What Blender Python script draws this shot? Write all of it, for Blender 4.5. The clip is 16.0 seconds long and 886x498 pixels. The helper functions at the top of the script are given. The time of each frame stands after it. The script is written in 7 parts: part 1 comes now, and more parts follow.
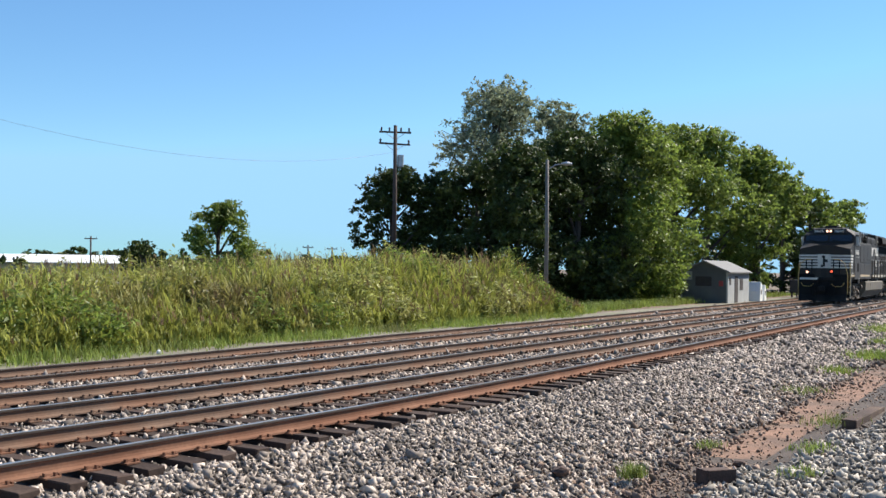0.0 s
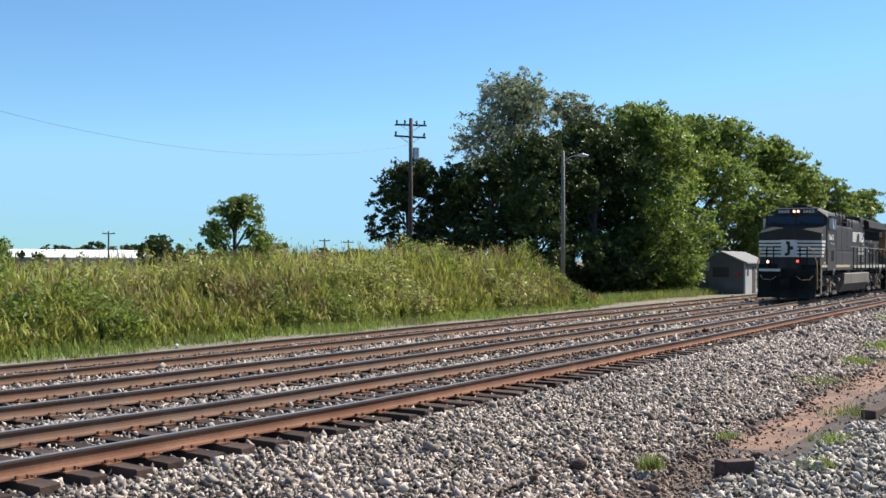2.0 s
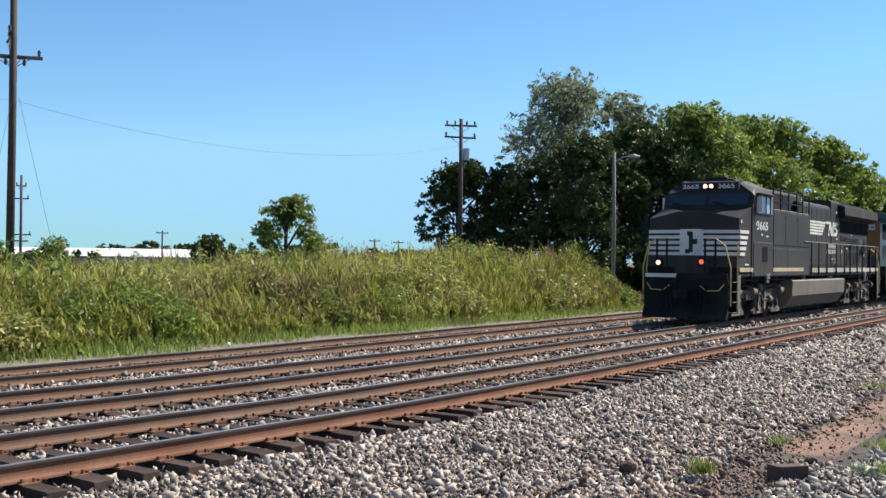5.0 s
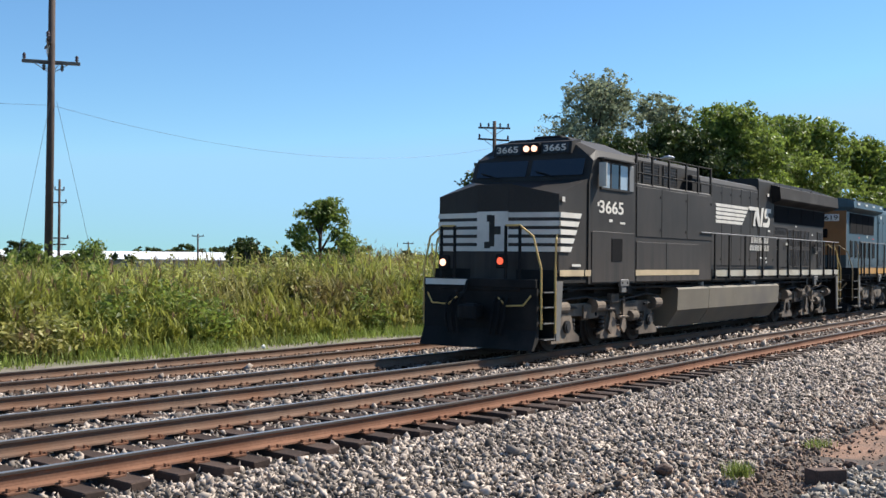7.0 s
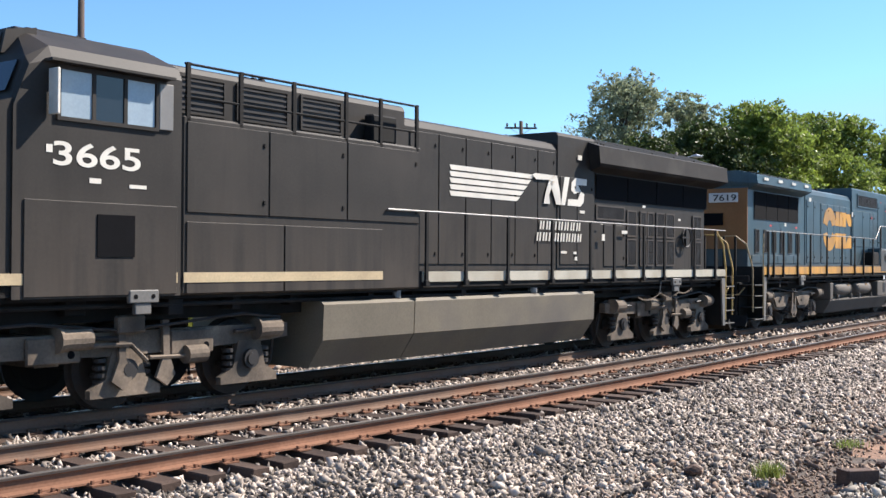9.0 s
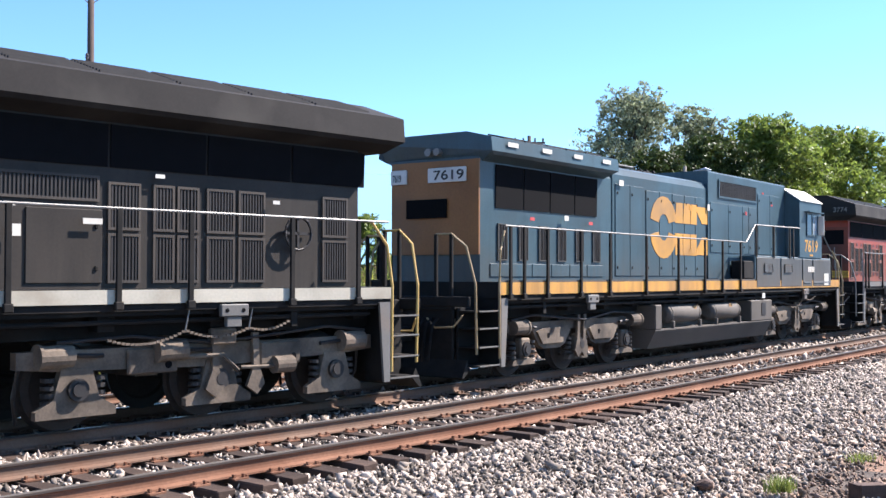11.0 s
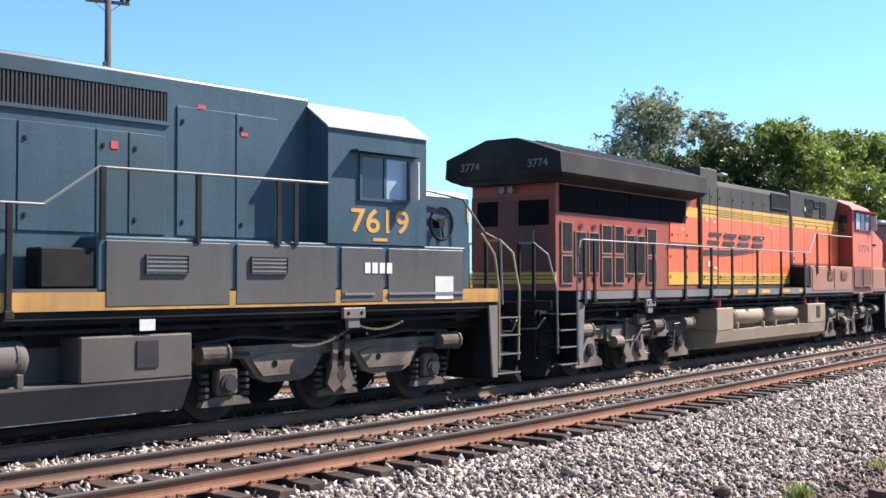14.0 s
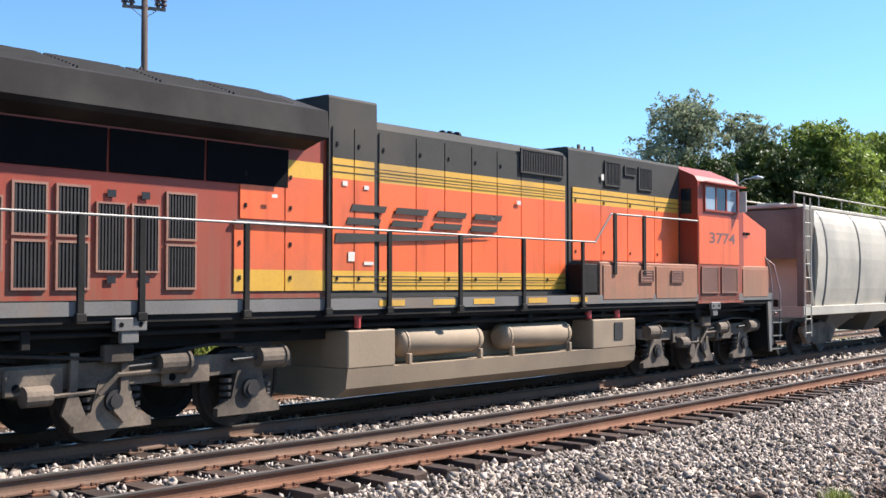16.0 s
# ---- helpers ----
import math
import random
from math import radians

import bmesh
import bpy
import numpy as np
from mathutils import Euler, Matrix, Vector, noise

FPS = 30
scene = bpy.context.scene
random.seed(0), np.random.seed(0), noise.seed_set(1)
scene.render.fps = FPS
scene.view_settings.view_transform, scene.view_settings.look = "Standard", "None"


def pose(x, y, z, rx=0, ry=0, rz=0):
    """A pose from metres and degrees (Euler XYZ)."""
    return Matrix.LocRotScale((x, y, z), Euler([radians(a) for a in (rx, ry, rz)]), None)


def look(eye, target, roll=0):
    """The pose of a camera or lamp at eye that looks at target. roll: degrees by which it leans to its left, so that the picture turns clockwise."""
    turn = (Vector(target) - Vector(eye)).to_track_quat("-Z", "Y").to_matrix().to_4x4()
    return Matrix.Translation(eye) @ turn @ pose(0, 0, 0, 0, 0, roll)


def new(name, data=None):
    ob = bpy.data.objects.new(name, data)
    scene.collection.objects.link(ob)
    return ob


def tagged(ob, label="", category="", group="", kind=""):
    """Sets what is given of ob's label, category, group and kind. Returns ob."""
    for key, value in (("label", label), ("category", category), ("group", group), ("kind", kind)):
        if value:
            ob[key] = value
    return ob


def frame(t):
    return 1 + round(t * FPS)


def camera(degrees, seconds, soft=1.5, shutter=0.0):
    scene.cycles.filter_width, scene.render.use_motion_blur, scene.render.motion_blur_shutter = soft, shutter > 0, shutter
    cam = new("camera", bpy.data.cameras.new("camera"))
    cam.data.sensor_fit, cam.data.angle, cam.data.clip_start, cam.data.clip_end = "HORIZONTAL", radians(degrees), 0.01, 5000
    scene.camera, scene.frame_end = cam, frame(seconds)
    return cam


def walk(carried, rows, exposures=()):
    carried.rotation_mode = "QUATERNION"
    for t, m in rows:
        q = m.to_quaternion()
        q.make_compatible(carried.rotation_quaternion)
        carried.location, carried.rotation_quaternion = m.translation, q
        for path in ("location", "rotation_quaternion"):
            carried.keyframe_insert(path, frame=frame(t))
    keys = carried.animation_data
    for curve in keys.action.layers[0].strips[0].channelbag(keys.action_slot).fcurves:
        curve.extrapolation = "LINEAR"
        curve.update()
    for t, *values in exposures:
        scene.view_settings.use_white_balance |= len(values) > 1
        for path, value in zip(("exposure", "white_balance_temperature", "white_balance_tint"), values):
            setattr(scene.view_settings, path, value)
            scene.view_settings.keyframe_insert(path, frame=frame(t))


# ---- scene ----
# camera: hand-held beside the line, turning slowly with the train
cam = camera(44.33, 16.0)
EYE = (0.0, 0.0, 1.902)
TURNS = [  # seconds, yaw, pitch, roll
    (0.0, -53.64, 0.88, -0.85), (0.5, -53.52, 0.96, -0.82), (1.0, -53.33, 0.86, -0.78), (1.5, -53.12, 0.51, -0.70),
    (2.0, -52.78, 0.48, -0.48), (2.5, -52.42, 0.44, -0.66), (3.0, -52.02, 0.52, -0.80), (3.5, -51.58, 0.57, -0.60),
    (4.0, -51.12, 0.56, -0.62), (6.5, -48.75, 0.51, -0.75), (7.0, -48.39, 0.59, -0.65), (7.5, -48.23, 0.60, -0.51),
    (8.0, -47.76, 0.43, -0.46), (10.5, -46.43, 1.11, -0.25), (11.0, -46.49, 1.39, -0.10), (11.5, -46.32, 1.77, 0.0),
    (12.0, -46.22, 1.70, -0.02), (12.5, -46.06, 1.68, 0.1), (13.0, -46.06, 1.43, 0.02), (13.5, -45.95, 1.50, 0.02),
    (14.0, -45.65, 1.70, 0.06), (14.5, -45.27, 1.96, 0.02), (15.0, -44.72, 2.08, 0.1), (15.5, -44.48, 1.95, 0.02),
    (16.0, -43.89, 1.89, 0.0)]
walk(cam, [(t, pose(*EYE, 90 + p, r, y)) for t, y, p, r in TURNS],
     [(0.0, 0.76, 6500, 10), (7.0, 0.72, 6500, 10), (8.0, 0.93, 6500, 11), (9.2, 1.15, 6500, 13), (10.5, 1.48, 6300, 16), (12.5, 1.37, 6250, 17), (14.0, 1.32, 6300, 16), (16.0, 1.15, 6400, 13)])

# daylight: high afternoon sun from beyond the right shoulder, clear sky
SUN_AZ, SUN_EL = -21.5, 45.0  # degrees, azimuth from +x
world = bpy.data.worlds.new("sky")
scene.world = world
world.use_nodes = True
wn = world.node_tree.nodes
sky = wn.new("ShaderNodeTexSky")
sky.sky_type, sky.sun_disc = "NISHITA", False
sky.sun_elevation, sky.sun_rotation = radians(SUN_EL), radians(90 - SUN_AZ)
sky.air_density, sky.dust_density, sky.ozone_density = 1.0, 0.0, 4.0
tint = wn.new("ShaderNodeMix")
tint.data_type, tint.blend_type = "RGBA", "MULTIPLY"
tint.inputs[0].default_value, tint.inputs[7].default_value = 1.0, (0.74, 0.98, 1.12, 1.0)
world.node_tree.links.new(sky.outputs[0], tint.inputs[6])
hazy = wn.new("ShaderNodeMix")
hazy.data_type, hazy.blend_type = "RGBA", "DARKEN"
hazy.inputs[0].default_value, hazy.inputs[7].default_value = 1.0, (2.8, 5.2, 7.8, 1.0)
world.node_tree.links.new(tint.outputs[2], hazy.inputs[6])
world.node_tree.links.new(hazy.outputs[2], wn["Background"].inputs[0])
wn["Background"].inputs[1].default_value = 0.083
sun = new("sun", bpy.data.lights.new("sun", "SUN"))
sun.data.energy, sun.data.angle, sun.data.color = 5.0, radians(0.55), (1.0, 0.94, 0.85)
sd = Vector((math.cos(radians(SUN_AZ)) * math.cos(radians(SUN_EL)), math.sin(radians(SUN_AZ)) * math.cos(radians(SUN_EL)), math.sin(radians(SUN_EL))))
sun.matrix_world = look(sd * 100, (0, 0, 0))
# ---- materials ----
def mat(name, col, rough=0.6, metal=0.0, var=0.15, scale=4.0, fine=40.0, bump=0.0, dirt=None, dirt_amt=0.4, spec=0.5, rand=0.0, island=0.0, trans=0.0, emit=None, coords="Object", grime=None):
    """Colour with two scales of variation, optional dirt colour patches, bump, per-object or per-island tint."""
    m = bpy.data.materials.new(name)
    m.use_nodes = True
    nt = m.node_tree
    b = nt.nodes["Principled BSDF"]
    L = nt.links.new
    b.inputs["Roughness"].default_value, b.inputs["Metallic"].default_value = rough, metal
    b.inputs["Specular IOR Level"].default_value = spec
    tc = nt.nodes.new("ShaderNodeTexCoord")

    def nz(sc, det=3.0):
        n = nt.nodes.new("ShaderNodeTexNoise")
        n.inputs["Scale"].default_value, n.inputs["Detail"].default_value = sc, det
        L(tc.outputs[coords], n.inputs["Vector"])
        return n

    def mixc(a, bb, fac, kind="MIX"):
        x = nt.nodes.new("ShaderNodeMix")
        x.data_type, x.blend_type = "RGBA", kind
        for s, v in ((x.inputs[6], a), (x.inputs[7], bb), (x.inputs[0], fac)):
            if hasattr(v, "is_output"):
                L(v, s)
            else:
                s.default_value = v
        return x.outputs[2]

    def ramp(src, a, z):
        r = nt.nodes.new("ShaderNodeMapRange")
        r.inputs[1].default_value, r.inputs[2].default_value = a, z
        L(src, r.inputs[0])
        return r.outputs[0]

    c4 = (*col, 1.0)
    big, small = nz(scale), nz(fine, 2.0)
    dk = tuple(max(0.0, v * (1 - var)) for v in col) + (1.0,)
    lt = tuple(min(1.0, v * (1 + var)) for v in col) + (1.0,)
    c = mixc(dk, lt, ramp(big.outputs[0], 0.35, 0.65))
    c = mixc(c, mixc(dk, lt, ramp(small.outputs[0], 0.3, 0.7)), 0.45)
    if dirt:
        dn = nz(scale * 0.6, 6.0)
        c = mixc(c, (*dirt, 1.0), ramp(dn.outputs[0], 0.62 - dirt_amt * 0.4, 0.75))
    if grime:  # road dust thickest low on the sides, in uneven vertical streaks: (z full, z none, colour, amount)
        z_full, z_none, dust, amount = grime
        sep = nt.nodes.new("ShaderNodeSeparateXYZ")
        L(tc.outputs["Object"], sep.inputs[0])
        mp = nt.nodes.new("ShaderNodeMapping")
        mp.inputs["Scale"].default_value = (5.0, 5.0, 0.45)
        L(tc.outputs["Object"], mp.inputs[0])
        st = nt.nodes.new("ShaderNodeTexNoise")
        st.inputs["Scale"].default_value, st.inputs["Detail"].default_value = 1.0, 5.0
        L(mp.outputs[0], st.inputs["Vector"])
        mul = nt.nodes.new("ShaderNodeMath")
        mul.operation = "MULTIPLY"
        L(ramp(sep.outputs[2], z_none, z_full), mul.inputs[0])
        L(ramp(st.outputs[0], 0.3, 0.68), mul.inputs[1])
        sc2 = nt.nodes.new("ShaderNodeMath")
        sc2.operation = "MULTIPLY"
        sc2.inputs[1].default_value = amount
        L(mul.outputs[0], sc2.inputs[0])
        c = mixc(c, (*dust, 1.0), sc2.outputs[0])
        c = mixc(c, (*(v * 0.45 for v in col), 1.0), ramp(st.outputs[0], 0.54, 1.05))
    for amt, kind in ((rand, "ShaderNodeObjectInfo"), (island, "ShaderNodeNewGeometry")):
        if amt:
            oi = nt.nodes.new(kind)
            src = oi.outputs["Random"] if kind.endswith("Info") else oi.outputs["Random Per Island"]
            hs = nt.nodes.new("ShaderNodeHueSaturation")
            mr = nt.nodes.new("ShaderNodeMapRange")
            mr.inputs[3].default_value, mr.inputs[4].default_value = 1 - amt, 1 + amt
            L(src, mr.inputs[0])
            L(mr.outputs[0], hs.inputs["Value"])
            L(c, hs.inputs["Color"])
            c = hs.outputs[0]
    L(c, b.inputs["Base Color"])
    if trans:
        tr = nt.nodes.new("ShaderNodeBsdfTranslucent")
        L(c, tr.inputs[0])
        ms = nt.nodes.new("ShaderNodeMixShader")
        ms.inputs[0].default_value = trans
        L(b.outputs[0], ms.inputs[1])
        L(tr.outputs[0], ms.inputs[2])
        L(ms.outputs[0], nt.nodes["Material Output"].inputs[0])
    if bump:
        bp = nt.nodes.new("ShaderNodeBump")
        bp.inputs["Strength"].default_value, bp.inputs["Distance"].default_value = 0.6, bump
        L(small.outputs[0], bp.inputs["Height"])
        L(bp.outputs[0], b.inputs["Normal"])
    if emit:
        b.inputs["Emission Color"].default_value = (*emit[:3], 1.0)
        b.inputs["Emission Strength"].default_value = emit[3]
    return m


GROUND = mat("soil", (0.16, 0.11, 0.075), 0.95, 0, 0.35, 0.9, 14, 0.02, (0.10, 0.13, 0.05), 0.25)
DIRT = mat("dark trodden dirt", (0.085, 0.062, 0.047), 0.95, 0, 0.45, 1.6, 22, 0.03, (0.045, 0.036, 0.03), 0.5)
RED_DIRT = mat("red clay dirt", (0.23, 0.128, 0.08), 0.95, 0, 0.4, 1.8, 22, 0.03, (0.10, 0.07, 0.05), 0.5)
# base colour near black to paint the shade between loose stones
ROADBED = mat("stone bed darkened for gap shade", (0.038, 0.032, 0.027), 0.95, 0, 0.35, 2.5, 38, 0.03, (0.10, 0.075, 0.055), 0.35)
GRAVEL_ROAD = mat("fine gravel", (0.20, 0.175, 0.135), 0.95, 0, 0.3, 1.2, 50, 0.01, (0.13, 0.15, 0.06), 0.45)
STONE = mat("grey ballast stone", (0.305, 0.252, 0.207), 0.9, 0, 0.3, 1.5, 60, 0, None, 0, 0.3, 0, 0.85)
STONE_RUST = mat("rust-stained ballast stone", (0.22, 0.155, 0.115), 0.9, 0, 0.2, 1.5, 60, 0, None, 0, 0.3, 0, 0.5)
STONE_WHITE = mat("pale limestone chips", (0.30, 0.265, 0.222), 0.9, 0, 0.25, 1.5, 60, 0, None, 0, 0.3, 0, 0.75)
TIE = mat("weathered creosote timber", (0.06, 0.038, 0.028), 0.9, 0, 0.4, 3, 45, 0.01, (0.12, 0.08, 0.055), 0.25, 0.3, 0.3)
RAIL_SIDE = mat("rusty rail steel", (0.155, 0.098, 0.068), 0.85, 0, 0.22, 1.5, 30, 0.004, (0.17, 0.085, 0.05), 0.35, 0.2)
RAIL_RUST = mat("orange rusted rail steel", (0.195, 0.098, 0.06), 0.88, 0, 0.22, 1.5, 30, 0.004, (0.16, 0.07, 0.04), 0.4, 0.15)
RAIL_TOP = mat("polished railhead steel", (0.30, 0.275, 0.25), 0.30, 0.6, 0.2, 2, 60, spec=0.35)
RAIL_HEAD = mat("dark rail head steel", (0.05, 0.036, 0.028), 0.85, 0.0, 0.25, 2, 40)
RAIL_DULL = mat("dull railhead steel", (0.17, 0.14, 0.12), 0.6, 0.2, 0.2, 2, 60, spec=0.3)
WOODPOLE = mat("weathered pole timber", (0.075, 0.052, 0.042), 0.9, 0, 0.3, 1.5, 30, 0.01)
POLE_GREY = mat("grey pole timber", (0.19, 0.165, 0.145), 0.9, 0, 0.2, 1.5, 30, 0.01)
METAL = mat("galvanised metal", (0.45, 0.46, 0.47), 0.45, 0.8, 0.1)
INSUL = mat("porcelain insulator", (0.10, 0.07, 0.06), 0.25)
WIRE = mat("weathered cable", (0.10, 0.11, 0.12), 0.6)
# ---- plan of the line: x runs along the track, y away from the camera ----
CURVE, TANGENT = 0.0038, 16.36
YN, YM, YS, GAUGE = 9.138, 12.360, 17.90, 1.505  # near rail of each track, rail centre to rail centre
TRACK_END = 150.0


def bend(x):
    """How far the line has swung away from straight at x."""
    x = np.asarray(x, float)
    return np.where(x < TANGENT, CURVE * np.clip(x, 0, None) ** 2, CURVE * TANGENT ** 2 + 2 * CURVE * TANGENT * (x - TANGENT))


def slope(x):
    return 2 * CURVE * min(max(x, 0.0), TANGENT)


def link_mesh(name, verts, faces, material, parent=None, smooth=False):
    me = bpy.data.meshes.new(name)
    me.from_pydata([tuple(v) for v in verts], [], faces)
    mats = material if isinstance(material, (list, tuple)) else [material]
    for m in mats:
        me.materials.append(m)
    if smooth:
        me.polygons.foreach_set("use_smooth", [True] * len(me.polygons))
    ob = new(name, me)
    if parent:
        ob.parent = parent
    return ob


def big_mesh(name, V, Fq, material, smooth=False):
    """A mesh from arrays of vertices (n,3) and equal-sided faces (m,k)."""
    me = bpy.data.meshes.new(name)
    V, Fq = np.asarray(V, np.float32), np.asarray(Fq, np.int32)
    k = Fq.shape[1]
    me.vertices.add(len(V))
    me.vertices.foreach_set("co", V.ravel())
    me.loops.add(Fq.size)
    me.loops.foreach_set("vertex_index", Fq.ravel())
    me.polygons.add(len(Fq))
    me.polygons.foreach_set("loop_start", np.arange(0, Fq.size, k, dtype=np.int32))
    if smooth:
        me.polygons.foreach_set("use_smooth", np.ones(len(Fq), bool))
    for m in (material if isinstance(material, (list, tuple)) else [material]):
        me.materials.append(m)
    me.update(calc_edges=True)
    return new(name, me)


# ---- ground: one sheet that follows the line and reaches the horizon ----
ACROSS = [(-3000, -0.6), (-300, -0.6), (-60, -0.5), (-15, -0.45), (0, -0.42), (2.5, -0.44), (3.6, -0.50), (4.3, -0.58), (4.75, -0.61), (5.2, -0.61), (6.0, -0.53), (7.0, -0.42),
          (8.0, -0.315), (8.6, -0.27), (9.3, -0.245), (11.4, -0.22), (14.6, -0.23), (15.5, -0.33), (16.6, -0.505), (20.2, -0.515), (20.6, -0.52), (22.0, -0.53), (22.8, -0.54), (26, -0.55), (40, -0.6), (70, -0.8), (110, -2.0), (180, -5.0), (300, -7.0), (3000, -7.0)]
ALONG = [-3000, -600, -150, -50, -20, -8, 0] + [2 + 2 * i for i in range(20)] + [45, 50, 56, 62, 70, 80, 95, 110, 130, 150, 200, 300, 600, 1500, 4000]


def ground_z(yy):
    return float(np.interp(yy, [a for a, _ in ACROSS], [z for _, z in ACROSS]))


gv, gf, gm = [], [], []
for x in ALONG:
    for a, z in ACROSS:
        b = float(bend(min(x, 200)))
        gv.append((x, a + (b if abs(a) < 100 else b * 0.3), z))
n = len(ACROSS)
for i in range(len(ALONG) - 1):
    for j in range(n - 1):
        gf.append((i * n + j, (i + 1) * n + j, (i + 1) * n + j + 1, i * n + j + 1))
        a = (ACROSS[j][0] + ACROSS[j + 1][0]) / 2
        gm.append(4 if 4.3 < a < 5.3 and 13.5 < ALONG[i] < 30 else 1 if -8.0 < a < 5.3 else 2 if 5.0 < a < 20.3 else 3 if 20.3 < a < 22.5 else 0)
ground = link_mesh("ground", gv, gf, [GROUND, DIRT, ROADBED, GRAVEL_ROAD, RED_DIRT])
ground.data.polygons.foreach_set("material_index", gm)
tagged(ground, "earth, stone bed and gravel road along the railway", "ground", kind="structure")


# ---- railway tracks ----
def rail_profile():
    # half outline of a flat-bottomed rail, head top at z 0
    half = [(0.030, 0.0), (0.036, -0.006), (0.036, -0.026), (0.020, -0.036), (0.015, -0.060), (0.015, -0.105), (0.024, -0.130), (0.072, -0.150), (0.075, -0.168)]
    return half + [(-a, z) for a, z in half[::-1]]


RAIL_X = [-40 + 2 * i for i in range(20)] + [i * 1.0 for i in range(0, 40)] + [40 + 5 * i for i in range(23)]


def rail(y0, parent, top, wobble, side):
    prof = rail_profile()
    k = len(prof)
    v, f, mi = [], [], []
    for i, x in enumerate(RAIL_X):
        s = slope(x)
        c = math.hypot(1, s)
        dz = wobble * 0.008 * math.sin(x * 0.9 + wobble * 3)
        for a, z in prof:
            v.append((x - a * s / c, y0 + float(bend(x)) + a / c, z + dz))
    for i in range(len(RAIL_X) - 1):
        for j in range(k):
            f.append((i * k + j, (i + 1) * k + j, (i + 1) * k + (j + 1) % k, i * k + (j + 1) % k))
            mi.append(1 if j == k - 1 else 2 if j in (0, 1, k - 2, k - 3) else 0)
    ob = link_mesh("rail", v, f, [side, top, RAIL_HEAD], parent)
    ob.data.polygons.foreach_set("material_index", mi)
    return ob


def box_bm(bm, x0, x1, y0, y1, z0, z1, bev=0.0):
    vs = [bm.verts.new(p) for p in ((x0, y0, z0), (x1, y0, z0), (x1, y1, z0), (x0, y1, z0), (x0, y0, z1), (x1, y0, z1), (x1, y1, z1), (x0, y1, z1))]
    fs = [bm.faces.new([vs[i] for i in q]) for q in ((3, 2, 1, 0), (4, 5, 6, 7), (0, 1, 5, 4), (1, 2, 6, 5), (2, 3, 7, 6), (3, 0, 4, 7))]
    if bev > 0:
        es = list({e for f in fs for e in f.edges})
        bmesh.ops.bevel(bm, geom=es, offset=bev, segments=1, affect="EDGES")
    return vs


def tie_mesh(k):
    bm = bmesh.new()
    rnd = random.Random(k)
    box_bm(bm, -0.115, 0.115, -1.3 + rnd.uniform(-0.06, 0.06), 1.3 + rnd.uniform(-0.06, 0.06), -0.36, -0.182, 0.012)
    for v in bm.verts:
        v.co.x += rnd.uniform(-0.012, 0.012)
        v.co.z += rnd.uniform(-0.008, 0.004)
    me = bpy.data.meshes.new("sleeper")
    bm.to_mesh(me)
    me.materials.append(TIE)
    return me


def plates_and_spikes(xs, y0, parent, steel):
    """Tie plates with their spikes and rail anchors, all along one track."""
    bm = bmesh.new()
    for x in xs:
        s = math.atan(slope(x))
        for yr in (0, GAUGE):
            m = Matrix.Translation((x, y0 + yr + float(bend(x)), 0)) @ Matrix.Rotation(s, 4, "Z")
            tmp = bmesh.new()
            box_bm(tmp, -0.09, 0.09, -0.17, 0.17, -0.182, -0.166)
            for sx, sy in ((-0.05, -0.1), (0.05, 0.1), (0.055, -0.125), (-0.05, 0.12)):
                box_bm(tmp, sx - 0.012, sx + 0.012, sy - 0.018, sy + 0.018, -0.17, -0.13)
            box_bm(tmp, 0.12, 0.145, -0.1, 0.1, -0.19, -0.155)
            bmesh.ops.transform(tmp, matrix=m, verts=tmp.verts)
            me = bpy.data.meshes.new("tmp")
            tmp.to_mesh(me)
            tmp.free()
            bm.from_mesh(me)
            bpy.data.meshes.remove(me)
    me = bpy.data.meshes.new("tie_plates")
    bm.to_mesh(me)
    bm.free()
    me.materials.append(steel)
    ob = new("tie_plates", me)
    ob.parent = parent
    tagged(ob, kind="stuff")


TIE_STEP, TIE_FIRST = 0.5, 0.15
tie_meshes = [tie_mesh(k) for k in range(6)]


def track(y0, label, top, far):
    tr = tagged(new("railway_track"), label, "railway track", "parallel tracks", "structure")
    tr.location.z = -0.30 if y0 == YS else 0.0  # the far siding lies a little lower
    rail(y0, tr, top, 0.4, RAIL_RUST if y0 == YN else RAIL_SIDE)
    rail(y0 + GAUGE, tr, top, 0.7, RAIL_SIDE)
    xs = [TIE_FIRST + TIE_STEP * i + random.uniform(-0.025, 0.025) for i in range(2, int(far / TIE_STEP))]
    for x in xs:
        t = new("sleeper", random.choice(tie_meshes))
        t.parent = tr
        t.location = (x, y0 + GAUGE / 2 + float(bend(x)) + random.uniform(-0.03, 0.03), random.uniform(-0.006, 0.003))
        t.rotation_euler = (0, 0, math.atan(slope(x)) + random.uniform(-0.015, 0.015))
    plates_and_spikes([x for x in xs if x < 45], y0, tr, RAIL_RUST if y0 == YN else RAIL_SIDE)
    return tr
track(YN, "near railway track with rusty rails on timber sleepers", RAIL_TOP, 110)
track(YM, "middle railway track that carries the train", RAIL_TOP, 110)
track(YS, "far railway siding with low rusty rails", RAIL_DULL, 110)
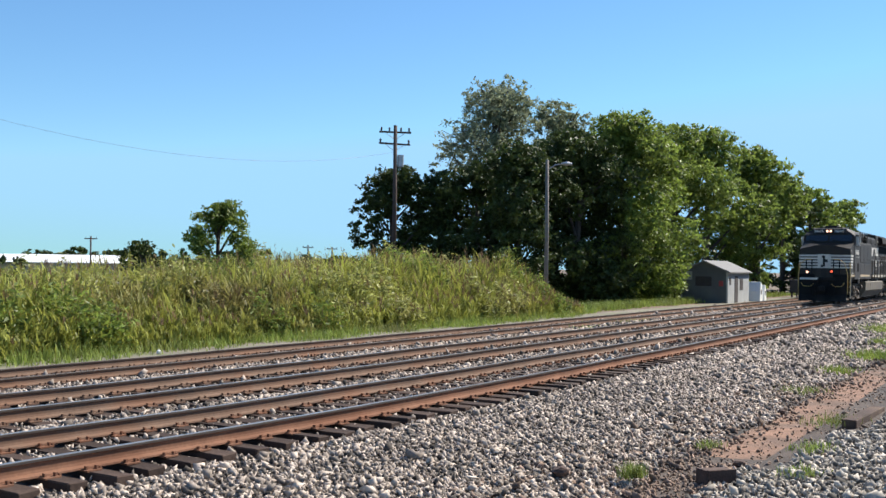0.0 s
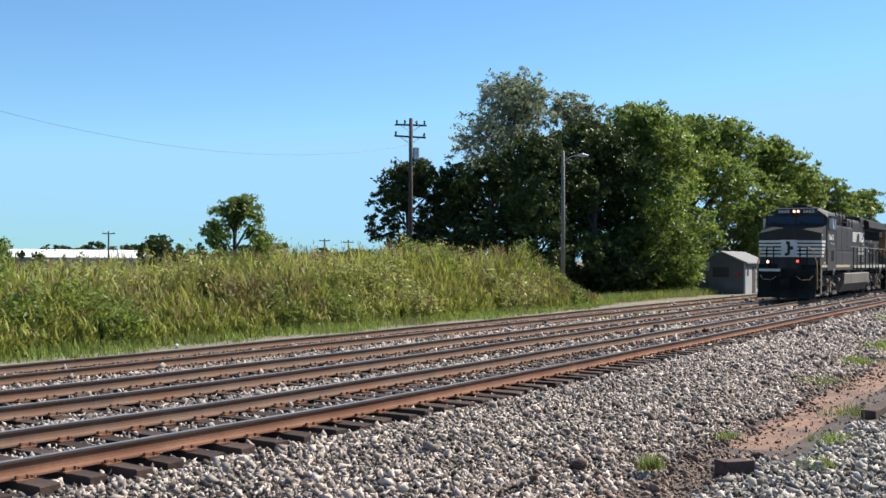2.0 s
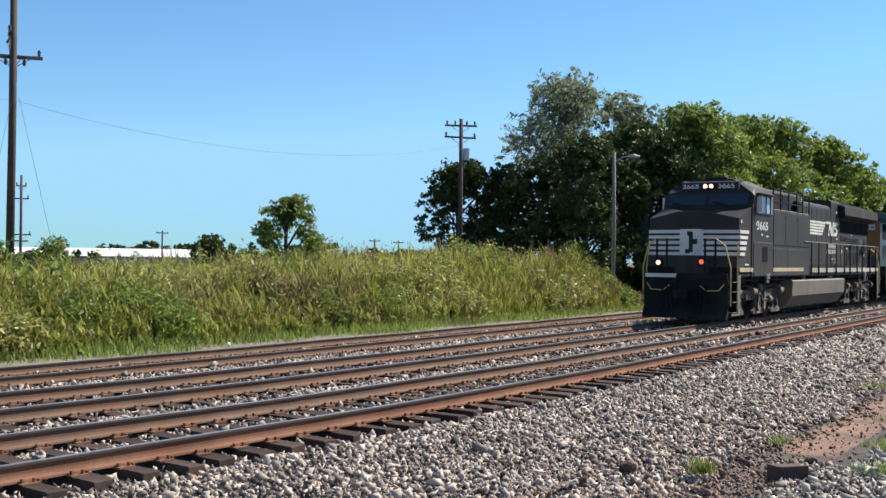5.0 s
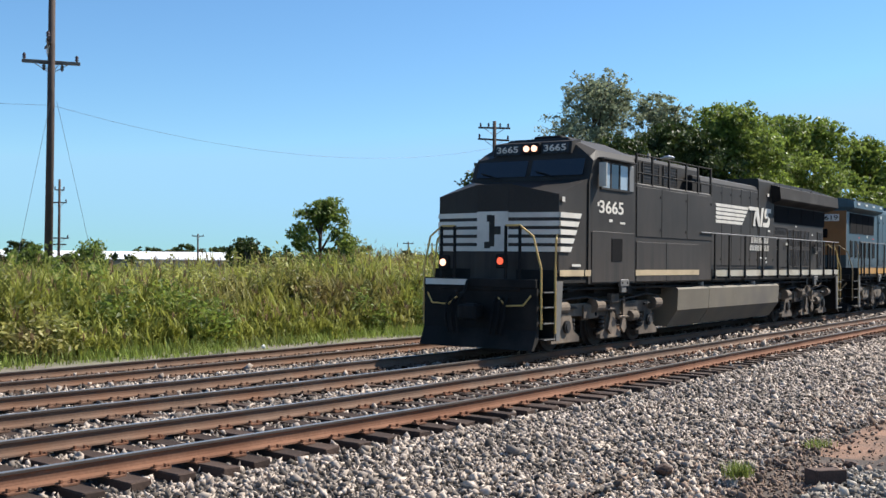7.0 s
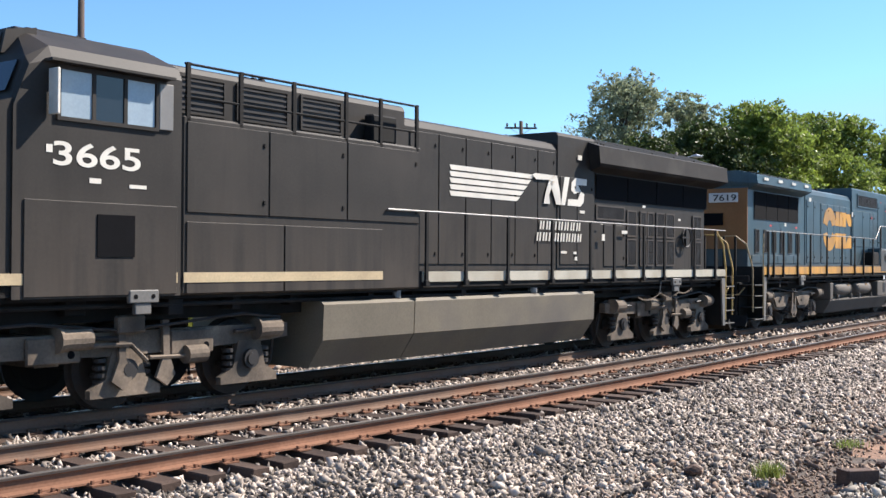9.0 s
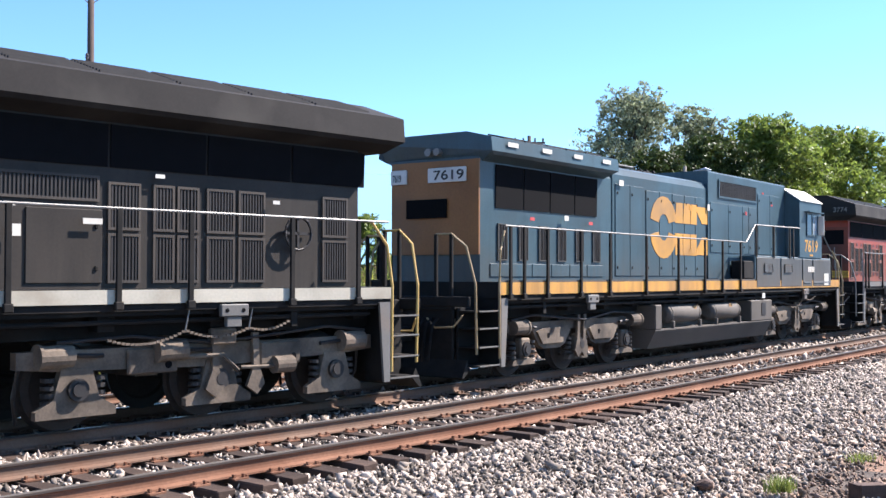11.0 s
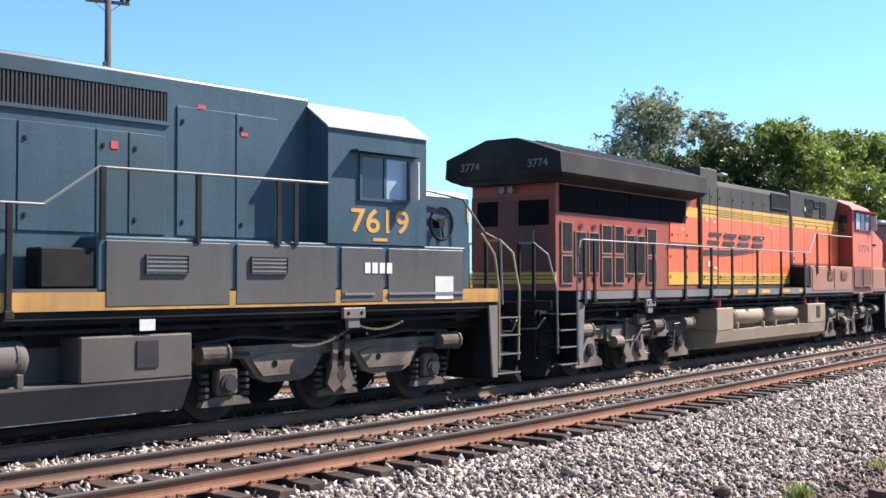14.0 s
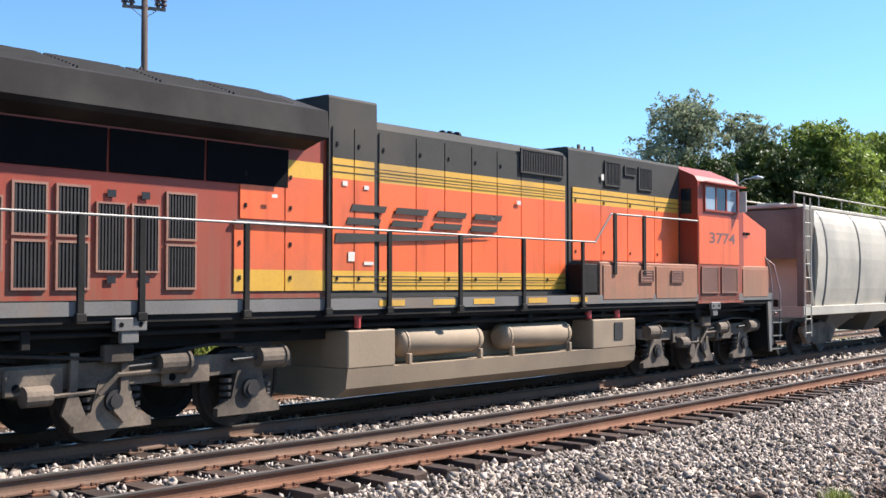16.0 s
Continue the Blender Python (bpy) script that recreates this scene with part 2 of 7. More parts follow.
# ---- materials of the scenery ----
WEED = mat("weed leaf", (0.30, 0.31, 0.065), 0.6, 0, 0.3, 0.35, 8, 0, (0.24, 0.20, 0.08), 0.2, 0.3, 0, 0.5, 0.4)
WEED_DRY = mat("dry seed head", (0.24, 0.155, 0.085), 0.8, 0, 0.3, 0.5, 8, 0, None, 0, 0.2, 0, 0.4, 0.2)
GRASS = mat("short grass", (0.23, 0.29, 0.06), 0.6, 0, 0.3, 0.5, 8, 0, (0.17, 0.17, 0.06), 0.3, 0.3, 0, 0.4, 0.35)
WEED_LEAF = mat("pale weed leaf", (0.35, 0.35, 0.10), 0.5, 0, 0.3, 0.35, 8, 0, (0.30, 0.22, 0.10), 0.25, 0.4, 0, 0.6, 0.35)
# dark and bright greens also carry the grove's shaded and sunlit parts
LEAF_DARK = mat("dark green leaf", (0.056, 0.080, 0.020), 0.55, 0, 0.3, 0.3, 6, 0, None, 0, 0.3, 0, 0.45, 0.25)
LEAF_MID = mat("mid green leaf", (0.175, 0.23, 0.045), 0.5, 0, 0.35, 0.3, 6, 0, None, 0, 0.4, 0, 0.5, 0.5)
LEAF_BRIGHT = mat("sun-brightened green leaf", (0.21, 0.275, 0.045), 0.5, 0, 0.3, 0.3, 6, 0, None, 0, 0.4, 0, 0.45, 0.45)
LEAF_GREY = mat("grey-green leaf", (0.235, 0.265, 0.16), 0.6, 0, 0.25, 0.3, 6, 0, None, 0, 0.3, 0, 0.4, 0.45)
BARK = mat("tree bark", (0.075, 0.06, 0.05), 0.95, 0, 0.3, 2, 25, 0.02)
# board colour lowered to carry the shade on the shed gable
SHED_WALL = mat("shade-darkened grey boards", (0.11, 0.112, 0.115), 0.8, 0, 0.15, 1, 20, 0.004, (0.16, 0.16, 0.16), 0.3)
SHED_ROOF = mat("grey felt roof", (0.21, 0.205, 0.20), 0.9, 0, 0.15)
PALE_PAINT = mat("pale painted boards", (0.42, 0.43, 0.43), 0.7, 0, 0.1, 2, 20, 0, (0.4, 0.4, 0.38), 0.3)
WAREHOUSE_WALL = mat("grey metal cladding", (0.25, 0.26, 0.27), 0.7)
WAREHOUSE_ROOF = mat("white metal roof", (0.82, 0.82, 0.80), 0.5, 0, 0.05)
RUST = mat("rusted steel plate", (0.085, 0.05, 0.036), 0.9, 0, 0.35, 6, 40, 0.006)


def shape(name, bm, material, parent=None, smooth=False):
    bmesh.ops.recalc_face_normals(bm, faces=bm.faces)
    me = bpy.data.meshes.new(name)
    bm.to_mesh(me)
    bm.free()
    me.materials.append(material)
    if smooth:
        me.polygons.foreach_set("use_smooth", [True] * len(me.polygons))
    ob = new(name, me)
    if parent:
        ob.parent = parent
    return ob


def limb(bm, pts, radii, n=7):
    """A tapered branch through points."""
    P = [Vector(p) for p in pts]
    rings = []
    for i, p in enumerate(P):
        d = (P[min(i + 1, len(P) - 1)] - P[max(i - 1, 0)]).normalized()
        s = d.cross(Vector((0.9, 0.3, 0.2))).normalized()
        t = d.cross(s)
        rings.append([bm.verts.new(p + (s * math.cos(k * 2 * math.pi / n) + t * math.sin(k * 2 * math.pi / n)) * radii[i]) for k in range(n)])
    for a, b in zip(rings, rings[1:]):
        for k in range(n):
            bm.faces.new((a[k], a[(k + 1) % n], b[(k + 1) % n], b[k]))
    bm.faces.new(rings[0]), bm.faces.new(rings[-1])


# ---- loose stones ----
ICO = np.array([(0, 1, 1.618), (0, -1, 1.618), (0, 1, -1.618), (0, -1, -1.618), (1, 1.618, 0), (-1, 1.618, 0), (1, -1.618, 0), (-1, -1.618, 0), (1.618, 0, 1), (-1.618, 0, 1), (1.618, 0, -1), (-1.618, 0, -1)]) / 1.9
ICO_F = np.array([(0, 1, 8), (0, 8, 4), (0, 4, 5), (0, 5, 9), (0, 9, 1), (1, 6, 8), (8, 6, 10), (8, 10, 4), (4, 10, 2), (4, 2, 5), (5, 2, 11), (5, 11, 9), (9, 11, 7), (9, 7, 1), (1, 7, 6), (3, 6, 7), (3, 7, 11), (3, 11, 2), (3, 2, 10), (3, 10, 6)])
OCT = np.array([(1, 0.25, 0), (-1, -0.2, 0.1), (0.2, 1, -0.1), (-0.15, -1, 0), (0.3, -0.2, 0.95), (-0.2, 0.2, -1)], float) * 1.05
OCT_F = np.array([(0, 2, 4), (2, 1, 4), (1, 3, 4), (3, 0, 4), (2, 0, 5), (1, 2, 5), (3, 1, 5), (0, 3, 5)])


def stones(name, boxes, material, label, seed, fine=True, skip_ties=False):
    """Broken stones strewn over strips of (x0, x1, across0, across1, number per square metre, size)."""
    rng = np.random.default_rng(seed)
    base, faces = (ICO, ICO_F) if fine else (OCT, OCT_F)
    V, Fs, at = [], [], 0
    az, zz = [a for a, _ in ACROSS], [z for _, z in ACROSS]
    for x0, x1, a0, a1, dens, size in boxes:
        n = int((x1 - x0) * (a1 - a0) * dens)
        x, a = rng.uniform(x0, x1, n), rng.uniform(a0, a1, n)
        if a0 < 5.4:  # ragged lower edge of the shoulder
            keep = a > a0 + 0.35 * np.sin(x * 1.3) * np.sin(x * 0.37 + 1) + rng.uniform(0, 0.5, n)
            x, a = x[keep], a[keep]
        keep = np.ones(len(x), bool)
        for y0 in (YN, YM, YS):
            for r in (0, GAUGE):
                keep &= np.abs(a - y0 - r) > 0.10
            if skip_ties:
                ph = np.abs((x - TIE_FIRST) / TIE_STEP - np.round((x - TIE_FIRST) / TIE_STEP)) * TIE_STEP
                keep &= ~((np.abs(a - y0 - GAUGE / 2) < 1.34) & (ph < 0.14) & (rng.random(len(x)) < 0.97))
        x, a = x[keep], a[keep]
        n = len(x)
        s = size * rng.lognormal(0, 0.28, n) * 0.5
        sc = s[:, None] * rng.uniform(0.38, 1.5, (n, 3))
        q = rng.normal(size=(n, 4))
        q /= np.linalg.norm(q, axis=1)[:, None]
        w, i, j, k = q.T
        R = np.stack([np.stack([1 - 2 * (j * j + k * k), 2 * (i * j - k * w), 2 * (i * k + j * w)], -1), np.stack([2 * (i * j + k * w), 1 - 2 * (i * i + k * k), 2 * (j * k - i * w)], -1), np.stack([2 * (i * k - j * w), 2 * (j * k + i * w), 1 - 2 * (i * i + j * j)], -1)], 1)
        P = base[None] * (1 + rng.uniform(-0.45, 0.45, (n, len(base), 1))) * sc[:, None, :]
        P = np.einsum("nab,nvb->nva", R, P)
        z = np.interp(a, az, zz) + s * rng.uniform(-0.3, 1.2, n)
        P += np.stack([x, a + bend(x), z], -1)[:, None, :]
        V.append(P.reshape(-1, 3))
        Fs.append((faces[None] + (np.arange(n) * len(base))[:, None, None] + at).reshape(-1, 3))
        at += n * len(base)
    ob = big_mesh(name, np.concatenate(V), np.concatenate(Fs), material)
    return tagged(ob, label, "gravel", kind="stuff")


stones("ballast", [(2.5, 6, 6.0, 8.6, 520, 0.056), (6, 22, 5.1, 8.6, 640, 0.054), (22, 34, 5.2, 8.6, 340, 0.072)], STONE, "grey crushed-stone ballast on the shoulder", 1, False, True)
stones("ballast", [(34, 55, 5.0, 8.6, 130, 0.105), (55, 105, 5.0, 8.6, 40, 0.17)], STONE, "grey crushed-stone ballast further along", 2, False)
stones("ballast", [(2.0, 20, 8.4, 12.0, 340, 0.05), (3.5, 20, 12.0, 20.4, 230, 0.054), (20, 45, 8.4, 14.5, 90, 0.085), (20, 45, 14.5, 20.4, 90, 0.075), (45, 80, 8.4, 20.4, 14, 0.12)], STONE, "grey ballast between the sleepers", 3, False, True)
stones("ballast", [(8, 24, 4.7, 6.4, 75, 0.065), (24, 60, 4.6, 6.0, 22, 0.09)], STONE_RUST, "rust-stained stones at the ballast toe", 4, False)
for y0, y1 in ((YN, YM), (YM, YS)):  # heaped between the tracks
    stones("ballast", [(2.5, 26, y0 + GAUGE / 2 + 1.2, y1 + GAUGE / 2 - 1.2, 330, 0.06), (26, 60, y0 + GAUGE / 2 + 1.2, y1 + GAUGE / 2 - 1.2, 60, 0.1)], STONE, "grey ballast heaped between two tracks", 8, False)
stones("limestone_chips", [(9, 13, 0.8, 4.35, 320, 0.066), (13, 16.5, 0.8, 3.9, 320, 0.066), (16.5, 24, 0.8, 3.45, 240, 0.07), (24, 40, 0.6, 3.0, 70, 0.09)], STONE_WHITE, "pale limestone chips beside the track", 5, False)
stones("loose_dirt_stones", [(9, 13.5, 4.0, 5.4, 260, 0.045), (13.5, 30, 3.4, 5.3, 40, 0.04)], STONE_RUST, "small brown stones on the dirt", 6, False)


# ---- weeds and grass ----
def blades(name, x, y, z, h, lean, width, material, label, rng, segs=3, category="grass"):
    """Bent tapering leaves rooted at points."""
    n = len(x)
    a = rng.uniform(0, 2 * math.pi, n)
    dx, dy = np.cos(a), np.sin(a)
    wx, wy = -dy * width / 2, dx * width / 2
    rows = []
    for k in range(segs + 1):
        f = k / segs
        out = lean * h * f ** 1.8
        up = h * (f - 0.35 * lean * f * f)
        t = (1 - f) ** 0.7 if k else 0.8
        rows.append(np.stack([np.stack([x + dx * out - wx * t, y + dy * out - wy * t, z + up], -1), np.stack([x + dx * out + wx * t, y + dy * out + wy * t, z + up], -1)], 1))
    V = np.stack(rows, 1).reshape(-1, 3)
    m = 2 * (segs + 1)
    f = np.array([(2 * k, 2 * k + 1, 2 * k + 3, 2 * k + 2) for k in range(segs)])
    Fq = (f[None] + (np.arange(n) * m)[:, None, None]).reshape(-1, 4)
    ob = big_mesh(name, V, Fq, material)
    return tagged(ob, label, category, kind="stuff")


def weed_height(x, a):
    """Height of the weed bank over its ground."""
    h = 2.02 + 0.75 * np.clip((x - 22) / 18, 0, 1) - 1.9 * np.clip((x - 46.0) / 5, 0, 1)
    h = h + 0.22 * np.sin(x * 0.55 + 1) * np.sin(a * 0.8) + 0.15 * np.sin(x * 1.7 + a)
    return np.clip(h * np.clip(0.25 + (a - 22.4) / 3.0, 0.12, 1.0), 0.15, None)


rng = np.random.default_rng(11)
n = 5200
wx_ = np.concatenate([rng.uniform(6, 51, n), rng.uniform(6, 51, n // 2)])
wa_ = np.concatenate([22.6 + rng.uniform(0, 1, n) ** 1.3 * 7, rng.uniform(29, 42, n // 2)])
keep = wa_ > 22.5 + 0.5 * np.sin(wx_ * 0.7) * np.sin(wx_ * 0.23)
wx_, wa_ = wx_[keep], wa_[keep]
wh_ = weed_height(wx_, wa_) * rng.uniform(0.72, 1.12, len(wx_))
wy_ = wa_ + bend(wx_)
per = 16
X = np.repeat(wx_, per) + rng.normal(0, 0.07, len(wx_) * per)
Yv = np.repeat(wy_, per) + rng.normal(0, 0.07, len(wx_) * per)
H = np.repeat(wh_, per)
root = rng.uniform(0.0, 0.72, len(X))
blades("tall_weeds", X, Yv, -0.55 + H * root, H * rng.uniform(0.28, 0.48, len(X)), rng.uniform(0.3, 0.95, len(X)), 0.068, WEED, "dense bank of tall green weeds", rng, 3, "weeds")
blades("weed_stalks", np.repeat(wx_, 2) + rng.normal(0, 0.06, 2 * len(wx_)), np.repeat(wy_, 2) + rng.normal(0, 0.06, 2 * len(wx_)), np.full(2 * len(wx_), -0.55), np.repeat(wh_, 2) * rng.uniform(0.85, 1.03, 2 * len(wx_)), rng.uniform(0.02, 0.12, 2 * len(wx_)), 0.03, WEED, "upright weed stalks", rng, 2, "weeds")
# broad leaves on the sunlit face and top of the bank, in uneven patches
def leaf_clumps(name, x, y, z, r, per, size, material, label, seed):
    rng = np.random.default_rng(seed)
    n = len(x) * per
    P = np.stack([np.repeat(x, per), np.repeat(y, per), np.repeat(z, per)], -1) + rng.normal(size=(n, 3)) * np.repeat(r, per)[:, None] * np.array([0.5, 0.5, 0.7])
    u = rng.normal(size=(n, 3)) * np.array([1, 1, 0.6])
    u /= np.linalg.norm(u, axis=1)[:, None]
    v = np.cross(u, rng.normal(size=(n, 3)))
    v /= np.linalg.norm(v, axis=1)[:, None]
    s = (size * rng.uniform(0.5, 1.5, n))[:, None]
    V = np.stack([P - u * s, P + v * s * 0.34, P + u * s, P - v * s * 0.34], 1).reshape(-1, 3)
    return tagged(big_mesh(name, V, np.arange(4 * n).reshape(-1, 4), material), label, "weeds", kind="stuff")


patch = np.sin(wx_ * 0.62 + 0.8) + np.sin(wa_ * 1.1 + wx_ * 0.21) + 0.7 * np.sin(wx_ * 1.9 + 2)
for nm, cond, m_, lb, sd_ in (("broad_leaf_weeds", (patch > 0.9) & (wa_ < 31), WEED_LEAF, "pale yellow-green broad-leaved weeds in patches", 61), ("vines", (patch < -1.35) & (wa_ < 30), LEAF_MID, "dark green vines trailing through the weed bank", 62)):
    cx_, cy_, ch_ = wx_[cond], wy_[cond], wh_[cond]
    q_ = np.random.default_rng(sd_).uniform(0.35, 1.02, len(cx_))
    leaf_clumps(nm, cx_, cy_, -0.55 + ch_ * q_, np.full(len(cx_), 0.30), 34, 0.085, m_, lb, sd_)
sel = rng.random(len(wx_)) < np.clip(0.12 + 0.45 * (wx_ - 26) / 20, 0.12, 0.5)
px, py, ph = wx_[sel], wy_[sel], wh_[sel]
k = 7
blades("weed_seed_heads", np.repeat(px, k) + rng.normal(0, 0.04, len(px) * k), np.repeat(py, k) + rng.normal(0, 0.04, len(px) * k), np.repeat(ph, k) * rng.uniform(0.86, 1.0, len(px) * k) - 0.55, rng.uniform(0.12, 0.32, len(px) * k), rng.uniform(0.1, 0.7, len(px) * k), 0.035, WEED_DRY, "reddish-brown seed heads on the weeds", rng, 2, "weeds")
n = 42000
gx, ga = rng.uniform(6, 75, n), 20.8 + rng.uniform(0, 1, n) ** 1.1 * 4.0
edge = 21.2 + 2.0 * np.clip((gx - 44) / 14, 0, 1)
keep = rng.random(n) < np.clip((ga - edge - 0.5 * np.sin(gx * 0.9) * np.sin(gx * 0.31)) / 1.1, 0.0, 1)
gx, ga = gx[keep], ga[keep]
blades("verge_grass", gx, ga + bend(gx), np.full(len(gx), -0.54), rng.uniform(0.10, 0.30, len(gx)) + 0.5 * np.clip((ga - 21.6) / 1.4, 0, 1) * rng.random(len(gx)), rng.uniform(0.1, 0.7, len(gx)), 0.03, GRASS, "green grass along the weed bank", rng, 2)
n = 9000
gx, ga = rng.uniform(50, 110, n), 23.2 + rng.uniform(0, 9, n)
blades("meadow_grass", gx, ga + bend(gx), np.full(len(gx), -0.52), rng.uniform(0.15, 0.5, n), rng.uniform(0.1, 0.6, n), 0.06, GRASS, "sunlit grass below the trees", rng, 2)
# tufts among the stones
tx, ty, tz, th = [], [], [], []
for cx, cy, cz, r, m, hh in ((11.45, 5.66, -0.5, 0.16, 220, 0.22), (14.2, 5.9, -0.52, 0.22, 90, 0.15), (22.0, 7.3, -0.55, 0.6, 260, 0.16), (27, 8.0, -0.55, 0.7, 320, 0.2), (32, 8.4, -0.5, 0.9, 420, 0.3), (44, 11.0, -0.5, 1.4, 900, 0.55), (38, 9.6, -0.5, 0.9, 300, 0.3), (14.5, 4.6, -0.46, 0.35, 160, 0.14), (17.5, 5.2, -0.48, 0.5, 220, 0.18), (12.6, 4.1, -0.44, 0.3, 120, 0.12), (60, 20.9, -0.3, 1.5, 260, 0.2), (36, 19.2, -0.35, 1.2, 160, 0.18), (44, 22.0, -0.5, 2.0, 260, 0.2)):
    tx.append(rng.normal(cx, r * 0.6, m)), ty.append(rng.normal(cy, r * 0.35, m)), tz.append(np.full(m, cz)), th.append(rng.uniform(0.4, 1.1, m) * hh)
tx, ty, tz, th = (np.concatenate(v) for v in (tx, ty, tz, th))
blades("grass_tufts", tx, ty, tz, th, rng.uniform(0.2, 0.9, len(tx)), 0.014 + 0.02 * (tx > 25), GRASS, "scattered green tufts among the stones", rng, 2)


# ---- trees ----
def crown(name, blobs, count, size, material, parent, seed, shell=0.55):
    """Leaves gathered on sprays inside rounded lobes, with gaps between."""
    rng = np.random.default_rng(seed)
    w = np.array([b[3] ** 2 for b in blobs])
    pick = rng.choice(len(blobs), max(8, count // 26), p=w / w.sum())
    B = np.array(blobs)[pick]
    d = rng.normal(size=(len(pick), 3))
    d /= np.linalg.norm(d, axis=1)[:, None]
    rad = (shell + (1 - shell) * rng.random(len(pick)) ** 0.6) * rng.uniform(0.85, 1.12, len(pick))
    C = B[:, :3] + d * rad[:, None] * B[:, 3:4] * np.array([1, 1, 0.85])
    spray = rng.uniform(0.18, 0.48, len(pick)) * np.clip(B[:, 3] / 3, 0.4, 1.3)
    m = 26
    P = np.repeat(C, m, 0) + rng.normal(size=(len(C) * m, 3)) * np.repeat(spray, m)[:, None] * np.array([0.8, 0.8, 0.5])
    n = len(P)
    u = rng.normal(size=(n, 3))
    u /= np.linalg.norm(u, axis=1)[:, None]
    v = np.cross(u, rng.normal(size=(n, 3)))
    v /= np.linalg.norm(v, axis=1)[:, None]
    s = (size * rng.uniform(0.6, 1.4, n))[:, None]
    V = np.stack([P - u * s, P + v * s * 0.45, P + u * s, P - v * s * 0.45], 1).reshape(-1, 3)
    ob = big_mesh(name, V, np.arange(4 * n).reshape(-1, 4), material)
    ob.parent = parent
    return ob


def tree(x, y, z0, top, width, leaf, count, size, seed, label, low=0.15, airy=False):
    rnd = random.Random(seed)
    th = tagged(new("tree"), label, "tree")
    th.location = (x, y, z0)
    H = top - z0
    bm = bmesh.new()
    lean = (rnd.uniform(-0.4, 0.4), rnd.uniform(-0.4, 0.4))
    r0 = 0.018 * H + 0.05
    limb(bm, [(0, 0, -0.1), (lean[0] * 0.3, lean[1] * 0.3, H * 0.3), (lean[0], lean[1], H * 0.6), (lean[0] * 1.2, lean[1], H * 0.9)], [r0 * 1.3, r0, r0 * 0.6, r0 * 0.15])
    shape("trunk", bm, BARK, th)
    blobs = []
    nb = 16 if not airy else 20
    for i in range(nb):
        f = low + (0.97 - low) * (i + 0.5) / nb
        prof = math.sin(math.pi * min(0.98, 0.16 + 0.80 * f)) ** 0.7
        a = rnd.uniform(0, 2 * math.pi)
        r = width * rnd.uniform(0.34, 0.52) * (0.75 if airy else 1)
        d = max(0, width * prof - r * 0.7) * rnd.uniform(0.7, 1.0)
        zc = min(H * f, H - r * 0.85)
        c = (d * math.cos(a), d * math.sin(a), zc)
        blobs.append((*c, r))
        bm = bmesh.new()
        zb = max(0.12 * H, zc - d * 0.9 - 0.5)
        limb(bm, [(lean[0] * zb / H, lean[1] * zb / H, zb), (c[0] * 0.55, c[1] * 0.55, (zb + zc) / 2 + 0.2), c], [r0 * 0.42, r0 * 0.28, r0 * 0.08], 5)
        if airy:
            for q in range(5):
                e = (c[0] + rnd.uniform(-r, r) * 0.7, c[1] + rnd.uniform(-r, r) * 0.7, c[2] + rnd.uniform(0, 0.6 * r))
                limb(bm, [c, e], [r0 * 0.1, r0 * 0.03], 4)
        shape("limb", bm, BARK, th)
    blobs.append((0, 0, H - width * 0.42, width * 0.42))
    crown("crown", blobs, int(count * 1.5), size * 0.85, leaf, th, seed, 0.35 if not airy else 0.1)
    return th


G0 = -0.6
# leaf tone per tree follows where the grove is in shade or sun
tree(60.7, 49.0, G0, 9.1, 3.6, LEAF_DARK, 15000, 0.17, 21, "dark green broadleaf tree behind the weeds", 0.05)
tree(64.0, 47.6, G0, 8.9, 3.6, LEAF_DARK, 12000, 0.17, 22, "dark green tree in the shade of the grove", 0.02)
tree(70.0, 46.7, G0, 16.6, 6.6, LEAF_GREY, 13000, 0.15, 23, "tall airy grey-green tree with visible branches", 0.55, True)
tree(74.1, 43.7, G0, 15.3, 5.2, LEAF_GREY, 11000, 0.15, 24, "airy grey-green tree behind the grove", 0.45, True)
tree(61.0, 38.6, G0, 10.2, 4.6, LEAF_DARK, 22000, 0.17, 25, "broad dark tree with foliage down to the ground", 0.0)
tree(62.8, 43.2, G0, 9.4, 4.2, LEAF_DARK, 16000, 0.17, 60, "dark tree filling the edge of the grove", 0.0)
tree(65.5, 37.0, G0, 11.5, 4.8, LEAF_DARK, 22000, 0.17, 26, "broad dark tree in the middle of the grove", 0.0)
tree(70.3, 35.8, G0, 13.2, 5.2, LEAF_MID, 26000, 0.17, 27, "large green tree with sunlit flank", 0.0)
tree(76.5, 37.0, G0, 12.6, 4.4, LEAF_BRIGHT, 18000, 0.17, 28, "green tree beside the shed with leaves coloured as sunlit", 0.0)
tree(84.5, 38.4, G0, 14.2, 5.2, LEAF_MID, 18000, 0.2, 29, "green tree behind the shed", 0.05)
tree(96.8, 40.7, G0, 15.4, 5.8, LEAF_MID, 17000, 0.22, 30, "tall green tree along the line", 0.05)
tree(105, 38.8, G0, 14.2, 5.4, LEAF_MID, 15000, 0.24, 31, "rounded green tree along the line", 0.05)
tree(116, 40.0, G0, 11.8, 5.0, LEAF_DARK, 11000, 0.26, 32, "green tree further along the line", 0.05)
tree(126, 40.2, G0, 11.8, 5.0, LEAF_MID, 9000, 0.28, 33, "distant green tree along the line", 0.05)
tree(143, 42.4, G0, 11.5, 5.5, LEAF_MID, 8000, 0.3, 34, "far green tree along the line", 0.05)
tree(34.8, 38.6, G0, 4.85, 2.2, LEAF_MID, 7500, 0.10, 35, "young green tree standing in the weeds", 0.3, True)
tree(36.3, 38.3, G0, 3.1, 1.3, LEAF_MID, 2600, 0.10, 36, "low green sapling in the weeds", 0.1)
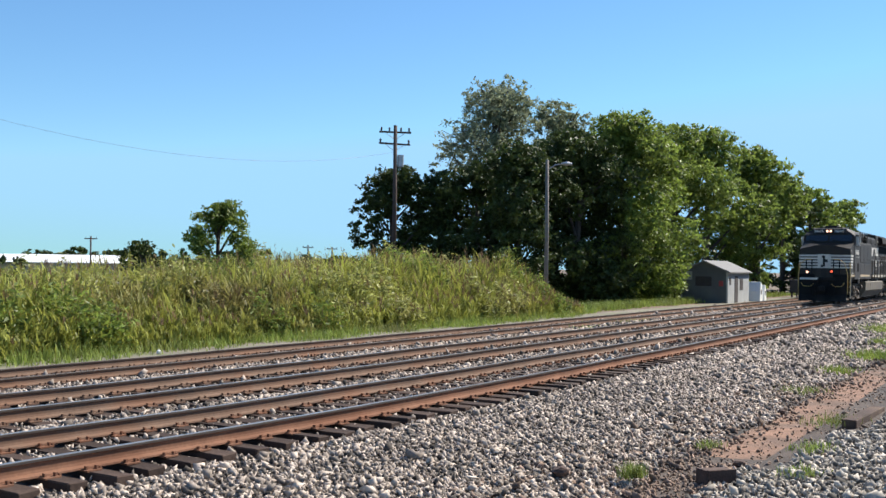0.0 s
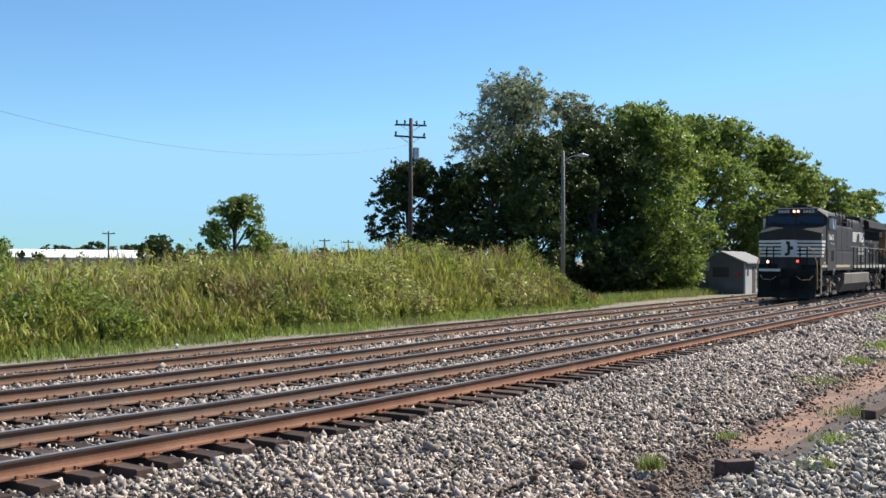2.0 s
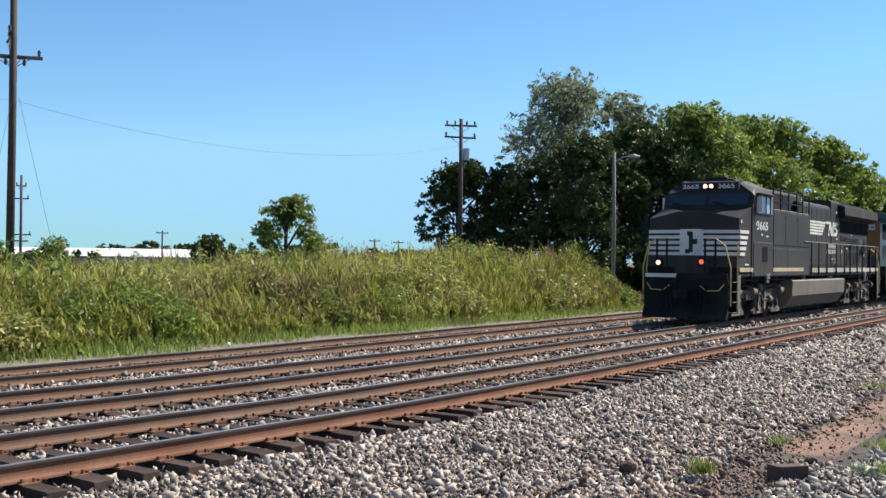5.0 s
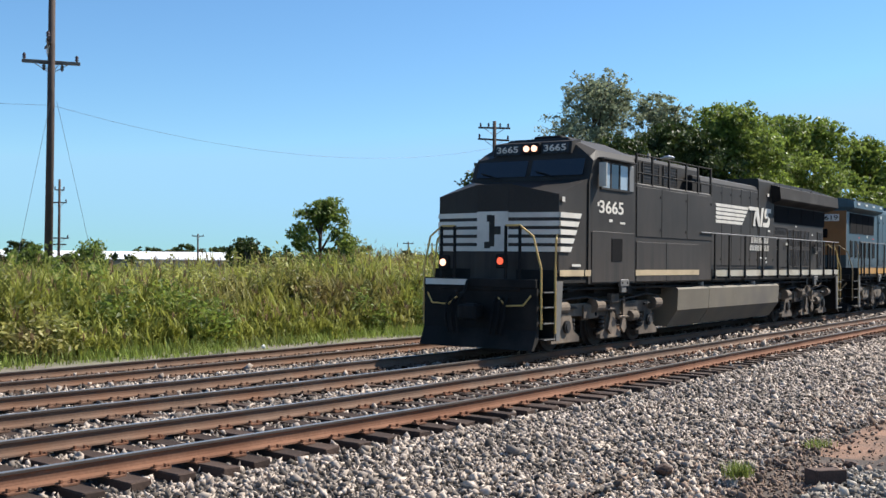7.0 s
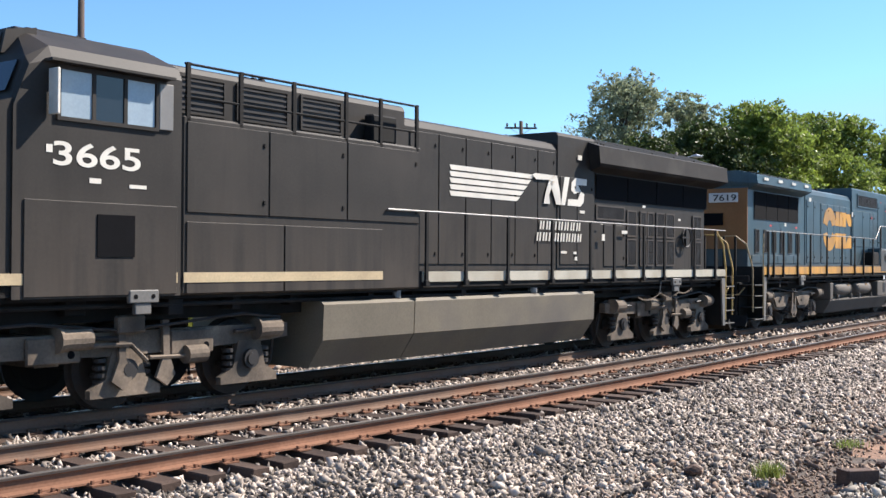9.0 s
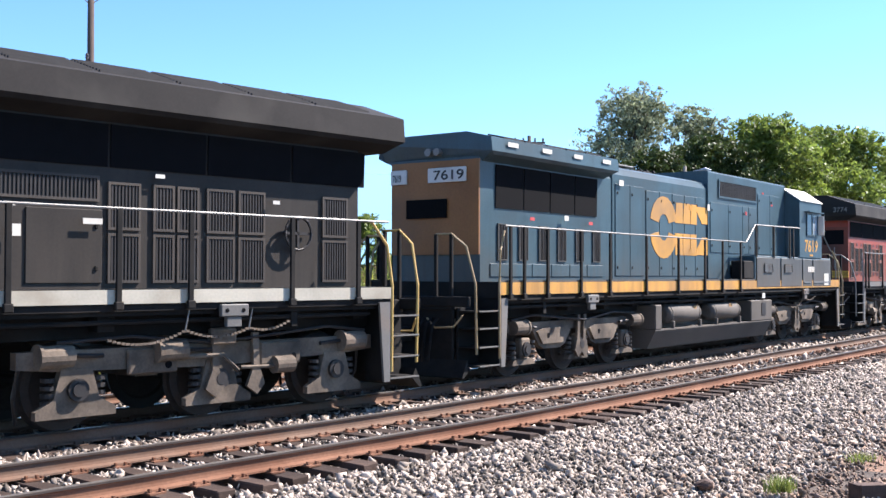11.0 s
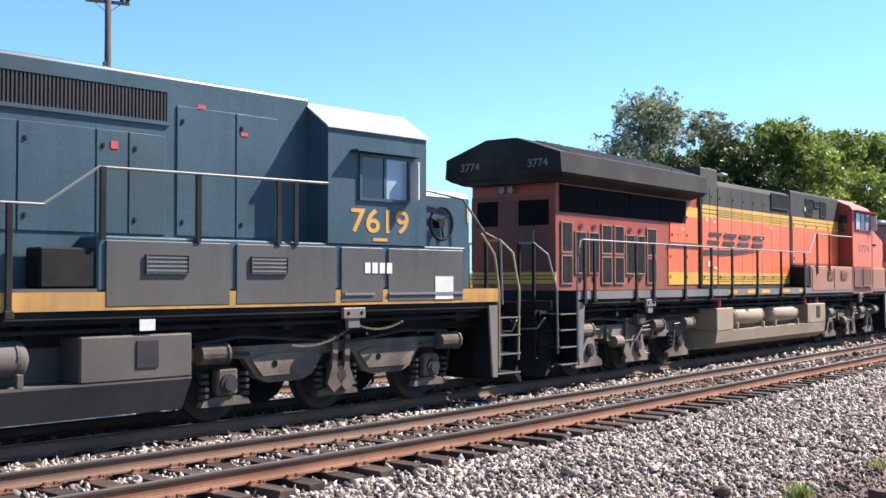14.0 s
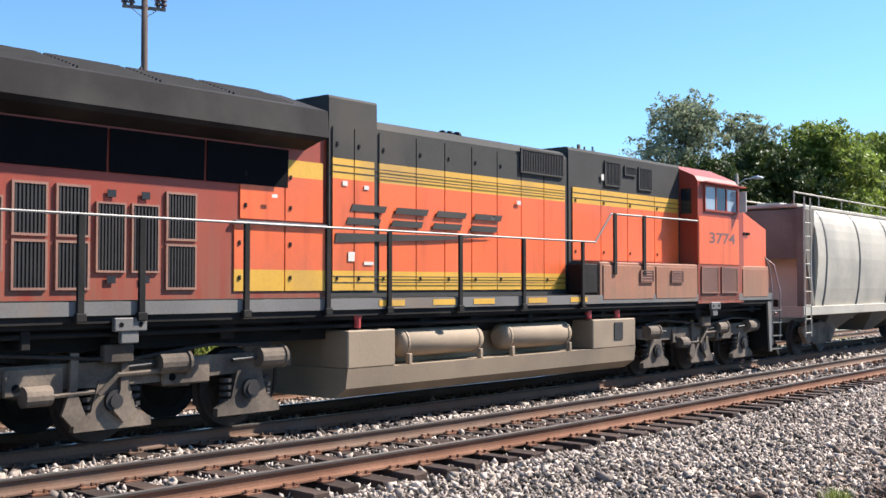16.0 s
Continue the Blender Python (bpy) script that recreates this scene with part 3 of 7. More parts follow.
tree(31.6, 40.5, G0, 3.0, 1.2, LEAF_DARK, 1800, 0.10, 37, "small shrub in the weeds", 0.1)
tree(25.0, 42.6, G0, 2.6, 1.2, LEAF_MID, 2200, 0.10, 38, "vine-covered shrub by the tall pole", 0.05)
tree(22.6, 43.0, G0, 2.4, 1.3, LEAF_MID, 2200, 0.10, 39, "leafy shrub at the foot of the tall pole", 0.05)
tree(86.7, 109.9, -2.0, 4.0, 3.1, LEAF_DARK, 3500, 0.3, 40, "dark round tree across the field", 0.05)
tree(91.0, 109.0, -2.0, 2.4, 2.2, LEAF_DARK, 2000, 0.3, 41, "low dark bush across the field", 0.05)
tree(74, 88, -1.5, 2.4, 2.0, LEAF_DARK, 1800, 0.25, 42, "low dark bush beyond the weeds", 0.05)
for i, (tx_, ty_, tz_, tw_) in enumerate(((91, 178, 4.4, 6.0), (101, 172, 2.6, 4.0), (78, 184, 3.2, 5.0))):
    tree(tx_, ty_, -5.0, tz_, tw_, LEAF_DARK, 3500, 0.5, 43 + i, "dark tree on the far side of the field", 0.05)
# far woods on the skyline
rng = np.random.default_rng(50)
fb = []
for i in range(90):
    a = radians(29 + 24 * (i + rng.uniform(0, 1)) / 90)
    d = rng.uniform(250, 300)
    top = 1.6 + 2.2 * math.sin(i * 0.37) ** 2 * (1 if i > 45 else 0.75) + rng.uniform(-0.6, 0.8)
    if 14 < i < 36:  # taller wood beyond the warehouse
        d, top = d + 80, top + 2.4
    fb.append((d * math.sin(a), d * math.cos(a), top - 3.4, 4.4))
woods = crown("far_woods", fb, 40000, 0.8, LEAF_DARK, None, 51, 0.4)
tagged(woods, "distant line of dark green woods", "woods", kind="stuff")
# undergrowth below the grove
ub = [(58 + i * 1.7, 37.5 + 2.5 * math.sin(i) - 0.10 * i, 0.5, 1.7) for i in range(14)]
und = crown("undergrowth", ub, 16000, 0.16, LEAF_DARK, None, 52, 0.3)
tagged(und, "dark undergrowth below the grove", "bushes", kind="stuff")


# ---- poles, lamp and wires ----
def pole(name, x, y, z0, h, r, material, label, category="utility pole"):
    th = tagged(new(name), label, category)
    th.location = (x, y, z0)
    bm = bmesh.new()
    limb(bm, [(0, 0, -0.3), (0.02, 0, h * 0.5), (0.0, 0.02, h)], [r, r * 0.87, r * 0.72], 12)
    shape("shaft", bm, material, th, True)
    return th


def arm(parent, z, length, yaw, insulators=(), up=True, material=None, size=0.12, off=0.0, fat=1.0):
    """A crossarm with braces and insulators."""
    m = Matrix.Rotation(radians(yaw), 4, "Z")
    bm = bmesh.new()
    box_bm(bm, -length / 2 + off, length / 2 + off, 0.10, 0.10 + size * 0.8, z - size / 2, z + size / 2, 0.01)
    bmesh.ops.transform(bm, matrix=m, verts=bm.verts)
    a = shape("crossarm", bm, material or WOODPOLE, parent)
    bm = bmesh.new()
    for s in (-1, 1):
        limb(bm, [m @ Vector((s * length * 0.3 + off, 0.16, z - 0.05)), m @ Vector((0, 0.14, z - 0.5))], [0.02, 0.02], 5)
    shape("brace", bm, METAL, parent)
    for u in insulators:
        bm = bmesh.new()
        d = 1 if up else -1
        for k, q in enumerate((0.05, 0.085, 0.06, 0.085, 0.05)):
            limb(bm, [m @ Vector((u, 0.15, z + d * (size / 2 + k * 0.055 * fat))), m @ Vector((u, 0.15, z + d * (size / 2 + (k * 0.055 + 0.05) * fat)))], [q * fat, q * 0.85 * fat], 10)
        shape("insulator", bm, INSUL, a)


p1 = pole("utility_pole", 23.8, 43.95, -0.6, 16.2, 0.19, WOODPOLE, "tall brown timber utility pole with crossarms in the field")
arm(p1, 14.9, 1.9, -20, (-0.85, -0.55, 0.6, 0.85), True, POLE_GREY, 0.14, 0.0, 1.9)
arm(p1, 11.75, 1.7, 62, (-0.7, 0.7), True)
arm(p1, 11.6, 1.5, 70, (), True, None, 0.1)
arm(p1, 10.9, 2.4, -30, (-1.1, 1.05), True, POLE_GREY, 0.15)
arm(p1, 10.85, 1.0, -30, (-0.3, 0.45), False, POLE_GREY, 0.1)
p2 = pole("utility_pole", 57.5, 46.5, -0.6, 12.0, 0.17, WOODPOLE, "brown timber utility pole in front of the grove")
arm(p2, 11.55, 2.2, -42, (-0.95, -0.4, 0.4, 0.95), True)
arm(p2, 10.75, 2.3, -28, (-1.05, 1.05), True)
bm = bmesh.new()
limb(bm, [(0.30, -0.22, 9.2), (0.30, -0.22, 10.0)], [0.22, 0.22], 14)
shape("transformer", bm, METAL, p2)
p0 = pole("utility_pole", 53.2, 96.3, -2.0, 11.2, 0.15, WOODPOLE, "slender far utility pole behind the field")
arm(p0, 10.2, 0.9, -28, (-0.4, 0.4), True)
arm(p0, 9.0, 1.4, -28, (-0.6, 0.6), True)
arm(p0, 5.6, 1.9, -28, (-0.8, 0.8), True)
arm(p0, 5.0, 1.4, -28, (), True)
for x, y, h in ((140, 195, 13.0), (188.8, 178.8, 12.3), (192.5, 174.5, 12.0)):
    pf = pole("utility_pole", x, y, -6.0, h, 0.22, WOODPOLE, "distant utility pole on the skyline")
    arm(pf, h - 0.5, 2.6, -35, (-1.1, 1.1), True, None, 0.2)
lp = pole("street_lamp", 55.75, 33.42, -0.6, 8.9, 0.14, POLE_GREY, "slender grey timber pole with a cobra-head lamp", "street lamp")
bm = bmesh.new()
limb(bm, [(0.05, -0.05, 8.35), (0.35, -0.35, 8.62), (0.62, -0.72, 8.68)], [0.03, 0.03, 0.03], 8)
shape("bracket", bm, METAL, lp)
bm = bmesh.new()
limb(bm, [(0.55, -0.62, 8.68), (0.75, -0.88, 8.70), (0.95, -1.15, 8.66)], [0.05, 0.13, 0.06], 10)
shape("lamp_head", bm, METAL, lp)


def wire(name, a, b, sag, r, label, n=24):
    A, B = Vector(a), Vector(b)
    bm = bmesh.new()
    pts = [A.lerp(B, i / n) - Vector((0, 0, sag * 4 * (i / n) * (1 - i / n))) for i in range(n + 1)]
    limb(bm, pts, [r] * (n + 1), 5)
    return tagged(shape(name, bm, WIRE), label, "wire")


wire("cable", (23.9, 43.9, 8.4), (57.5, 46.5, 9.6), 1.4, 0.007, "sagging cable between the utility poles")
wire("cable", (23.7, 43.9, 8.4), (-20, 40, 9.0), 1.2, 0.007, "sagging cable running on past the tall pole")
wire("guy_wire", (24.0, 43.8, 8.6), (24.9, 41.2, -0.5), 0.0, 0.008, "thin guy wire of the tall pole", 4)
wire("guy_wire", (23.7, 43.8, 8.5), (21.2, 42.5, -0.5), 0.0, 0.008, "thin guy wire of the tall pole", 4)
for o in (-0.85, 0.6):
    wire("power_line", (23.8 + o * 0.94, 43.95 - o * 0.34 + 0.15, 14.6), (-14 + o, 25, 17.0), 0.4, 0.007, "thin overhead power line")


# ---- shed, boxes, warehouse ----
def shed():
    th = tagged(new("shed"), "small grey gabled shed with a boarded window beside the siding", "shed")
    th.matrix_basis = pose(76.0, 30.2, -0.6, 0, 0, 7)
    W, D, E, R = 3.5, 6.2, 2.35, 3.1
    bm = bmesh.new()
    t = 0.12
    for y0, y1 in ((0, t), (W - t, W)):
        box_bm(bm, 0, D, y0, y1, 0, E)
    # sunlit side gets pale boards, the shaded gable dark ones
    shape("side_wall", bm, PALE_PAINT, th)
    for x0 in (0.0, D - t):
        bm = bmesh.new()
        o = [(t, 0), (W - t, 0), (W - t, E), (W / 2, R), (t, E)]
        a = [bm.verts.new((x0 + 0.004, y, z)) for y, z in o]
        b = [bm.verts.new((x0 + t, y, z)) for y, z in o]
        bm.faces.new(a), bm.faces.new(b[::-1])
        for i in range(5):
            bm.faces.new((a[i], a[(i + 1) % 5], b[(i + 1) % 5], b[i]))
        shape("gable_wall", bm, SHED_WALL, th)
    for s in (0, 1):
        bm = bmesh.new()
        y0, y1 = (-0.2, W / 2) if s == 0 else (W + 0.2, W / 2)
        z0 = E - 0.2 * (R - E) / (W / 2)
        vs = [bm.verts.new(p) for p in ((-0.25, y0, z0), (D + 0.25, y0, z0), (D + 0.25, y1, R), (-0.25, y1, R), (-0.25, y0, z0 + 0.1), (D + 0.25, y0, z0 + 0.1), (D + 0.25, y1, R + 0.1), (-0.25, y1, R + 0.1))]
        for q in ((0, 1, 2, 3), (4, 5, 6, 7), (0, 1, 5, 4), (1, 2, 6, 5), (2, 3, 7, 6), (3, 0, 4, 7)):
            bm.faces.new([vs[i] for i in q])
        shape("roof_slope", bm, SHED_ROOF, th)
    for nm, x0, x1, y0, y1, z0, z1, m in (("boarded_window", -0.03, 0.0, 1.2, 2.4, 1.3, 2.0, DARK_BOARD), ("sign", -0.03, 0.0, 2.65, 3.4, 1.75, 2.35, PALE_PAINT), ("door", 1.9, 2.8, -0.03, 0.0, 0.05, 2.05, DARK_BOARD), ("window", 3.4, 4.3, -0.03, 0.0, 1.0, 1.9, DARK_BOARD), ("window", 0.4, 0.8, -0.03, 0.0, 1.4, 1.9, DARK_BOARD), ("red_sign", -0.03, 0.0, 0.35, 0.65, 1.3, 1.7, RED_SIGN)):
        bm = bmesh.new()
        box_bm(bm, x0, x1, y0, y1, z0, z1, 0.006)
        shape(nm, bm, m, th)
    for y in (3.12, 2.82):
        bm = bmesh.new()
        box_bm(bm, -0.038, -0.03, y - 0.05, y + 0.05, 1.84, 2.26)
        shape("sign_bar", bm, SHED_WALL, th)
    return th


DARK_BOARD = mat("dark boarding", (0.055, 0.045, 0.045), 0.8)
RED_SIGN = mat("faded red sign", (0.35, 0.05, 0.05), 0.6)
shed()


def sloping_box(x, y, label, s=1.0):
    th = tagged(new("relay_box"), label, "cabinet")
    th.matrix_basis = pose(x, y, -0.55, 0, 0, 12)
    bm = bmesh.new()
    o = [(0, 0), (1.5 * s, 0), (1.45 * s, 0.7 * s), (0.95 * s, 1.45 * s), (0.62 * s, 1.55 * s), (0.2 * s, 0.8 * s)]
    a = [bm.verts.new((u, 0, z)) for u, z in o]
    b = [bm.verts.new((u, 1.1 * s, z)) for u, z in o]
    bm.faces.new(a), bm.faces.new(b[::-1])
    for i in range(len(o)):
        bm.faces.new((a[i], a[(i + 1) % len(o)], b[(i + 1) % len(o)], b[i]))
    bmesh.ops.bevel(bm, geom=list(bm.edges), offset=0.03, segments=1, affect="EDGES")
    shape("body", bm, WAREHOUSE_ROOF, th)
    bm = bmesh.new()
    box_bm(bm, 0.5 * s, 0.9 * s, -0.02, 0.0, 0.55 * s, 0.95 * s)
    shape("hatch", bm, DARK_BOARD, th)


sloping_box(83.6, 30.6, "white sloping metal box beside the shed", 1.0)
sloping_box(85.4, 30.9, "white sloping metal box standing behind another", 0.85)
mb = tagged(new("marker_post"), "short weathered marker post by the trees", "post")
mb.location = (72.7, 33.4, -0.6)
bm = bmesh.new()
limb(bm, [(0, 0, 0), (0, 0, 1.9)], [0.07, 0.06], 8)
shape("shaft", bm, POLE_GREY, mb)
bm = bmesh.new()
box_bm(bm, -0.1, 0.1, -0.08, -0.06, 1.5, 1.8)
shape("tag", bm, PALE_PAINT, mb)
db = tagged(new("signal_cabinet"), "dark cabinet on legs beside the far siding", "cabinet")
db.location = (100.0, 32.9, -0.6)
bm = bmesh.new()
box_bm(bm, -0.9, 0.9, -0.6, 0.6, 0.5, 1.7, 0.05)
shape("body", bm, DARK_BOARD, db)
for sx in (-0.7, 0.7):
    for sy in (-0.45, 0.45):
        bm = bmesh.new()
        box_bm(bm, sx - 0.06, sx + 0.06, sy - 0.06, sy + 0.06, 0, 0.5)
        shape("leg", bm, DARK_BOARD, db)

wh = tagged(new("warehouse"), "long low warehouse with a white metal roof", "warehouse")
wh.matrix_basis = pose(158.8, 206.5, -6.0, 0, 0, 145)
bm = bmesh.new()
box_bm(bm, 0, 95, -25, 0, 0, 7.2)
shape("wall", bm, WAREHOUSE_WALL, wh)
bm = bmesh.new()
for z0, z1, y0, y1 in ((7.2, 9.0, 0.6, -12.5), (7.2, 9.0, -25.6, -12.5)):
    vs = [bm.verts.new(p) for p in ((-0.6, y0, z0), (95.6, y0, z0), (95.6, y1, z1), (-0.6, y1, z1), (-0.6, y0, z0 + 0.2), (95.6, y0, z0 + 0.2), (95.6, y1, z1 + 0.2), (-0.6, y1, z1 + 0.2))]
    for q in ((0, 1, 2, 3), (4, 5, 6, 7), (0, 1, 5, 4), (1, 2, 6, 5), (2, 3, 7, 6), (3, 0, 4, 7)):
        bm.faces.new([vs[i] for i in q])
shape("roof", bm, WAREHOUSE_ROOF, wh)

# ---- scrap beside the line ----
bm = bmesh.new()
box_bm(bm, -0.19, 0.19, -0.02, 0.02, -0.14, 0.12, 0.006)
box_bm(bm, -0.19, -0.15, 0.02, 0.24, -0.14, 0.11, 0.006)
box_bm(bm, -0.15, 0.19, 0.02, 0.24, 0.07, 0.10, 0.006)
sb = tagged(shape("steel_channel", bm, RUST), "rusted steel channel half buried at the dirt edge", "scrap metal")
sb.matrix_basis = pose(12.05, 4.84, -0.52, 0, 0, -34)
bm = bmesh.new()
box_bm(bm, -1.25, 1.25, -0.11, 0.11, -0.1, 0.10, 0.012)
ob = tagged(shape("old_sleeper", bm, TIE), "old timber sleeper lying in the dirt", "sleeper")
ob.matrix_basis = pose(18.5, 5.0, -0.5, 0, 1, 5)
for i, (x, y, z, s) in enumerate(((10.95, 6.33, -0.48, 0.11), (18.6, 6.4, -0.55, 0.08), (13.4, 5.15, -0.6, 0.1))):
    bm = bmesh.new()
    bmesh.ops.create_icosphere(bm, subdivisions=2, radius=s)
    rr = random.Random(i)
    for v in bm.verts:
        v.co *= rr.uniform(0.8, 1.15)
        v.co.z *= 0.6
    st = tagged(shape("dark_lump", bm, RUST), "dark lump of scrap lying on the stones", "rubble")
    st.location = (x, y, z + s * 0.3)
bm = bmesh.new()
bmesh.ops.create_icosphere(bm, subdivisions=1, radius=0.07)
lit = tagged(shape("litter", bm, WAREHOUSE_ROOF), "scrap of white litter on the gravel road", "litter")
lit.location = (18.6, 22.9, -0.47)
# ---- rolling stock: kit of shapes; u runs along a vehicle from its leading cab end ----
NS_BLACK = mat("black locomotive paint", (0.029, 0.0245, 0.020), 0.6, 0, 0.25, 1.2, 30, 0, (0.046, 0.038, 0.031), 0.3, 0.25, grime=(1.55, 2.9, (0.12, 0.092, 0.07), 0.45))
NS_FRAME = mat("dusty brown-black door frame paint", (0.062, 0.051, 0.042), 0.65, 0, 0.2, 1.2, 30, 0, (0.09, 0.072, 0.055), 0.35, 0.3)
NS_ROOF = mat("sooty black roof paint", (0.017, 0.0145, 0.013), 0.8, 0, 0.3, 1.5, 30, 0, (0.045, 0.04, 0.034), 0.3, 0.3)
WHITE_PAINT = mat("white paint", (0.68, 0.63, 0.54), 0.55, 0, 0.08, 2, 30, 0, (0.5, 0.46, 0.4), 0.25)
SILL_WHITE = mat("dirty white sill paint", (0.46, 0.42, 0.33), 0.65, 0, 0.15, 1.6, 30, 0, (0.28, 0.23, 0.16), 0.4)
CS_BLUE = mat("dark blue locomotive paint", (0.048, 0.086, 0.103), 0.42, 0, 0.25, 0.9, 25, 0, (0.055, 0.068, 0.07), 0.35, 0.3, grime=(1.45, 2.4, (0.17, 0.12, 0.08), 0.5))
CS_GREY = mat("faded blue-grey paint", (0.080, 0.077, 0.068), 0.5, 0, 0.2, 1.0, 25, 0, (0.08, 0.068, 0.05), 0.35, 0.4, grime=(1.45, 2.2, (0.17, 0.12, 0.08), 0.5))
CS_YELLOW = mat("faded golden yellow paint", (0.62, 0.30, 0.045), 0.55, 0, 0.12, 1.3, 30, 0, (0.30, 0.17, 0.07), 0.45, grime=(1.2, 2.2, (0.20, 0.12, 0.06), 0.8))
# darker version of CS_YELLOW for the end that faces away from the sun
CS_END = mat("orange-yellow paint darkened for shade", (0.25, 0.105, 0.03), 0.6, 0, 0.2, 1.3, 30, 0, (0.18, 0.09, 0.04), 0.35)
BN_ORANGE = mat("orange locomotive paint", (0.80, 0.14, 0.036), 0.38, 0, 0.10, 0.8, 25, 0, (0.50, 0.12, 0.06), 0.3, grime=(1.5, 2.5, (0.26, 0.15, 0.085), 0.5))
# below BN_ORANGE in tone: radiator-wing shade is mixed in, besides the dust
BN_RED = mat("dusty red-orange paint darkened for shade", (0.31, 0.04, 0.014), 0.5, 0, 0.16, 0.8, 25, 0, (0.22, 0.06, 0.035), 0.4, grime=(1.5, 3.3, (0.24, 0.13, 0.075), 0.8))
BN_DUSTY = mat("dust-covered orange paint", (0.34, 0.135, 0.07), 0.75, 0, 0.2, 1.1, 25, 0, (0.24, 0.13, 0.08), 0.45, grime=(1.5, 2.4, (0.24, 0.16, 0.10), 0.7))
BN_FRAME = mat("dusty faded pink door paint", (0.30, 0.15, 0.10), 0.6, 0, 0.2, 1.0, 25, 0, (0.22, 0.10, 0.07), 0.4)
# deeper copy of the red-orange paint: the end's shade is in the colour
BN_END = mat("shaded red-orange end paint", (0.27, 0.04, 0.014), 0.6, 0, 0.25, 0.9, 25, 0, (0.09, 0.03, 0.018), 0.5)
BN_YELLOW = mat("yellow stripe paint", (0.66, 0.36, 0.04), 0.5, 0, 0.1, 1.2, 25, 0, (0.45, 0.26, 0.07), 0.3)
BN_DARK = mat("dark grey-green paint", (0.052, 0.050, 0.045), 0.75, 0, 0.2, 1.0, 30, 0, (0.08, 0.07, 0.057), 0.3, 0.2)
UNDER = mat("grimy black underframe", (0.012, 0.011, 0.010), 0.85, 0, 0.35, 2, 25, 0, (0.032, 0.026, 0.021), 0.35, 0.25)
# tan is dust; the near-black blotches also stand for shade among bogie parts
BOGIE_TAN = mat("dust-coated bogie steel", (0.185, 0.14, 0.10), 0.9, 0, 0.35, 2.5, 30, 0.004, (0.03, 0.023, 0.018), 0.62)
TANK_DUST = mat("dusty olive-brown tank paint", (0.15, 0.124, 0.086), 0.75, 0, 0.2, 1.0, 30, 0, (0.10, 0.085, 0.07), 0.3)
# darker than TANK_DUST: shade of the down-facing tank side is in the colour
TANK_DARK = mat("grimy brown-grey tank paint darkened for shade", (0.10, 0.084, 0.068), 0.8, 0, 0.2, 1.0, 30, 0, (0.07, 0.058, 0.046), 0.35)
TANK_TAN = mat("dust-coated tan tank paint", (0.30, 0.22, 0.14), 0.75, 0, 0.14, 1.0, 30, 0, (0.2, 0.15, 0.1), 0.3)
BOX_GREY = mat("dirty grey side panel paint", (0.15, 0.14, 0.125), 0.65, 0, 0.2, 1.2, 30, 0, (0.25, 0.15, 0.08), 0.3)
WHEEL = mat("wheel steel", (0.035, 0.028, 0.024), 0.75, 0.2, 0.3)
BRIGHT = mat("worn bright handrail steel", (0.20, 0.19, 0.175), 0.5, 0.2, 0.1)
GOLD_RAIL = mat("yellow grab-rail paint", (0.62, 0.40, 0.12), 0.5, 0, 0.15)
SCREEN = mat("dark louvre metal", (0.028, 0.024, 0.022), 0.6, 0.2, 0.3)
# near-black colour for shade in openings and below the radiator wings
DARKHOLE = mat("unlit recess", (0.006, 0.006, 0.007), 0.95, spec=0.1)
GLASS = mat("tinted cab glass", (0.015, 0.018, 0.022), 0.05, 0, 0.05, 3, 30, 0, None, 0, 0.8)
CABWIN = mat("cab side window glass", (0.30, 0.36, 0.40), 0.06, 0, 0.1, 3, 30, 0, None, 0, 0.8)
LAMP_ON = mat("lit headlight lens", (0.9, 0.8, 0.65), 0.2, emit=(1.0, 0.5, 0.30, 1.3))
LAMP_AMBER = mat("amber marker lens", (0.5, 0.08, 0.03), 0.2, emit=(1.0, 0.12, 0.05, 0.7))
PLATE = mat("number board", (0.015, 0.014, 0.014), 0.4)
PLATE_WHITE = mat("pale number board", (0.62, 0.60, 0.56), 0.4)
REDMARK = mat("red sticker", (0.55, 0.06, 0.05), 0.5)
HOP_END = mat("grimy brown wagon end paint", (0.15, 0.13, 0.105), 0.75, 0, 0.2, 1.0, 20, 0, (0.09, 0.075, 0.06), 0.4)
HOP_GREY = mat("pale grey hopper paint", (0.45, 0.405, 0.32), 0.6, 0, 0.12, 0.8, 20, 0, (0.22, 0.20, 0.17), 0.4)
BALLAST_TAN = mat("dusty floor plate", (0.2, 0.17, 0.14), 0.9)


JOINED = {"bogie", "underframe", "louvre", "hood_door", "horn", "coupler"}
APART = {"box_cover", "cab_stanchion", "emblem_block", "emblem_bar", "pinstripe", "slope_sheet", "latch", "nose_stripe", "strap", "pad_hole", "emblem_ring", "lettering_bar", "sill_reflector", "filler_cap", "filler_pipe", "box_lip", "rear_headlight", "air_hose", "end_frame"}


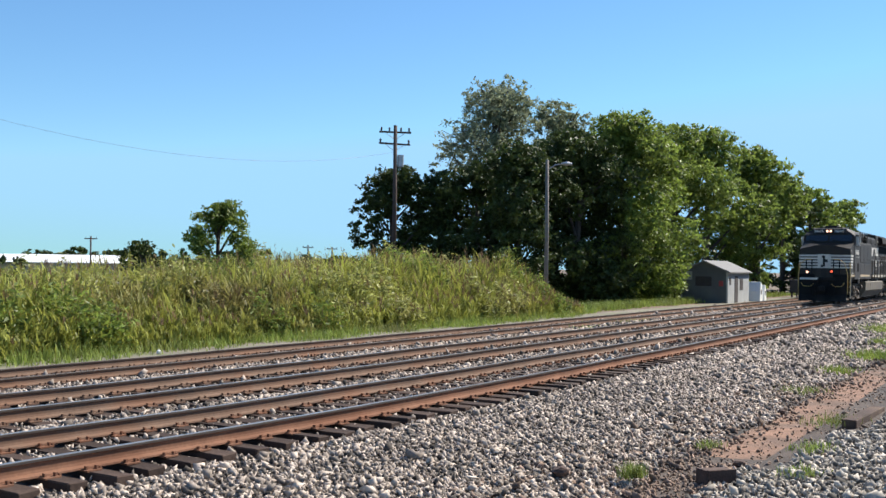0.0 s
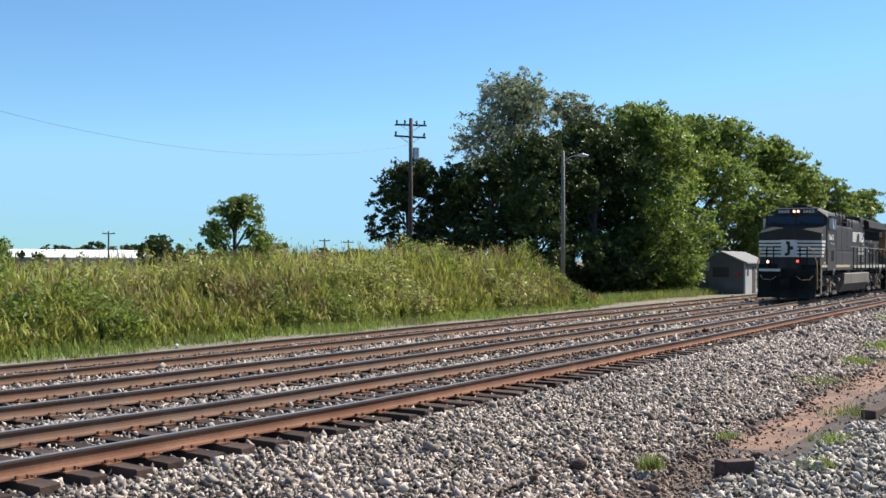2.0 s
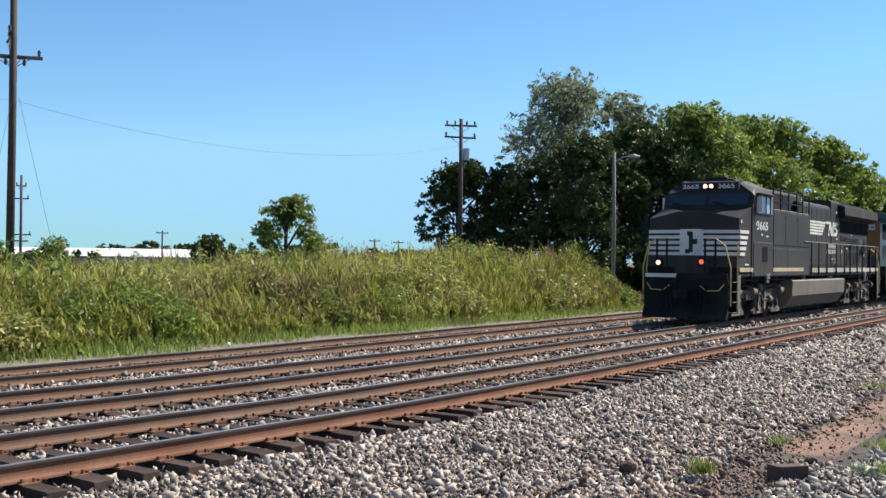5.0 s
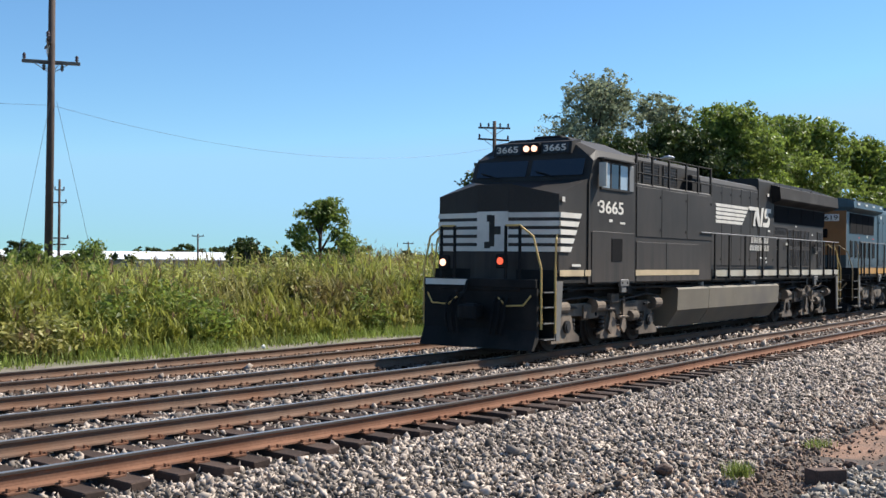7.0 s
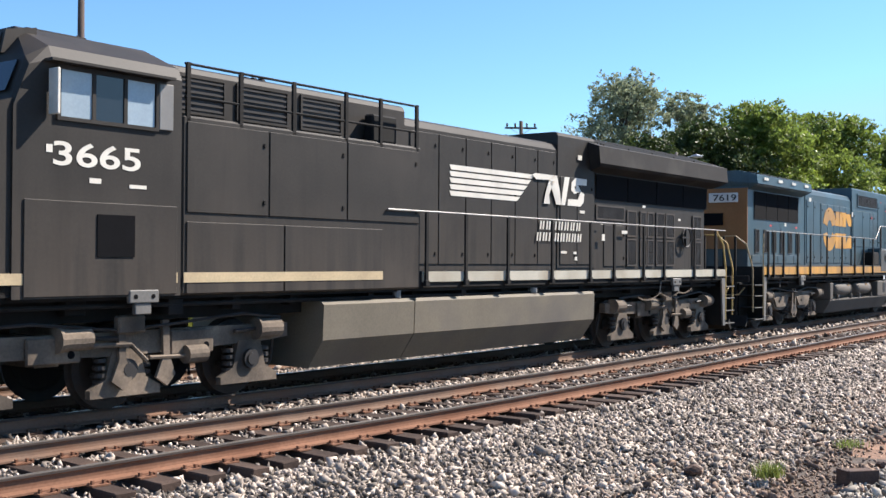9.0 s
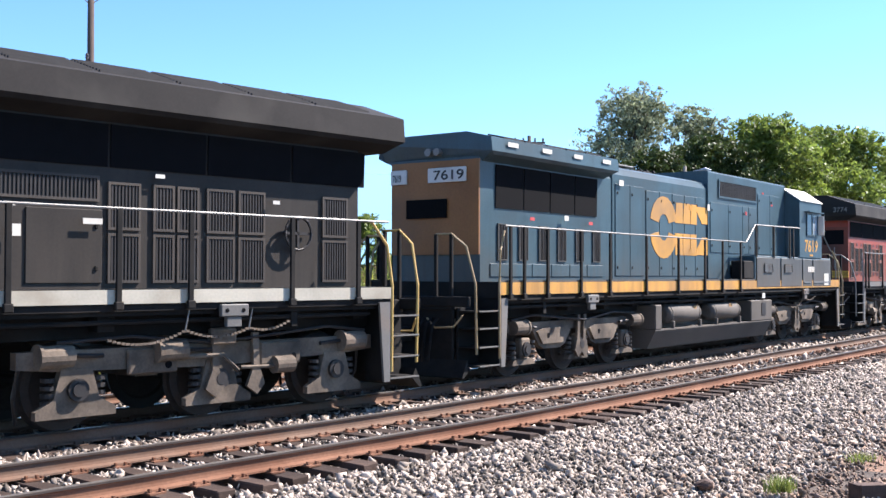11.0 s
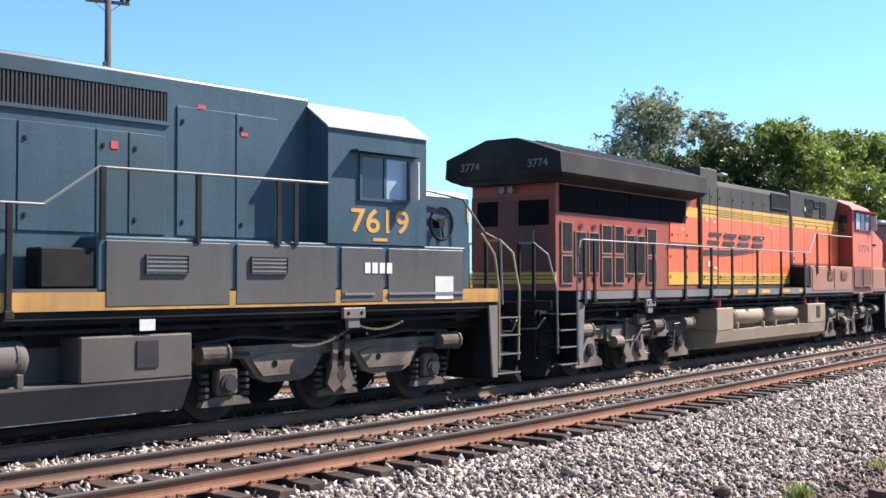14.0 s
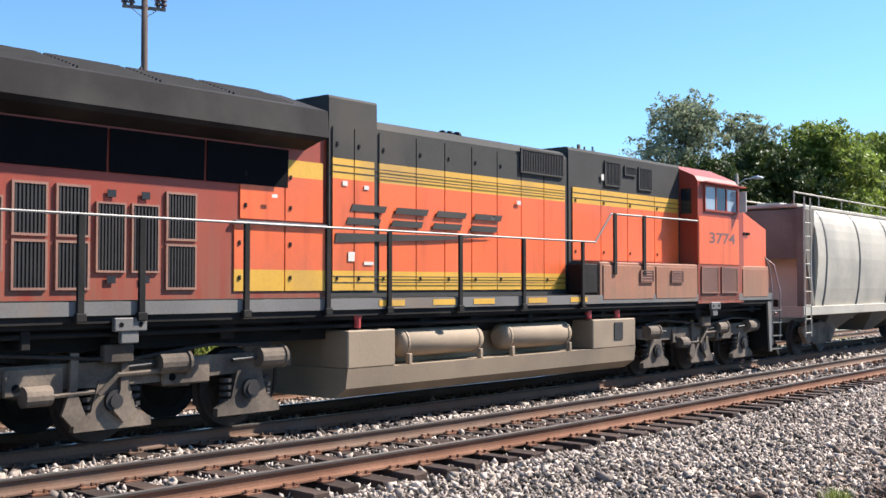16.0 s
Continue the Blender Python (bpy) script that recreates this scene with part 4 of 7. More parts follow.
class Kit:
    """Builds the parts of one vehicle; u is measured from its cab end, flip turns that end to +x."""

    def __init__(self, name, length, flip, label, category):
        self.root = tagged(new(name), label, category, "train")
        self.L, self.flip, self.reach = length, flip, 0.0

    def X(self, u):
        if self.reach and u < 1.3:  # nose stretched forward and platform shortened to fit the camera's view
            u = u * 0.72 if u < 0 else u
            u -= self.reach * min(1.0, (1.3 - u) / 1.3)
        return (self.L / 2 - u) if self.flip else (u - self.L / 2)

    def part(self, name, bm, material, parent=None, label="", smooth=False):
        bmesh.ops.recalc_face_normals(bm, faces=bm.faces)
        piles = self.piles(bm, name)
        if len(piles) > 1:
            made = []
            for faces in piles:
                one = bmesh.new()
                seen = {}
                for f in faces:
                    for v in f.verts:
                        if v not in seen:
                            seen[v] = one.verts.new(v.co)
                for f in faces:
                    one.faces.new([seen[v] for v in f.verts]).material_index = f.material_index
                made.append(self.part(name, one, material, parent, label, smooth))
            bm.free()
            return made[0]
        me = bpy.data.meshes.new(name)
        bm.to_mesh(me)
        bm.free()
        for m in (material if isinstance(material, (list, tuple)) else [material]):
            me.materials.append(m)
        if smooth:
            me.polygons.foreach_set("use_smooth", [abs(p.normal.x) < 0.9 for p in me.polygons])
        ob = new(name, me)
        ob.parent = parent or self.root
        if label:
            tagged(ob, label)
        return ob

    def piles(self, bm, name):
        """The faces of a part that shows on both sides, one pile a side; pieces that stand apart, one pile a piece."""
        left, islands = set(bm.faces), []
        while left:
            todo, isle = [left.pop()], []
            while todo:
                f = todo.pop()
                isle.append(f)
                for e in f.edges:
                    for g in e.link_faces:
                        if g in left:
                            left.discard(g)
                            todo.append(g)
            islands.append(isle)
        if len(islands) < 2 or name in JOINED:
            return [list(bm.faces)]
        if name in APART:
            return islands
        near = [f for i in islands if max(v.co.y for f in i for v in f.verts) < 0 for f in i]
        far = [f for i in islands if min(v.co.y for f in i for v in f.verts) > 0 for f in i]
        if near and far and len(near) + len(far) == len(bm.faces):
            return [near, far]
        return [list(bm.faces)]

    def box(self, bm, u0, u1, y0, y1, z0, z1, bev=0.0):
        a, b = sorted((self.X(u0), self.X(u1)))
        y0, y1 = min(y0, y1), max(y0, y1)
        box_bm(bm, a, b, y0, y1, z0, z1, bev)

    def prism(self, bm, prof, y0, y1):
        """An outline in (u, z) pushed from y0 to y1."""
        a = [bm.verts.new((self.X(u), y0, z)) for u, z in prof]
        b = [bm.verts.new((self.X(u), y1, z)) for u, z in prof]
        bm.faces.new(a)
        bm.faces.new(b[::-1])
        for i in range(len(prof)):
            j = (i + 1) % len(prof)
            bm.faces.new((a[i], b[i], b[j], a[j]))

    def section(self, bm, prof, u0, u1):
        """An outline in (y, z) pushed from u0 to u1."""
        a = [bm.verts.new((self.X(u0), y, z)) for y, z in prof]
        b = [bm.verts.new((self.X(u1), y, z)) for y, z in prof]
        bm.faces.new(a)
        bm.faces.new(b[::-1])
        for i in range(len(prof)):
            j = (i + 1) % len(prof)
            bm.faces.new((a[i], b[i], b[j], a[j]))

    def loft(self, bm, rings):
        """Closed rings of (u, y, z), all with as many points, skinned in order."""
        rs = [[bm.verts.new((self.X(u), y, z)) for u, y, z in r] for r in rings]
        n = len(rs[0])
        for a, b in zip(rs, rs[1:]):
            for i in range(n):
                bm.faces.new((a[i], b[i], b[(i + 1) % n], a[(i + 1) % n]))
        bm.faces.new(rs[0])
        bm.faces.new(rs[-1][::-1])

    def tube(self, bm, pts, r, n=6):
        """A bent bar through points (u, y, z)."""
        P = [Vector((self.X(u), y, z)) for u, y, z in pts]
        rings = []
        for i, p in enumerate(P):
            d = (P[min(i + 1, len(P) - 1)] - P[max(i - 1, 0)]).normalized()
            s = d.cross(Vector((0.31, 0.2, 0.93))).normalized()
            t = d.cross(s)
            rings.append([bm.verts.new(p + (s * math.cos(k * 2 * math.pi / n) + t * math.sin(k * 2 * math.pi / n)) * r) for k in range(n)])
        for a, b in zip(rings, rings[1:]):
            for k in range(n):
                bm.faces.new((a[k], a[(k + 1) % n], b[(k + 1) % n], b[k]))
        bm.faces.new(rings[0])
        bm.faces.new(rings[-1])

    def drum(self, bm, p0, p1, r, n=16, cap=0.0):
        """A round bar or tank between two points, with domed ends where cap is set."""
        a, b = Vector((self.X(p0[0]), p0[1], p0[2])), Vector((self.X(p1[0]), p1[1], p1[2]))
        d = (b - a).normalized()
        s = d.orthogonal().normalized()
        t = d.cross(s)
        prof = [(0, r * 0.55), (cap * 0.5, r * 0.88), (cap, r)] if cap else [(0, r)]
        length = (b - a).length
        prof = prof + [(length - x, q) for x, q in prof[::-1]]
        rings = [[bm.verts.new(a + d * x + (s * math.cos(k * 2 * math.pi / n) + t * math.sin(k * 2 * math.pi / n)) * q) for k in range(n)] for x, q in prof]
        for A, B in zip(rings, rings[1:]):
            for k in range(n):
                bm.faces.new((A[k], A[(k + 1) % n], B[(k + 1) % n], B[k]))
        bm.faces.new(rings[0])
        bm.faces.new(rings[-1])

    def text(self, name, body, u_left, z, h, y, material, parent=None, shear=0.0, width=None, label="", face="side", u_face=0.0):
        """Lettering on the near side, or on an end face that looks towards -x."""
        cu = bpy.data.curves.new("lettering", "FONT")
        cu.body, cu.size, cu.extrude, cu.shear, cu.offset = body, 1.0, 0.002, shear, 0.014
        tmp = bpy.data.objects.new("lettering", cu)
        scene.collection.objects.link(tmp)
        me = bpy.data.meshes.new_from_object(tmp)
        bpy.data.objects.remove(tmp)
        co = np.empty(len(me.vertices) * 3, np.float32)
        me.vertices.foreach_get("co", co)
        co = co.reshape(-1, 3)
        lo, hi = co.min(0), co.max(0)
        k = h / (hi[1] - lo[1])
        kx = width / (hi[0] - lo[0]) if width else k
        out = np.empty_like(co)
        if face == "side":
            out[:, 0] = self.X(u_left) + (co[:, 0] - lo[0]) * kx
            out[:, 1] = y - co[:, 2]
        else:
            out[:, 0] = self.X(u_face) - co[:, 2]
            out[:, 1] = y - (co[:, 0] - lo[0]) * kx
        out[:, 2] = z + (co[:, 1] - lo[1]) * k
        me.vertices.foreach_set("co", out.ravel())
        me.materials.clear()
        me.materials.append(material)
        ob = new(name, me)
        ob.parent = parent or self.root
        if label:
            tagged(ob, label)
        return ob

    def decal(self, name, quads, y, material, label="", parent=None, thick=0.006):
        """Flat painted shapes on a side: outlines of (u, z)."""
        bm = bmesh.new()
        for q in quads:
            self.prism(bm, q, y, y - thick)
        return self.part(name, bm, material, parent, label)


WHEELS, TRAIN = [], []
WHEEL_R = 0.53


def wheelset_mesh(r):
    bm = bmesh.new()
    n = 28
    for s in (-1, 1):
        prof = [(0.66, 0.10), (0.69, r * 0.25), (0.735, r * 0.72), (0.70, r * 0.80), (0.69, r), (0.735, r * 0.995), (0.80, r * 0.985), (0.81, r * 0.80), (0.79, r * 0.72), (0.75, r * 0.28), (0.80, 0.12), (0.86, 0.10)]
        prof[4] = (0.69, r + 0.028)
        rings = [[bm.verts.new((q * math.cos(k * 2 * math.pi / n), s * y, q * math.sin(k * 2 * math.pi / n))) for k in range(n)] for y, q in prof]
        for A, B in zip(rings, rings[1:]):
            for k in range(n):
                bm.faces.new((A[k], A[(k + 1) % n], B[(k + 1) % n], B[k]))
        bm.faces.new(rings[0]), bm.faces.new(rings[-1])
        for k in range(3):  # bolts that show the turning
            a = k * 2 * math.pi / 3
            m = Matrix.Translation((0.3 * r * math.cos(a) * 1.5, s * 0.80, 0.3 * r * math.sin(a) * 1.5))
            bmesh.ops.create_cube(bm, size=0.05, matrix=m)
    axle = [[bm.verts.new((0.09 * math.cos(k * math.pi / 6), y, 0.09 * math.sin(k * math.pi / 6))) for k in range(12)] for y in (-1.0, 1.0)]
    for k in range(12):
        bm.faces.new((axle[0][k], axle[0][(k + 1) % 12], axle[1][(k + 1) % 12], axle[1][k]))
    bm.faces.new(axle[0]), bm.faces.new(axle[1])
    bmesh.ops.recalc_face_normals(bm, faces=bm.faces)
    me = bpy.data.meshes.new("wheelset")
    bm.to_mesh(me)
    bm.free()
    me.materials.append(WHEEL)
    return me


WHEELSET, WHEELSET_SMALL = wheelset_mesh(WHEEL_R), wheelset_mesh(0.46)


def wheelset(kit, bogie, u, r, mesh):
    w = new("wheelset", mesh)
    w.parent = bogie
    w.location = (kit.X(u), 0, r)
    WHEELS.append((w, kit.X(u), r))
    return w


def bogie_frame(kit, axles, style):
    """A three-axle bogie: side frames, transoms, journal boxes, springs, brake gear and wheelsets."""
    a0, a1, a2 = axles
    m01, m12 = (a0 + a1) / 2, (a1 + a2) / 2
    lo, hi = min(axles), max(axles)
    bm = bmesh.new()
    kit.box(bm, a1 - 0.5, a1 + 0.5, -0.6, 0.6, 0.92, 1.12)
    bg = kit.part("bogie", bm, BOGIE_TAN, label="dust-coated three-axle bogie")
    for c in (m01, m12):
        bm = bmesh.new()
        kit.box(bm, c - 0.16, c + 0.16, -1.05, 1.05, 0.62, 0.95)
        kit.part("transom", bm, BOGIE_TAN, bg)
    for s in (-1, 1):
        y0, y1 = s * 1.02, s * 1.16
        bm = bmesh.new()
        if style == "cast":  # deep cast frame that dips between the axles
            low = []
            for c in sorted((m01, m12), reverse=True):
                low += [(c + 0.72, 0.86), (c + 0.50, 0.58), (c + 0.30, 0.50), (c - 0.30, 0.50), (c - 0.50, 0.58), (c - 0.72, 0.86)]
            kit.prism(bm, [(lo - 0.62, 0.86), (lo - 0.62, 1.02), (hi + 0.62, 1.02), (hi + 0.62, 0.86), (hi + 0.25, 0.84)] + low + [(lo - 0.25, 0.84)], y0, y1)
        else:  # fabricated straight frame
            kit.prism(bm, [(lo - 0.75, 0.80), (lo - 0.75, 1.0), (hi + 0.75, 1.0), (hi + 0.75, 0.80), (hi + 0.3, 0.76), (a1 + 0.25, 0.70), (a1 - 0.25, 0.70), (lo - 0.3, 0.76)], y0, y1)
        kit.part("side_frame", bm, BOGIE_TAN, bg)
        for c in (m01, m12):
            bm = bmesh.new()
            if style == "cast":
                kit.prism(bm, [(c + 0.62, 0.84), (c + 0.42, 0.60), (c - 0.42, 0.60), (c - 0.62, 0.84), (c - 0.4, 0.9), (c + 0.4, 0.9)], y1, y1 + s * 0.05)
            else:
                kit.box(bm, c - 0.36, c + 0.36, y1, y1 + s * 0.05, 0.66, 0.98, 0.02)
            kit.part("frame_rib", bm, BOGIE_TAN, bg)
            bm = bmesh.new()
            kit.drum(bm, (c + 0.22, y1 + s * 0.05, 0.76), (c + 0.22, y1 + s * 0.056, 0.76), 0.05, 10)
            kit.part("frame_hole", bm, DARKHOLE, bg)
    for s in (-1, 1):
        for i, a in enumerate(axles):
            bm = bmesh.new()
            if style == "cast":
                kit.box(bm, a - 0.17, a + 0.17, s * 1.05, s * 1.20, 0.38, 0.74, 0.03)
                kit.prism(bm, [(a - 0.40, 0.24), (a - 0.36, 0.32), (a - 0.20, 0.36), (a + 0.20, 0.36), (a + 0.36, 0.32), (a + 0.40, 0.24)], s * 1.04, s * 1.16)
            else:
                kit.prism(bm, [(a - 0.52, 0.20), (a - 0.52, 0.30), (a - 0.30, 0.42), (a - 0.20, 0.78), (a + 0.20, 0.78), (a + 0.30, 0.42), (a + 0.52, 0.30), (a + 0.52, 0.20)], s * 1.08, s * 1.18)
            kit.part("journal_box", bm, BOGIE_TAN, bg)
            bm = bmesh.new()
            kit.drum(bm, (a, s * 1.18, 0.53), (a, s * 1.235, 0.53), 0.135, 16)
            kit.drum(bm, (a, s * 1.235, 0.53), (a, s * 1.255, 0.53), 0.085, 12)
            kit.part("end_cap", bm, SCREEN, bg)
            for d in (-0.33, 0.33):
                bm = bmesh.new()
                for j in range(4):
                    kit.drum(bm, (a + d, s * 1.09, 0.36 + j * 0.09), (a + d, s * 1.09, 0.41 + j * 0.09), 0.085, 10)
                kit.part("spring", bm, SCREEN, bg)
        ends = [(lo - 0.30, 0.12), (hi + 0.30, -0.12)] + ([(m01 + 0.25, -0.1)] if style != "cast" else [])
        for c, d in ends:
            bm = bmesh.new()
            kit.drum(bm, (c - 0.20, s * 1.22, 0.94), (c + 0.20, s * 1.22, 0.94), 0.135, 14)
            kit.drum(bm, (c - 0.24, s * 1.22, 0.94), (c - 0.20, s * 1.22, 0.94), 0.155, 14)
            kit.part("brake_cylinder", bm, BOGIE_TAN, bg)
            bm = bmesh.new()
            sg = 1 if c < a1 else -1
            kit.tube(bm, [(c + sg * 0.22, s * 1.22, 0.94), (c + sg * 0.62, s * 1.22, 0.92)], 0.03)
            kit.part("push_rod", bm, SCREEN, bg)
        for c in (a1 - 0.12, a1 + 0.55 if style != "cast" else a1 + 0.12):
            bm = bmesh.new()
            kit.prism(bm, [(c - 0.05, 1.12), (c + 0.05, 1.12), (c + 0.07, 0.66), (c + 0.16, 0.42), (c + 0.03, 0.28), (c - 0.14, 0.40), (c - 0.03, 0.66)], s * 1.20, s * 1.25)
            kit.part("brake_hanger", bm, BOGIE_TAN, bg)
        bm = bmesh.new()
        kit.tube(bm, [(lo - 0.3, s * 1.24, 1.10), (lo + 0.7, s * 1.25, 1.14), (a1 - 0.2, s * 1.25, 1.02), (a1 + 0.4, s * 1.25, 1.05), (hi - 0.2, s * 1.25, 1.16), (hi + 0.55, s * 1.22, 1.08)], 0.022)
        kit.part("brake_pipe", bm, SCREEN, bg)
        if style != "cast":
            bm = bmesh.new()
            kit.tube(bm, [(m01 + 0.1, s * 1.24, 0.86), (a1, s * 1.26, 0.84), (a1 + 0.25, s * 1.26, 0.62)], 0.03)
            kit.tube(bm, [(a1 + 0.3, s * 1.24, 0.66), (m12, s * 1.24, 0.64)], 0.028)
            kit.drum(bm, (m12 - 0.16, s * 1.24, 0.66), (m12 + 0.16, s * 1.24, 0.66), 0.12, 14)
            kit.box(bm, a1 - 0.2, a1 + 0.2, s * 1.18, s * 1.3, 0.98, 1.2, 0.02)
            kit.part("brake_lever", bm, BOGIE_TAN, bg)
        for a, d in ((lo, -1), (hi, 1)):
            bm = bmesh.new()
            kit.tube(bm, [(a + d * 0.62, s * 1.0, 0.95), (a + d * 0.66, s * 0.9, 0.45), (a + d * 0.56, s * 0.77, 0.12)], 0.025)
            kit.part("sand_pipe", bm, SCREEN, bg)
    for a in axles:
        wheelset(kit, bg, a, WHEEL_R, WHEELSET)
    return bg


def chain(kit, pts, y, parent=None):
    bm = bmesh.new()
    for (u0, z0), (u1, z1) in zip(pts, pts[1:]):
        n = max(3, int(math.hypot(u1 - u0, z1 - z0) / 0.06))
        sag = 0.10 * abs(u1 - u0)
        for i in range(n):
            f = (i + 0.5) / n
            kit.box(bm, u0 + (u1 - u0) * f - 0.026, u0 + (u1 - u0) * f + 0.026, y - 0.014, y + 0.014, z0 + (z1 - z0) * f - sag * 4 * f * (1 - f) - 0.014, z0 + (z1 - z0) * f - sag * 4 * f * (1 - f) + 0.014)
    return kit.part("safety_chain", bm, BOGIE_TAN, parent, "sagging chain")


def end_gear(kit, d, body_paint, rails, plow=False):
    """Platform, pilot, steps, grab rails, hoses and coupler at one end; d is 0 at the cab end, 1 at the other."""
    def U(o):  # o metres outward from the end of the sill
        return -o if d == 0 else kit.L + o

    bm = bmesh.new()
    kit.box(bm, U(0.0), U(0.78), -0.98, 0.98, 1.30, 1.52, 0.015)
    kit.box(bm, U(0.70), U(0.80), -1.35, 1.35, 1.36, 1.54, 0.015)
    kit.part("end_platform", bm, UNDER)
    bm = bmesh.new()
    if plow:
        kit.prism(bm, [(U(0.62), 0.95), (U(0.62), 0.3), (U(0.9), 0.13), (U(0.98), 0.14), (U(0.74), 0.52), (U(0.74), 1.36), (U(0.66), 1.36)], -1.36, 1.36)
        for s in (-1, 1):
            kit.prism(bm, [(U(0.0), 1.3), (U(0.62), 1.3), (U(0.62), 0.3), (U(0.5), 0.3)], s * 0.90, s * 0.94)
    else:
        kit.box(bm, U(0.66), U(0.74), -0.98, 0.98, 0.28, 1.36, 0.01)
        kit.prism(bm, [(U(0.66), 0.3), (U(0.84), 0.14), (U(0.88), 0.16), (U(0.74), 0.45)], -1.3, 1.3)
    kit.part("pilot", bm, UNDER, label="black pilot plate" if plow else "")
    for s in (-1, 1):
        bm = bmesh.new()  # tapered outer plate and inner plate of the stepwell
        kit.prism(bm, [(U(-0.02), 1.5), (U(-0.24), 1.5), (U(-0.14), 0.30), (U(-0.02), 0.30)], s * 1.46, s * 1.50)
        kit.part("step_plate", bm, BOX_GREY)
        bm = bmesh.new()
        kit.box(bm, U(-0.018), U(0.0), s * 0.95, s * 1.455, 0.30, 1.50)
        kit.part("step_back", bm, UNDER)
        bm = bmesh.new()
        kit.box(bm, U(0.0), U(0.64), s * 0.99, s * 1.03, 0.30, 1.34)
        kit.part("step_side", bm, UNDER)
        for i, z in enumerate((0.34, 0.66, 0.98, 1.28)):
            bm = bmesh.new()
            kit.box(bm, U(0.0), U(0.62), s * 1.04, s * 1.47, z - 0.02, z + 0.012, 0.006)
            tread = kit.part("step_tread", bm, UNDER)
            bm = bmesh.new()
            kit.box(bm, U(0.0), U(0.62), s * 1.465, s * 1.49, z - 0.006, z + 0.016)
            kit.part("nosing", bm, BOX_GREY, tread)
        bm = bmesh.new()
        kit.tube(bm, [(U(0.02), s * 1.49, 0.45), (U(0.03), s * 1.49, 1.75), (U(-0.05), s * 1.46, 2.35), (U(-0.3), s * 1.38, 2.70)], 0.022, 8)
        kit.part("grab_rail", bm, rails)
        bm = bmesh.new()
        kit.tube(bm, [(U(0.63), s * 1.42, 0.55), (U(0.66), s * 1.42, 1.75), (U(0.70), s * 1.25, 2.40), (U(0.72), s * 0.95, 2.62), (U(0.72), s * 0.62, 2.62)], 0.022, 8)
        kit.part("grab_rail", bm, rails)
        for yy in (0.62, 0.95):
            bm = bmesh.new()
            kit.box(bm, U(0.69), U(0.75), s * yy - 0.03, s * yy + 0.03, 1.52, 2.62, 0.008)
            kit.part("end_post", bm, UNDER)
        bm = bmesh.new()
        for i in range(3):
            y = s * (0.42 + i * 0.14)
            kit.tube(bm, [(U(0.76), y, 1.16), (U(0.92), y, 1.05), (U(1.0), y, 0.75), (U(0.98), y * 0.9, 0.42)], 0.03)
        kit.part("air_hose", bm, UNDER)
        bm = bmesh.new()
        kit.tube(bm, [(U(0.80), s * 1.25, 1.22), (U(0.86), s * 1.1, 1.02), (U(0.86), s * 0.7, 1.0), (U(0.82), s * 0.5, 1.16)], 0.018)
        kit.part("uncoupling_lever", bm, rails)
    bm = bmesh.new()
    kit.box(bm, U(0.6), U(1.05), -0.11, 0.11, 0.74, 1.0, 0.02)
    kit.box(bm, U(1.05), U(1.40), -0.20, 0.14, 0.70, 1.04, 0.05)
    kit.box(bm, U(1.28), U(1.46), 0.06, 0.20, 0.72, 1.02, 0.04)
    kit.part("coupler", bm, UNDER)
    bm = bmesh.new()
    kit.tube(bm, [(U(0.78), 0.25, 1.5), (U(1.0), 0.25, 1.25), (U(1.3), 0.22, 1.2), (U(1.5), 0.2, 1.3)], 0.035)
    kit.part("jumper_cable", bm, UNDER)


def hand_rail(kit, posts, z_top, u0, u1, rails, z_foot=1.50, thick=0.038):
    for s in (-1, 1):
        for u in posts:
            bm = bmesh.new()
            kit.box(bm, u - thick, u + thick, s * 1.505, s * 1.545, z_foot, z_top, 0.008)
            kit.box(bm, u - thick * 1.5, u + thick * 1.5, s * 1.50, s * 1.56, z_foot - 0.02, z_foot + 0.08, 0.01)
            kit.part("stanchion", bm, UNDER)
        bm = bmesh.new()
        kit.tube(bm, [(u0, s * 1.525, z_top), ((u0 + u1) / 2, s * 1.525, z_top), (u1, s * 1.525, z_top)], 0.017, 8)
        kit.part("handrail", bm, rails)


def louvre(kit, u0, u1, z0, z1, y, frame_mat, vertical=True, pitch=0.045, rim=0.035, name="louvre_door", slat=None):
    """A framed grille, both sides of the hood."""
    for s in (-1, 1):
        yo = s * y
        bm = bmesh.new()
        kit.box(bm, u0, u1, yo, yo + s * 0.03, z0, z0 + rim)
        kit.box(bm, u0, u1, yo, yo + s * 0.03, z1 - rim, z1)
        kit.box(bm, u0, u0 + rim, yo, yo + s * 0.03, z0 + rim, z1 - rim)
        kit.box(bm, u1 - rim, u1, yo, yo + s * 0.03, z0 + rim, z1 - rim)
        door = kit.part(name, bm, frame_mat)
        bm = bmesh.new()
        kit.box(bm, u0 + rim, u1 - rim, yo, yo + s * 0.004, z0 + rim, z1 - rim)
        if vertical:
            n = max(2, int((u1 - u0 - 2 * rim) / pitch))
            for i in range(n):
                c = u0 + rim + (i + 0.5) * (u1 - u0 - 2 * rim) / n
                kit.box(bm, c - 0.012, c + 0.012, yo, yo + s * 0.022, z0 + rim, z1 - rim)
        else:
            n = max(2, int((z1 - z0 - 2 * rim) / pitch))
            for i in range(n):
                c = z0 + rim + (i + 0.5) * (z1 - z0 - 2 * rim) / n
                kit.box(bm, u0 + rim, u1 - rim, yo, yo + s * 0.022, c - 0.012, c + 0.012)
        kit.part("louvre", bm, slat or SCREEN, door)


